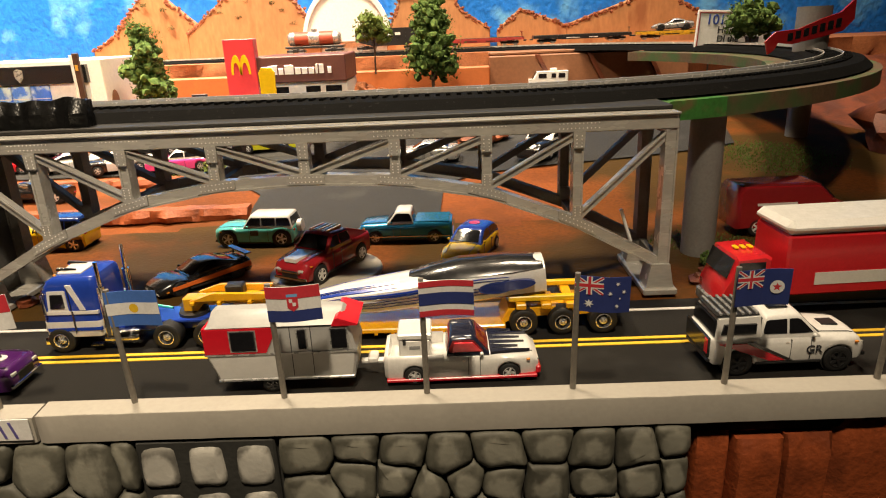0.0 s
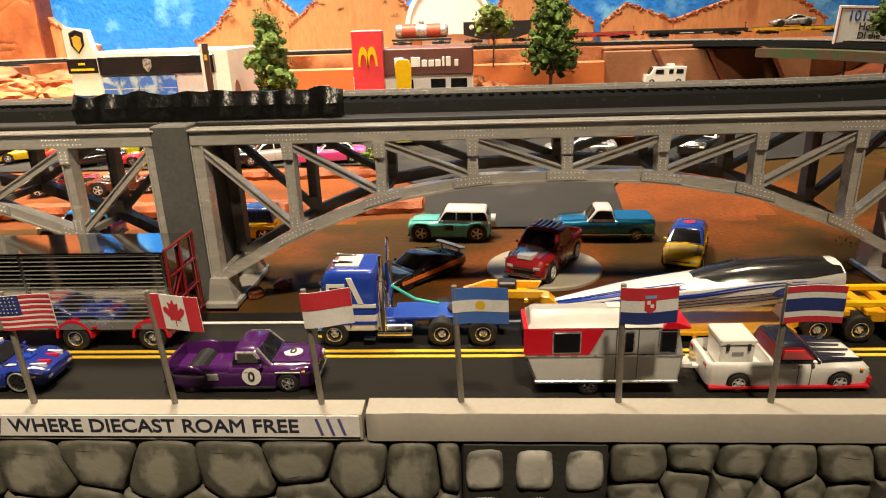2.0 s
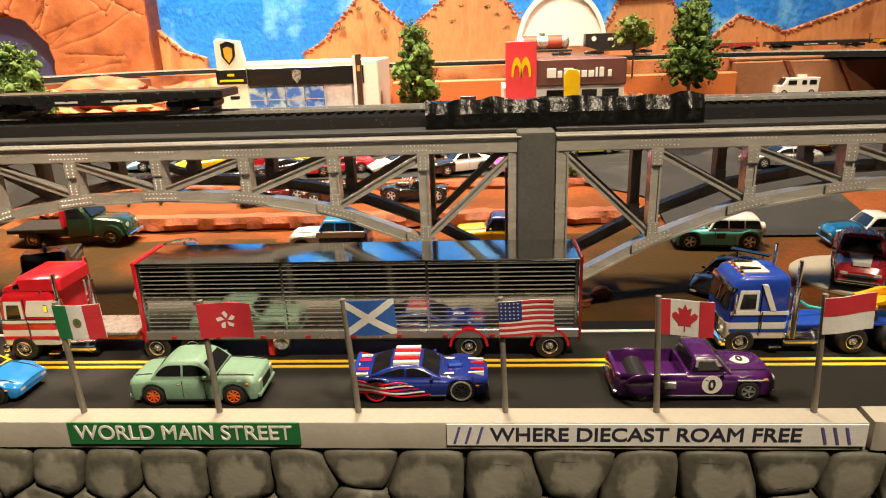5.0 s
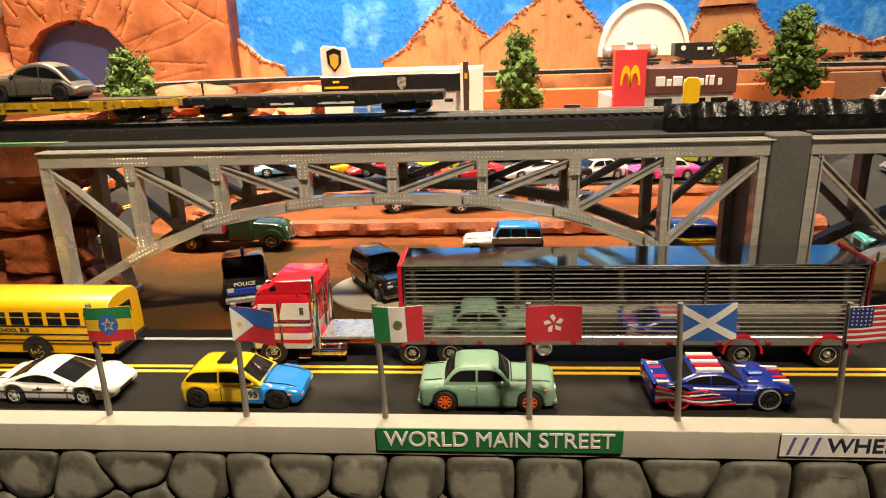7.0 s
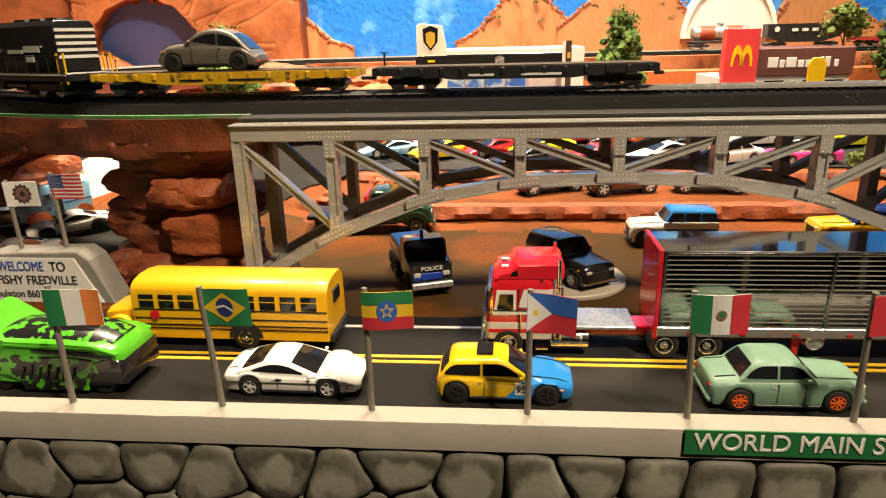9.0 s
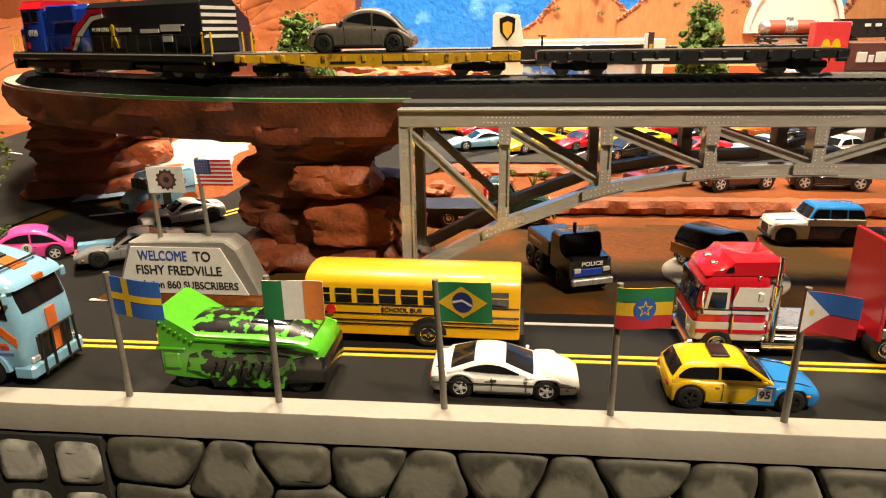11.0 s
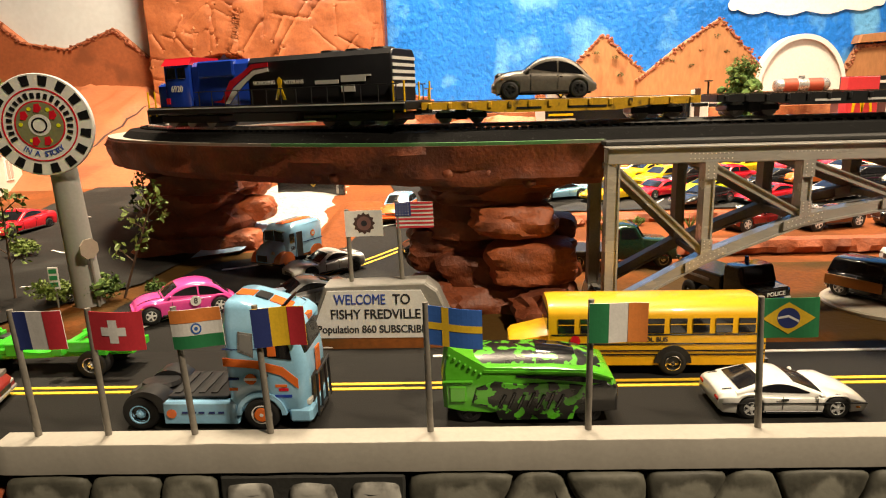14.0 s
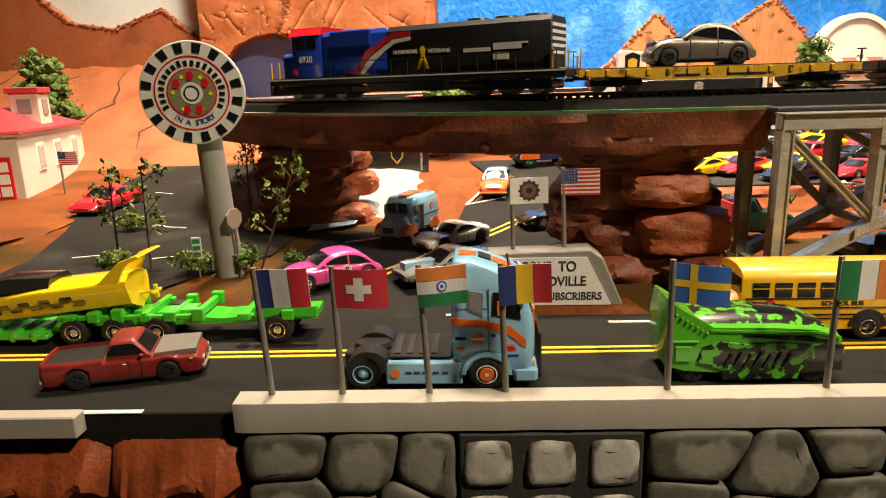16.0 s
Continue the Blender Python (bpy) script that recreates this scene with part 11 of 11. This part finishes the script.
# white plaster slope and black shield board
WHITE_PLASTER = mat("snow_plaster", (0.36, 0.34, 0.31), 0.75, 0, 0.2, 50, 1.0, 220, depth=0.004)
s = Shape()
vs, fs = [], []
nx, ny = 30, 18
for j in range(ny + 1):
    for i in range(nx + 1):
        u, v = i / nx, j / ny
        x = -1.165 + 0.145 * u
        y = 0.595 + 0.25 * v
        e = min(1, 4 * u, 4 * (1 - u), 3 * v + 0.25)
        z = ground_z(x, y) + e * (0.0065 + 0.001 * v) + 0.003 * noise.noise(Vector((x * 45, y * 45, 3))) - 0.003
        vs.append((x, y, z))
for j in range(ny):
    for i in range(nx):
        fs.append((j * (nx + 1) + i, j * (nx + 1) + i + 1, (j + 1) * (nx + 1) + i + 1, (j + 1) * (nx + 1) + i))
s.add(vs, fs)
setting("plaster_slope", s, WHITE_PLASTER, "rough white plaster slope beside the side road", smooth=50)
vs, fs = [], []
for j in range(25):
    for i in range(15):
        u, v = i / 14, j / 24
        x, y = -1.030 + 0.036 * u + 0.03 * v * u, 0.572 + 0.20 * v
        e = min(1, 3.5 * u, 3.5 * (1 - u), 5 * v, 5 * (1 - v))
        vs.append((x, y, ground_z(x, y) - 0.002 + e * (0.008 + 0.006 * noise.noise(Vector((x * 60, y * 60, 8))))))
for j in range(24):
    for i in range(14):
        fs.append((j * 15 + i, j * 15 + i + 1, (j + 1) * 15 + i + 1, (j + 1) * 15 + i))
setting("earth_bank", Shape().add(vs, fs), DIRT_ORANGE, "orange earth bank between the slope and the side road", smooth=50)
PALE_BLUE = mat("blue_plaster", (0.30, 0.42, 0.60), 0.6, 0, 0.15, 60, 0.4, 250)
s = Shape()
s.add([(-1.125, 0.56, ground_z(-1.125, 0.56) + 0.003), (-1.085, 0.575, ground_z(-1.085, 0.575) + 0.004), (-1.075, 0.66, ground_z(-1.075, 0.66) + 0.004), (-1.12, 0.67, ground_z(-1.12, 0.67) + 0.006)], [(0, 1, 2, 3)])
setting("plaster_apron", s, PALE_BLUE, "pale blue-white plaster apron by the side road")
t = thing("shield_board", "black board with gold shield emblem on the white slope", "sign", (-1.070, 0.80, 0.0460), -3)
t.matrix_world = t.matrix_world @ Matrix.Diagonal((0.88, 0.88, 0.88, 1))
part("board", Shape().box(-0.047, 0.047, -0.004, 0.004, -0.012, 0.036, 0.0008), P_BLACK, t)
part("shield", Shape().prism([(x * 0.8 + 0.004, z * 0.75 + 0.007) for x, z in SHIELD], -0.0052, -0.0038), EMBLEM, t, "gold shield outline")
part("shield_field", Shape().prism([(x * 0.65 + 0.004, z * 0.62 + 0.0095) for x, z in SHIELD], -0.0058, -0.0050), P_BLACK, t)
part("totem_edge", Shape().box(0.036, 0.039, -0.0050, -0.0038, -0.005, 0.033), P_SILVER, t)

# lines of the side road
for dy in (0.0, 0.007):
    s = Shape()
    rings = []
    for i in range(21):
        u = i / 20
        x, y = -1.055 + 0.165 * u + dy, 0.445 + 0.18 * u - 0.3 * dy + 0.03 * u * u
        rings.append([(x, y, ground_z(x, y) + 0.0021), (x + 0.0028, y - 0.0008, ground_z(x + 0.0028, y) + 0.0021), (x + 0.0028, y - 0.0008, ground_z(x, y) + 0.0016), (x, y, ground_z(x, y) + 0.0016)])
    s.loft(rings)
    part("yellow_line", s, YELLOW_LINE, road)
for pts in ([(-1.110, 0.392), (-1.085, 0.430)], [(-1.000, 0.388), (-0.968, 0.388)], [(-1.085, 0.525), (-1.045, 0.545)], [(-0.985, 0.640), (-0.965, 0.70)], [(-0.985, 0.640), (-0.945, 0.665)], [(-0.90, 0.53), (-0.87, 0.56)]):
    s = Shape()
    (xa, ya), (xb, yb) = pts
    d = Vector((xb - xa, yb - ya)).normalized() * 0.0014
    rings = []
    for i in range(9):
        x, y = xa + (xb - xa) * i / 8, ya + (yb - ya) * i / 8
        z = max(ground_z(x, y), ground_z(x, y + 0.005))
        rings.append([(x - d.y, y + d.x, z + 0.0022), (x + d.y, y - d.x, z + 0.0022), (x + d.y, y - d.x, z + 0.0016), (x - d.y, y + d.x, z + 0.0016)])
    s.loft(rings)
    part("white_line", s, WHITE_LINE, road)
for pts in ([(-1.285, 0.617), (-1.268, 0.606), (-1.250, 0.602)], [(-1.236, 0.497), (-1.207, 0.500)], [(-1.305, 0.508), (-1.282, 0.510)], [(-1.372, 0.805), (-1.345, 0.792)]):
    s = Shape()
    for (xa, ya), (xb, yb) in zip(pts, pts[1:]):
        s.beam((xa, ya, ground_z(xa, ya) + 0.0020), (xb, yb, ground_z(xb, yb) + 0.0020), 0.0020, 0.0008, (0, 0, 1))
    part("white_line", s, WHITE_LINE, road)

# hills in the west
def slope(name, x0, x1, y0, y1, top, seed, material, label):
    s = Shape()
    vs, fs = [], []
    nx, ny = 110, 30
    for j in range(ny + 1):
        for i in range(nx + 1):
            u, v = i / nx, j / ny
            x, y = x0 + (x1 - x0) * u, y0 + (y1 - y0) * v
            e = min(1, 5 * u, 5 * (1 - u))
            z = ground_z(x, y) + (top - ground_z(x, y)) * (v ** 1.3) * e + (0.012 * noise.noise(Vector((x * 14, y * 14, seed))) + 0.006 * noise.noise(Vector((x * 55, y * 18, seed + 4)))) * v - 0.002
            vs.append((x, y, z))
    for j in range(ny):
        for i in range(nx):
            fs.append((j * (nx + 1) + i, j * (nx + 1) + i + 1, (j + 1) * (nx + 1) + i + 1, (j + 1) * (nx + 1) + i))
    s.add(vs, fs)
    setting(name, s, material, label, smooth=60)


def crevice(points, name="crevice"):
    """A raised line that follows the hillside, dark in place of a groove's shade."""
    rings = []
    for i, (x, v) in enumerate(points):
        y = 0.98 + 0.42 * v
        e = min(1, 5 * (x + 2.5) / 1.2, 5 * (-1.30 - x) / 1.2)
        z = ground_z(x, y) + (0.20 - ground_z(x, y)) * (v ** 1.3) * e + (0.012 * noise.noise(Vector((x * 14, y * 14, 3))) + 0.006 * noise.noise(Vector((x * 55, y * 18, 7)))) * v - 0.002
        r = 0.0008 + 0.0016 * math.sin(math.pi * i / (len(points) - 1))
        rings.append([(x + r * math.cos(a), y - 0.3 * r, z + r * math.sin(a) * 0.6) for a in (0.0, 1.05, 2.09, 3.14, 4.19, 5.24)])
    setting(name, Shape().loft(rings), mat("crevice_brown", (0.035, 0.012, 0.006), 0.8, 0, 0.3, 60, 0.4), "dark raised line for a shaded crevice in the hillside")


for k in range(9):
    rr = random.Random(40 + k)
    x = -1.42 - 0.115 * k + 0.03 * rr.random()
    line = []
    for i in range(12):
        line.append((x, 0.22 + 0.065 * i))
        x += 0.030 * (rr.random() - 0.5)
    crevice(line, "crevice_%d" % (k + 1))
slope("hillside", -2.5, -1.30, 0.98, 1.40, 0.20, 3, HILL_RED, "smooth red-brown painted hillside behind the station")
slope("hillside_2", 0.45, 1.0, 0.75, 1.25, 0.10, 6, ROCK_DARK, "dark red-brown hillside at the east end")


s = Shape().blob((-1.60, 0.60, 0.004), 0.23, 2.2, 0.25, 4, (1.0, 0.72, 0.10), 1.5)
setting("west_bank", s, DIRT_ORANGE, "smooth orange dirt bank in front of the station", smooth=60)
s = Shape().blob((-1.45, 0.545, 0.018), 0.035, 5.2, 0.5, 3, (1.3, 0.5, 0.14), 1.8)
setting("plaster_patch", s, WHITE_PLASTER, "rough white plaster patch on the dirt bank", smooth=50)


# ---- plants ----
def leaf_cloud(s, c, r, n, rnd, size, squash=(1, 1, 1)):
    for i in range(n):
        d = Vector((rnd.gauss(0, 1), rnd.gauss(0, 1), rnd.gauss(0, 1))).normalized()
        q = r * (0.55 + 0.5 * rnd.random())
        p = Vector((c[0] + d.x * q * squash[0], c[1] + d.y * q * squash[1], c[2] + d.z * q * squash[2]))
        a = Vector((rnd.gauss(0, 1), rnd.gauss(0, 1), rnd.gauss(0, 1))).normalized()
        b = a.cross(d)
        if b.length < 0.1:
            continue
        b.normalize()
        k = size * (0.6 + 0.8 * rnd.random())
        s.add([p - a * k, p + b * k * 0.6, p + a * k, p - b * k * 0.6 + d * k * 0.4], [(0, 1, 2, 3)])


def tree(label, at, h, clumps, leaf, seed, trunk_r=0.0025, group="model trees", leafsize=0.0032, per=260):
    rnd = random.Random(seed)
    t = thing("tree", label, "tree", at, group=group)
    s = Shape()
    s.rod((0, 0, -0.004), (0.001, 0, h * 0.5), trunk_r, 8, trunk_r * 0.7).rod((0.001, 0, h * 0.5), (0, 0, h * 0.93), trunk_r * 0.7, 8, trunk_r * 0.2)
    for x, y, z, r in clumps:
        z0 = max(h * 0.18, z - r * 1.1 - abs(x) * 0.6)
        s.rod((0.0005, 0, z0), (x * 0.8, y * 0.8, z), trunk_r * 0.45, 6, trunk_r * 0.15)
    part("trunk", s, BARK, t, smooth=60)
    s = Shape()
    for x, y, z, r in clumps:
        # foam clumps with loose flock on their outside
        for k in range(max(6, int(r * 900))):
            d = Vector((rnd.gauss(0, 1), rnd.gauss(0, 1), rnd.gauss(0, 0.9))).normalized() * r * (0.35 + 0.55 * rnd.random())
            q = r * (0.20 + 0.16 * rnd.random())
            s.blob((x + d.x, y + d.y, z + d.z), q, rnd.random() * 60, 0.75, 1, (1, 1, 0.85), 2.4)
        for k in range(4):
            o = Vector((rnd.gauss(0, 0.28), rnd.gauss(0, 0.28), rnd.gauss(0, 0.22))) * r
            leaf_cloud(s, (x + o.x, y + o.y, z + o.z), r * 0.78, per // 4, rnd, leafsize * 0.72)
    part("crown", s, leaf, t)
    return t


def ball_clumps(h, w, n, seed, low=0.25):
    rnd = random.Random(seed)
    out = []
    for i in range(n):
        v = low + (1.0 - low) * (i + 0.5) / n
        r = w * (0.30 + 0.08 * rnd.random()) * (1.15 - 0.55 * max(0, v - 0.5))
        a = i * 2.4 + rnd.random()
        d = w * 0.36 * (1.25 - v)
        out.append((d * math.cos(a), d * math.sin(a), h * v * 0.96, r))
    return out


tree("dark green bushy model tree with clumped foliage", on_ground(-0.466, 1.03), 0.150, ball_clumps(0.145, 0.060, 11, 2), LEAF, 4)
tree("tall dark green model tree with clumped foliage", on_ground(-0.028, 1.11), 0.165, ball_clumps(0.165, 0.068, 14, 5, 0.30), LEAF, 6, 0.003)
tree("small round olive-green model tree by the wall", on_ground(-0.121, 1.105, 0.05), 0.085, [(0.012 * math.cos(a), 0.012 * math.sin(a), 0.056 + 0.012 * (a % 2), 0.020) for a in (0, 1.3, 2.6, 3.9, 5.2)] + [(0, 0, 0.070, 0.018)], LEAF_LIGHT, 8, 0.0016)
tree("dark green model bush behind the track", on_ground(-1.005, 0.90), 0.128, ball_clumps(0.128, 0.072, 10, 7, 0.42), LEAF, 9)
tree("round dark green model tree by the notice board", (0.43, 0.98, 0.085), 0.095, [(0.017 * math.cos(a), 0.014 * math.sin(a), 0.066 + 0.01 * (a % 2), 0.024) for a in (0, 1.3, 2.6, 3.9, 5.2)], LEAF, 11, 0.002)
tree("dark green model tree behind the station", on_ground(-1.71, 1.15, 0.02), 0.145, ball_clumps(0.145, 0.085, 10, 12, 0.3), LEAF, 13, 0.003)
tree("small green model bush on the dirt", on_ground(-0.268, 0.72), 0.024, [(0.006, 0, 0.012, 0.009), (-0.006, 0.002, 0.012, 0.009), (0, 0, 0.017, 0.008)], LEAF_LIGHT, 15, 0.001, "bushes", 0.0022, 160)
for i, (x, y, h, w) in enumerate(((-1.183, 0.458, 0.020, 0.022), (-1.150, 0.462, 0.022, 0.024), (-1.245, 0.462, 0.022, 0.018), (-1.113, 0.468, 0.016, 0.011), (-1.30, 0.60, 0.02, 0.02), (0.185, 0.445, 0.010, 0.014), (-0.735, 0.69, 0.012, 0.010), (-0.70, 0.692, 0.010, 0.008))):
    tree("low olive-green model bush on the roadside", on_ground(x, y), h, [(w * 0.3 * math.cos(a), w * 0.3 * math.sin(a), h * 0.55, w * 0.36) for a in (0.3, 2.0, 3.6, 5.1)], LEAF_LIGHT if i % 2 == 0 else LEAF, 20 + i, 0.0008, "bushes", 0.0021, 130)


def sapling(at, h, lean, seed, leaf):
    rnd = random.Random(seed)
    t = thing("sapling", "thin model sapling with sparse green leaves", "tree", at, group="saplings")
    s = Shape()
    top = (lean * h, 0, h)
    s.rod((0, 0, -0.003), (lean * h * 0.5, 0, h * 0.5), 0.0010, 7, 0.0008).rod((lean * h * 0.5, 0, h * 0.5), top, 0.0008, 7, 0.0004)
    ends = [top]
    for i in range(6):
        v = 0.35 + 0.10 * i
        a = 2.4 * i + seed
        e = (lean * h * v + 0.011 * math.cos(a), 0.008 * math.sin(a), h * (v + 0.12))
        s.rod((lean * h * v, 0, h * v), e, 0.0005, 5, 0.0003)
        ends.append(e)
    part("stem", s, BARK, t, smooth=60)
    s = Shape()
    for e in ends:
        leaf_cloud(s, (e[0], e[1], e[2] - 0.002), 0.0064, 22, rnd, 0.0024, (0.9, 0.8, 1.5))
    part("crown", s, leaf, t)


sapling(on_ground(-1.222, 0.470), 0.078, 0.03, 1, LEAF_LIGHT)
sapling(on_ground(-1.262, 0.500), 0.074, 0.02, 2, LEAF_LIGHT)
sapling(on_ground(-1.140, 0.470), 0.080, 0.42, 3, LEAF_LIGHT)
sapling(on_ground(-1.20, 0.64), 0.090, 0.02, 4, LEAF_LIGHT)
sapling(on_ground(-0.575, 1.10), 0.085, 0.4, 5, LEAF_LIGHT)
sapling(on_ground(-1.215, 0.72), 0.085, -0.06, 6, LEAF_LIGHT)

# desert plants between the terraces
for i, (x, y) in enumerate(((-0.712, 0.665), (-0.655, 0.67), (-0.745, 0.66))):
    t = thing("agave", "small dark spiky model desert plant", "plant", on_ground(x, y), group="desert plants")
    for k in range(9):
        a = 0.7 * k
        part("leaf", Shape().rod((0, 0, 0), (0.007 * math.cos(a), 0.007 * math.sin(a), 0.010 + 0.002 * (k % 3)), 0.0007, 5, 0.0002), LEAF, t)

# road signs in the west
t = thing("stop_sign", "back of a small grey octagonal road sign", "sign", on_ground(-1.148, 0.452), 66)
part("post", Shape().rod((0, 0, -0.002), (-0.002, 0, 0.046), 0.0010, 8), POLE, t, smooth=60)
part("plate", Shape().lathe([(-0.0010, 0.0001), (-0.0010, 0.0075), (0.0002, 0.0075), (0.0002, 0.0001)], 8, pose(-0.002, 0, 0.043, 0, 22.5, 0)), mat("sign_back", (0.30, 0.25, 0.19), 0.6, 0, 0.1), t)
t = thing("street_sign", "small green and white street sign on a thin post", "sign", on_ground(-1.178, 0.452), 10)
t.matrix_world = t.matrix_world @ Matrix.Diagonal((0.75, 0.75, 0.75, 1))
part("post", Shape().rod((0, 0, -0.002), (0, 0, 0.036), 0.0009, 8), POLE, t, smooth=60)
part("plate", Shape().box(-0.0045, 0.0045, -0.0012, 0, 0.018, 0.040, 0.0003), P_WHITE, t)
for z in (0.021, 0.0275, 0.034):
    part("name_bar", Shape().box(-0.0034, 0.0034, -0.0016, -0.0011, z, z + 0.0042), FGREEN, t)
# white stick leaning on the bridge foot
t = solo("white_stick", Shape().rod((0.118, 0.418, 0.030), (0.111, 0.420, 0.052), 0.0012, 8), P_WHITE, "thin white stick leaning in the bridge foot", "stick")
# white edge strips along the western end of the road
solo("guard_strip", Shape().box(-1.45, -1.155, 0.2535, 0.2615, -0.004, 0.0062, 0.0006), KERB, "pale grey strip along the road edge", "kerb strip")
# metal clasp on the east deck and green scatter clumps
rnd = random.Random(77)
s = Shape()
for x0, z0 in ((-0.57, 0.225), (-0.61, 0.235), (-0.645, 0.20), (-0.40, 0.235), (-0.37, 0.262), (-0.35, 0.23), (-0.33, 0.215), (-0.42, 0.205), (-0.455, 0.215), (-0.31, 0.19), (0.00, 0.205), (-0.05, 0.20), (-0.56, 0.19)):
    leaf_cloud(s, (x0, 1.387, z0), 0.0055, 40, rnd, 0.0018, (1.5, 0.5, 0.8))
solo("hill_scrub", s, mat("dry_scrub", (0.10, 0.10, 0.03), 0.8, 0, 0.4, 200, 0.3, 700), "sparse olive scrub glued to the painted hills", "scrub", kind="stuff")

# green flock on the hillside at the east end and in the shade of the deck
def flock(name, cx, cy, rx, ry, n, leaf, label, seed):
    rnd = random.Random(seed)
    s = Shape()
    for i in range(n):
        a, q = 2 * math.pi * rnd.random(), math.sqrt(rnd.random())
        x, y = cx + rx * q * math.cos(a) + 0.01 * rnd.gauss(0, 1), cy + ry * q * math.sin(a) + 0.01 * rnd.gauss(0, 1)
        z, h, w = ground_z(x, y) - 0.0005, 0.0012 + 0.0016 * rnd.random(), 0.0007
        t = 2 * math.pi * rnd.random()
        dx, dy = w * math.cos(t), w * math.sin(t)
        s.add([(x - dx, y - dy, z), (x + dx, y + dy, z), (x + dy * 0.8 + 0.0006 * rnd.gauss(0, 1), y - dx * 0.8, z + h)], [(0, 1, 2)])
    solo(name, s, leaf, label, "grass", kind="stuff")


FLOCK = mat("bright_flock", (0.075, 0.17, 0.03), 0.85, 0, 0.4, 200, 0.2, 700)
flock("grass", 0.355, 0.715, 0.055, 0.05, 3800, FLOCK, "bright green flock grass on brown ground", 5)
flock("grass", 0.20, 0.50, 0.05, 0.02, 900, LEAF, "dark green flock grass by the column foot", 6)
flock("grass", -0.315, 0.735, 0.02, 0.010, 500, FLOCK, "small patch of green flock grass", 7)
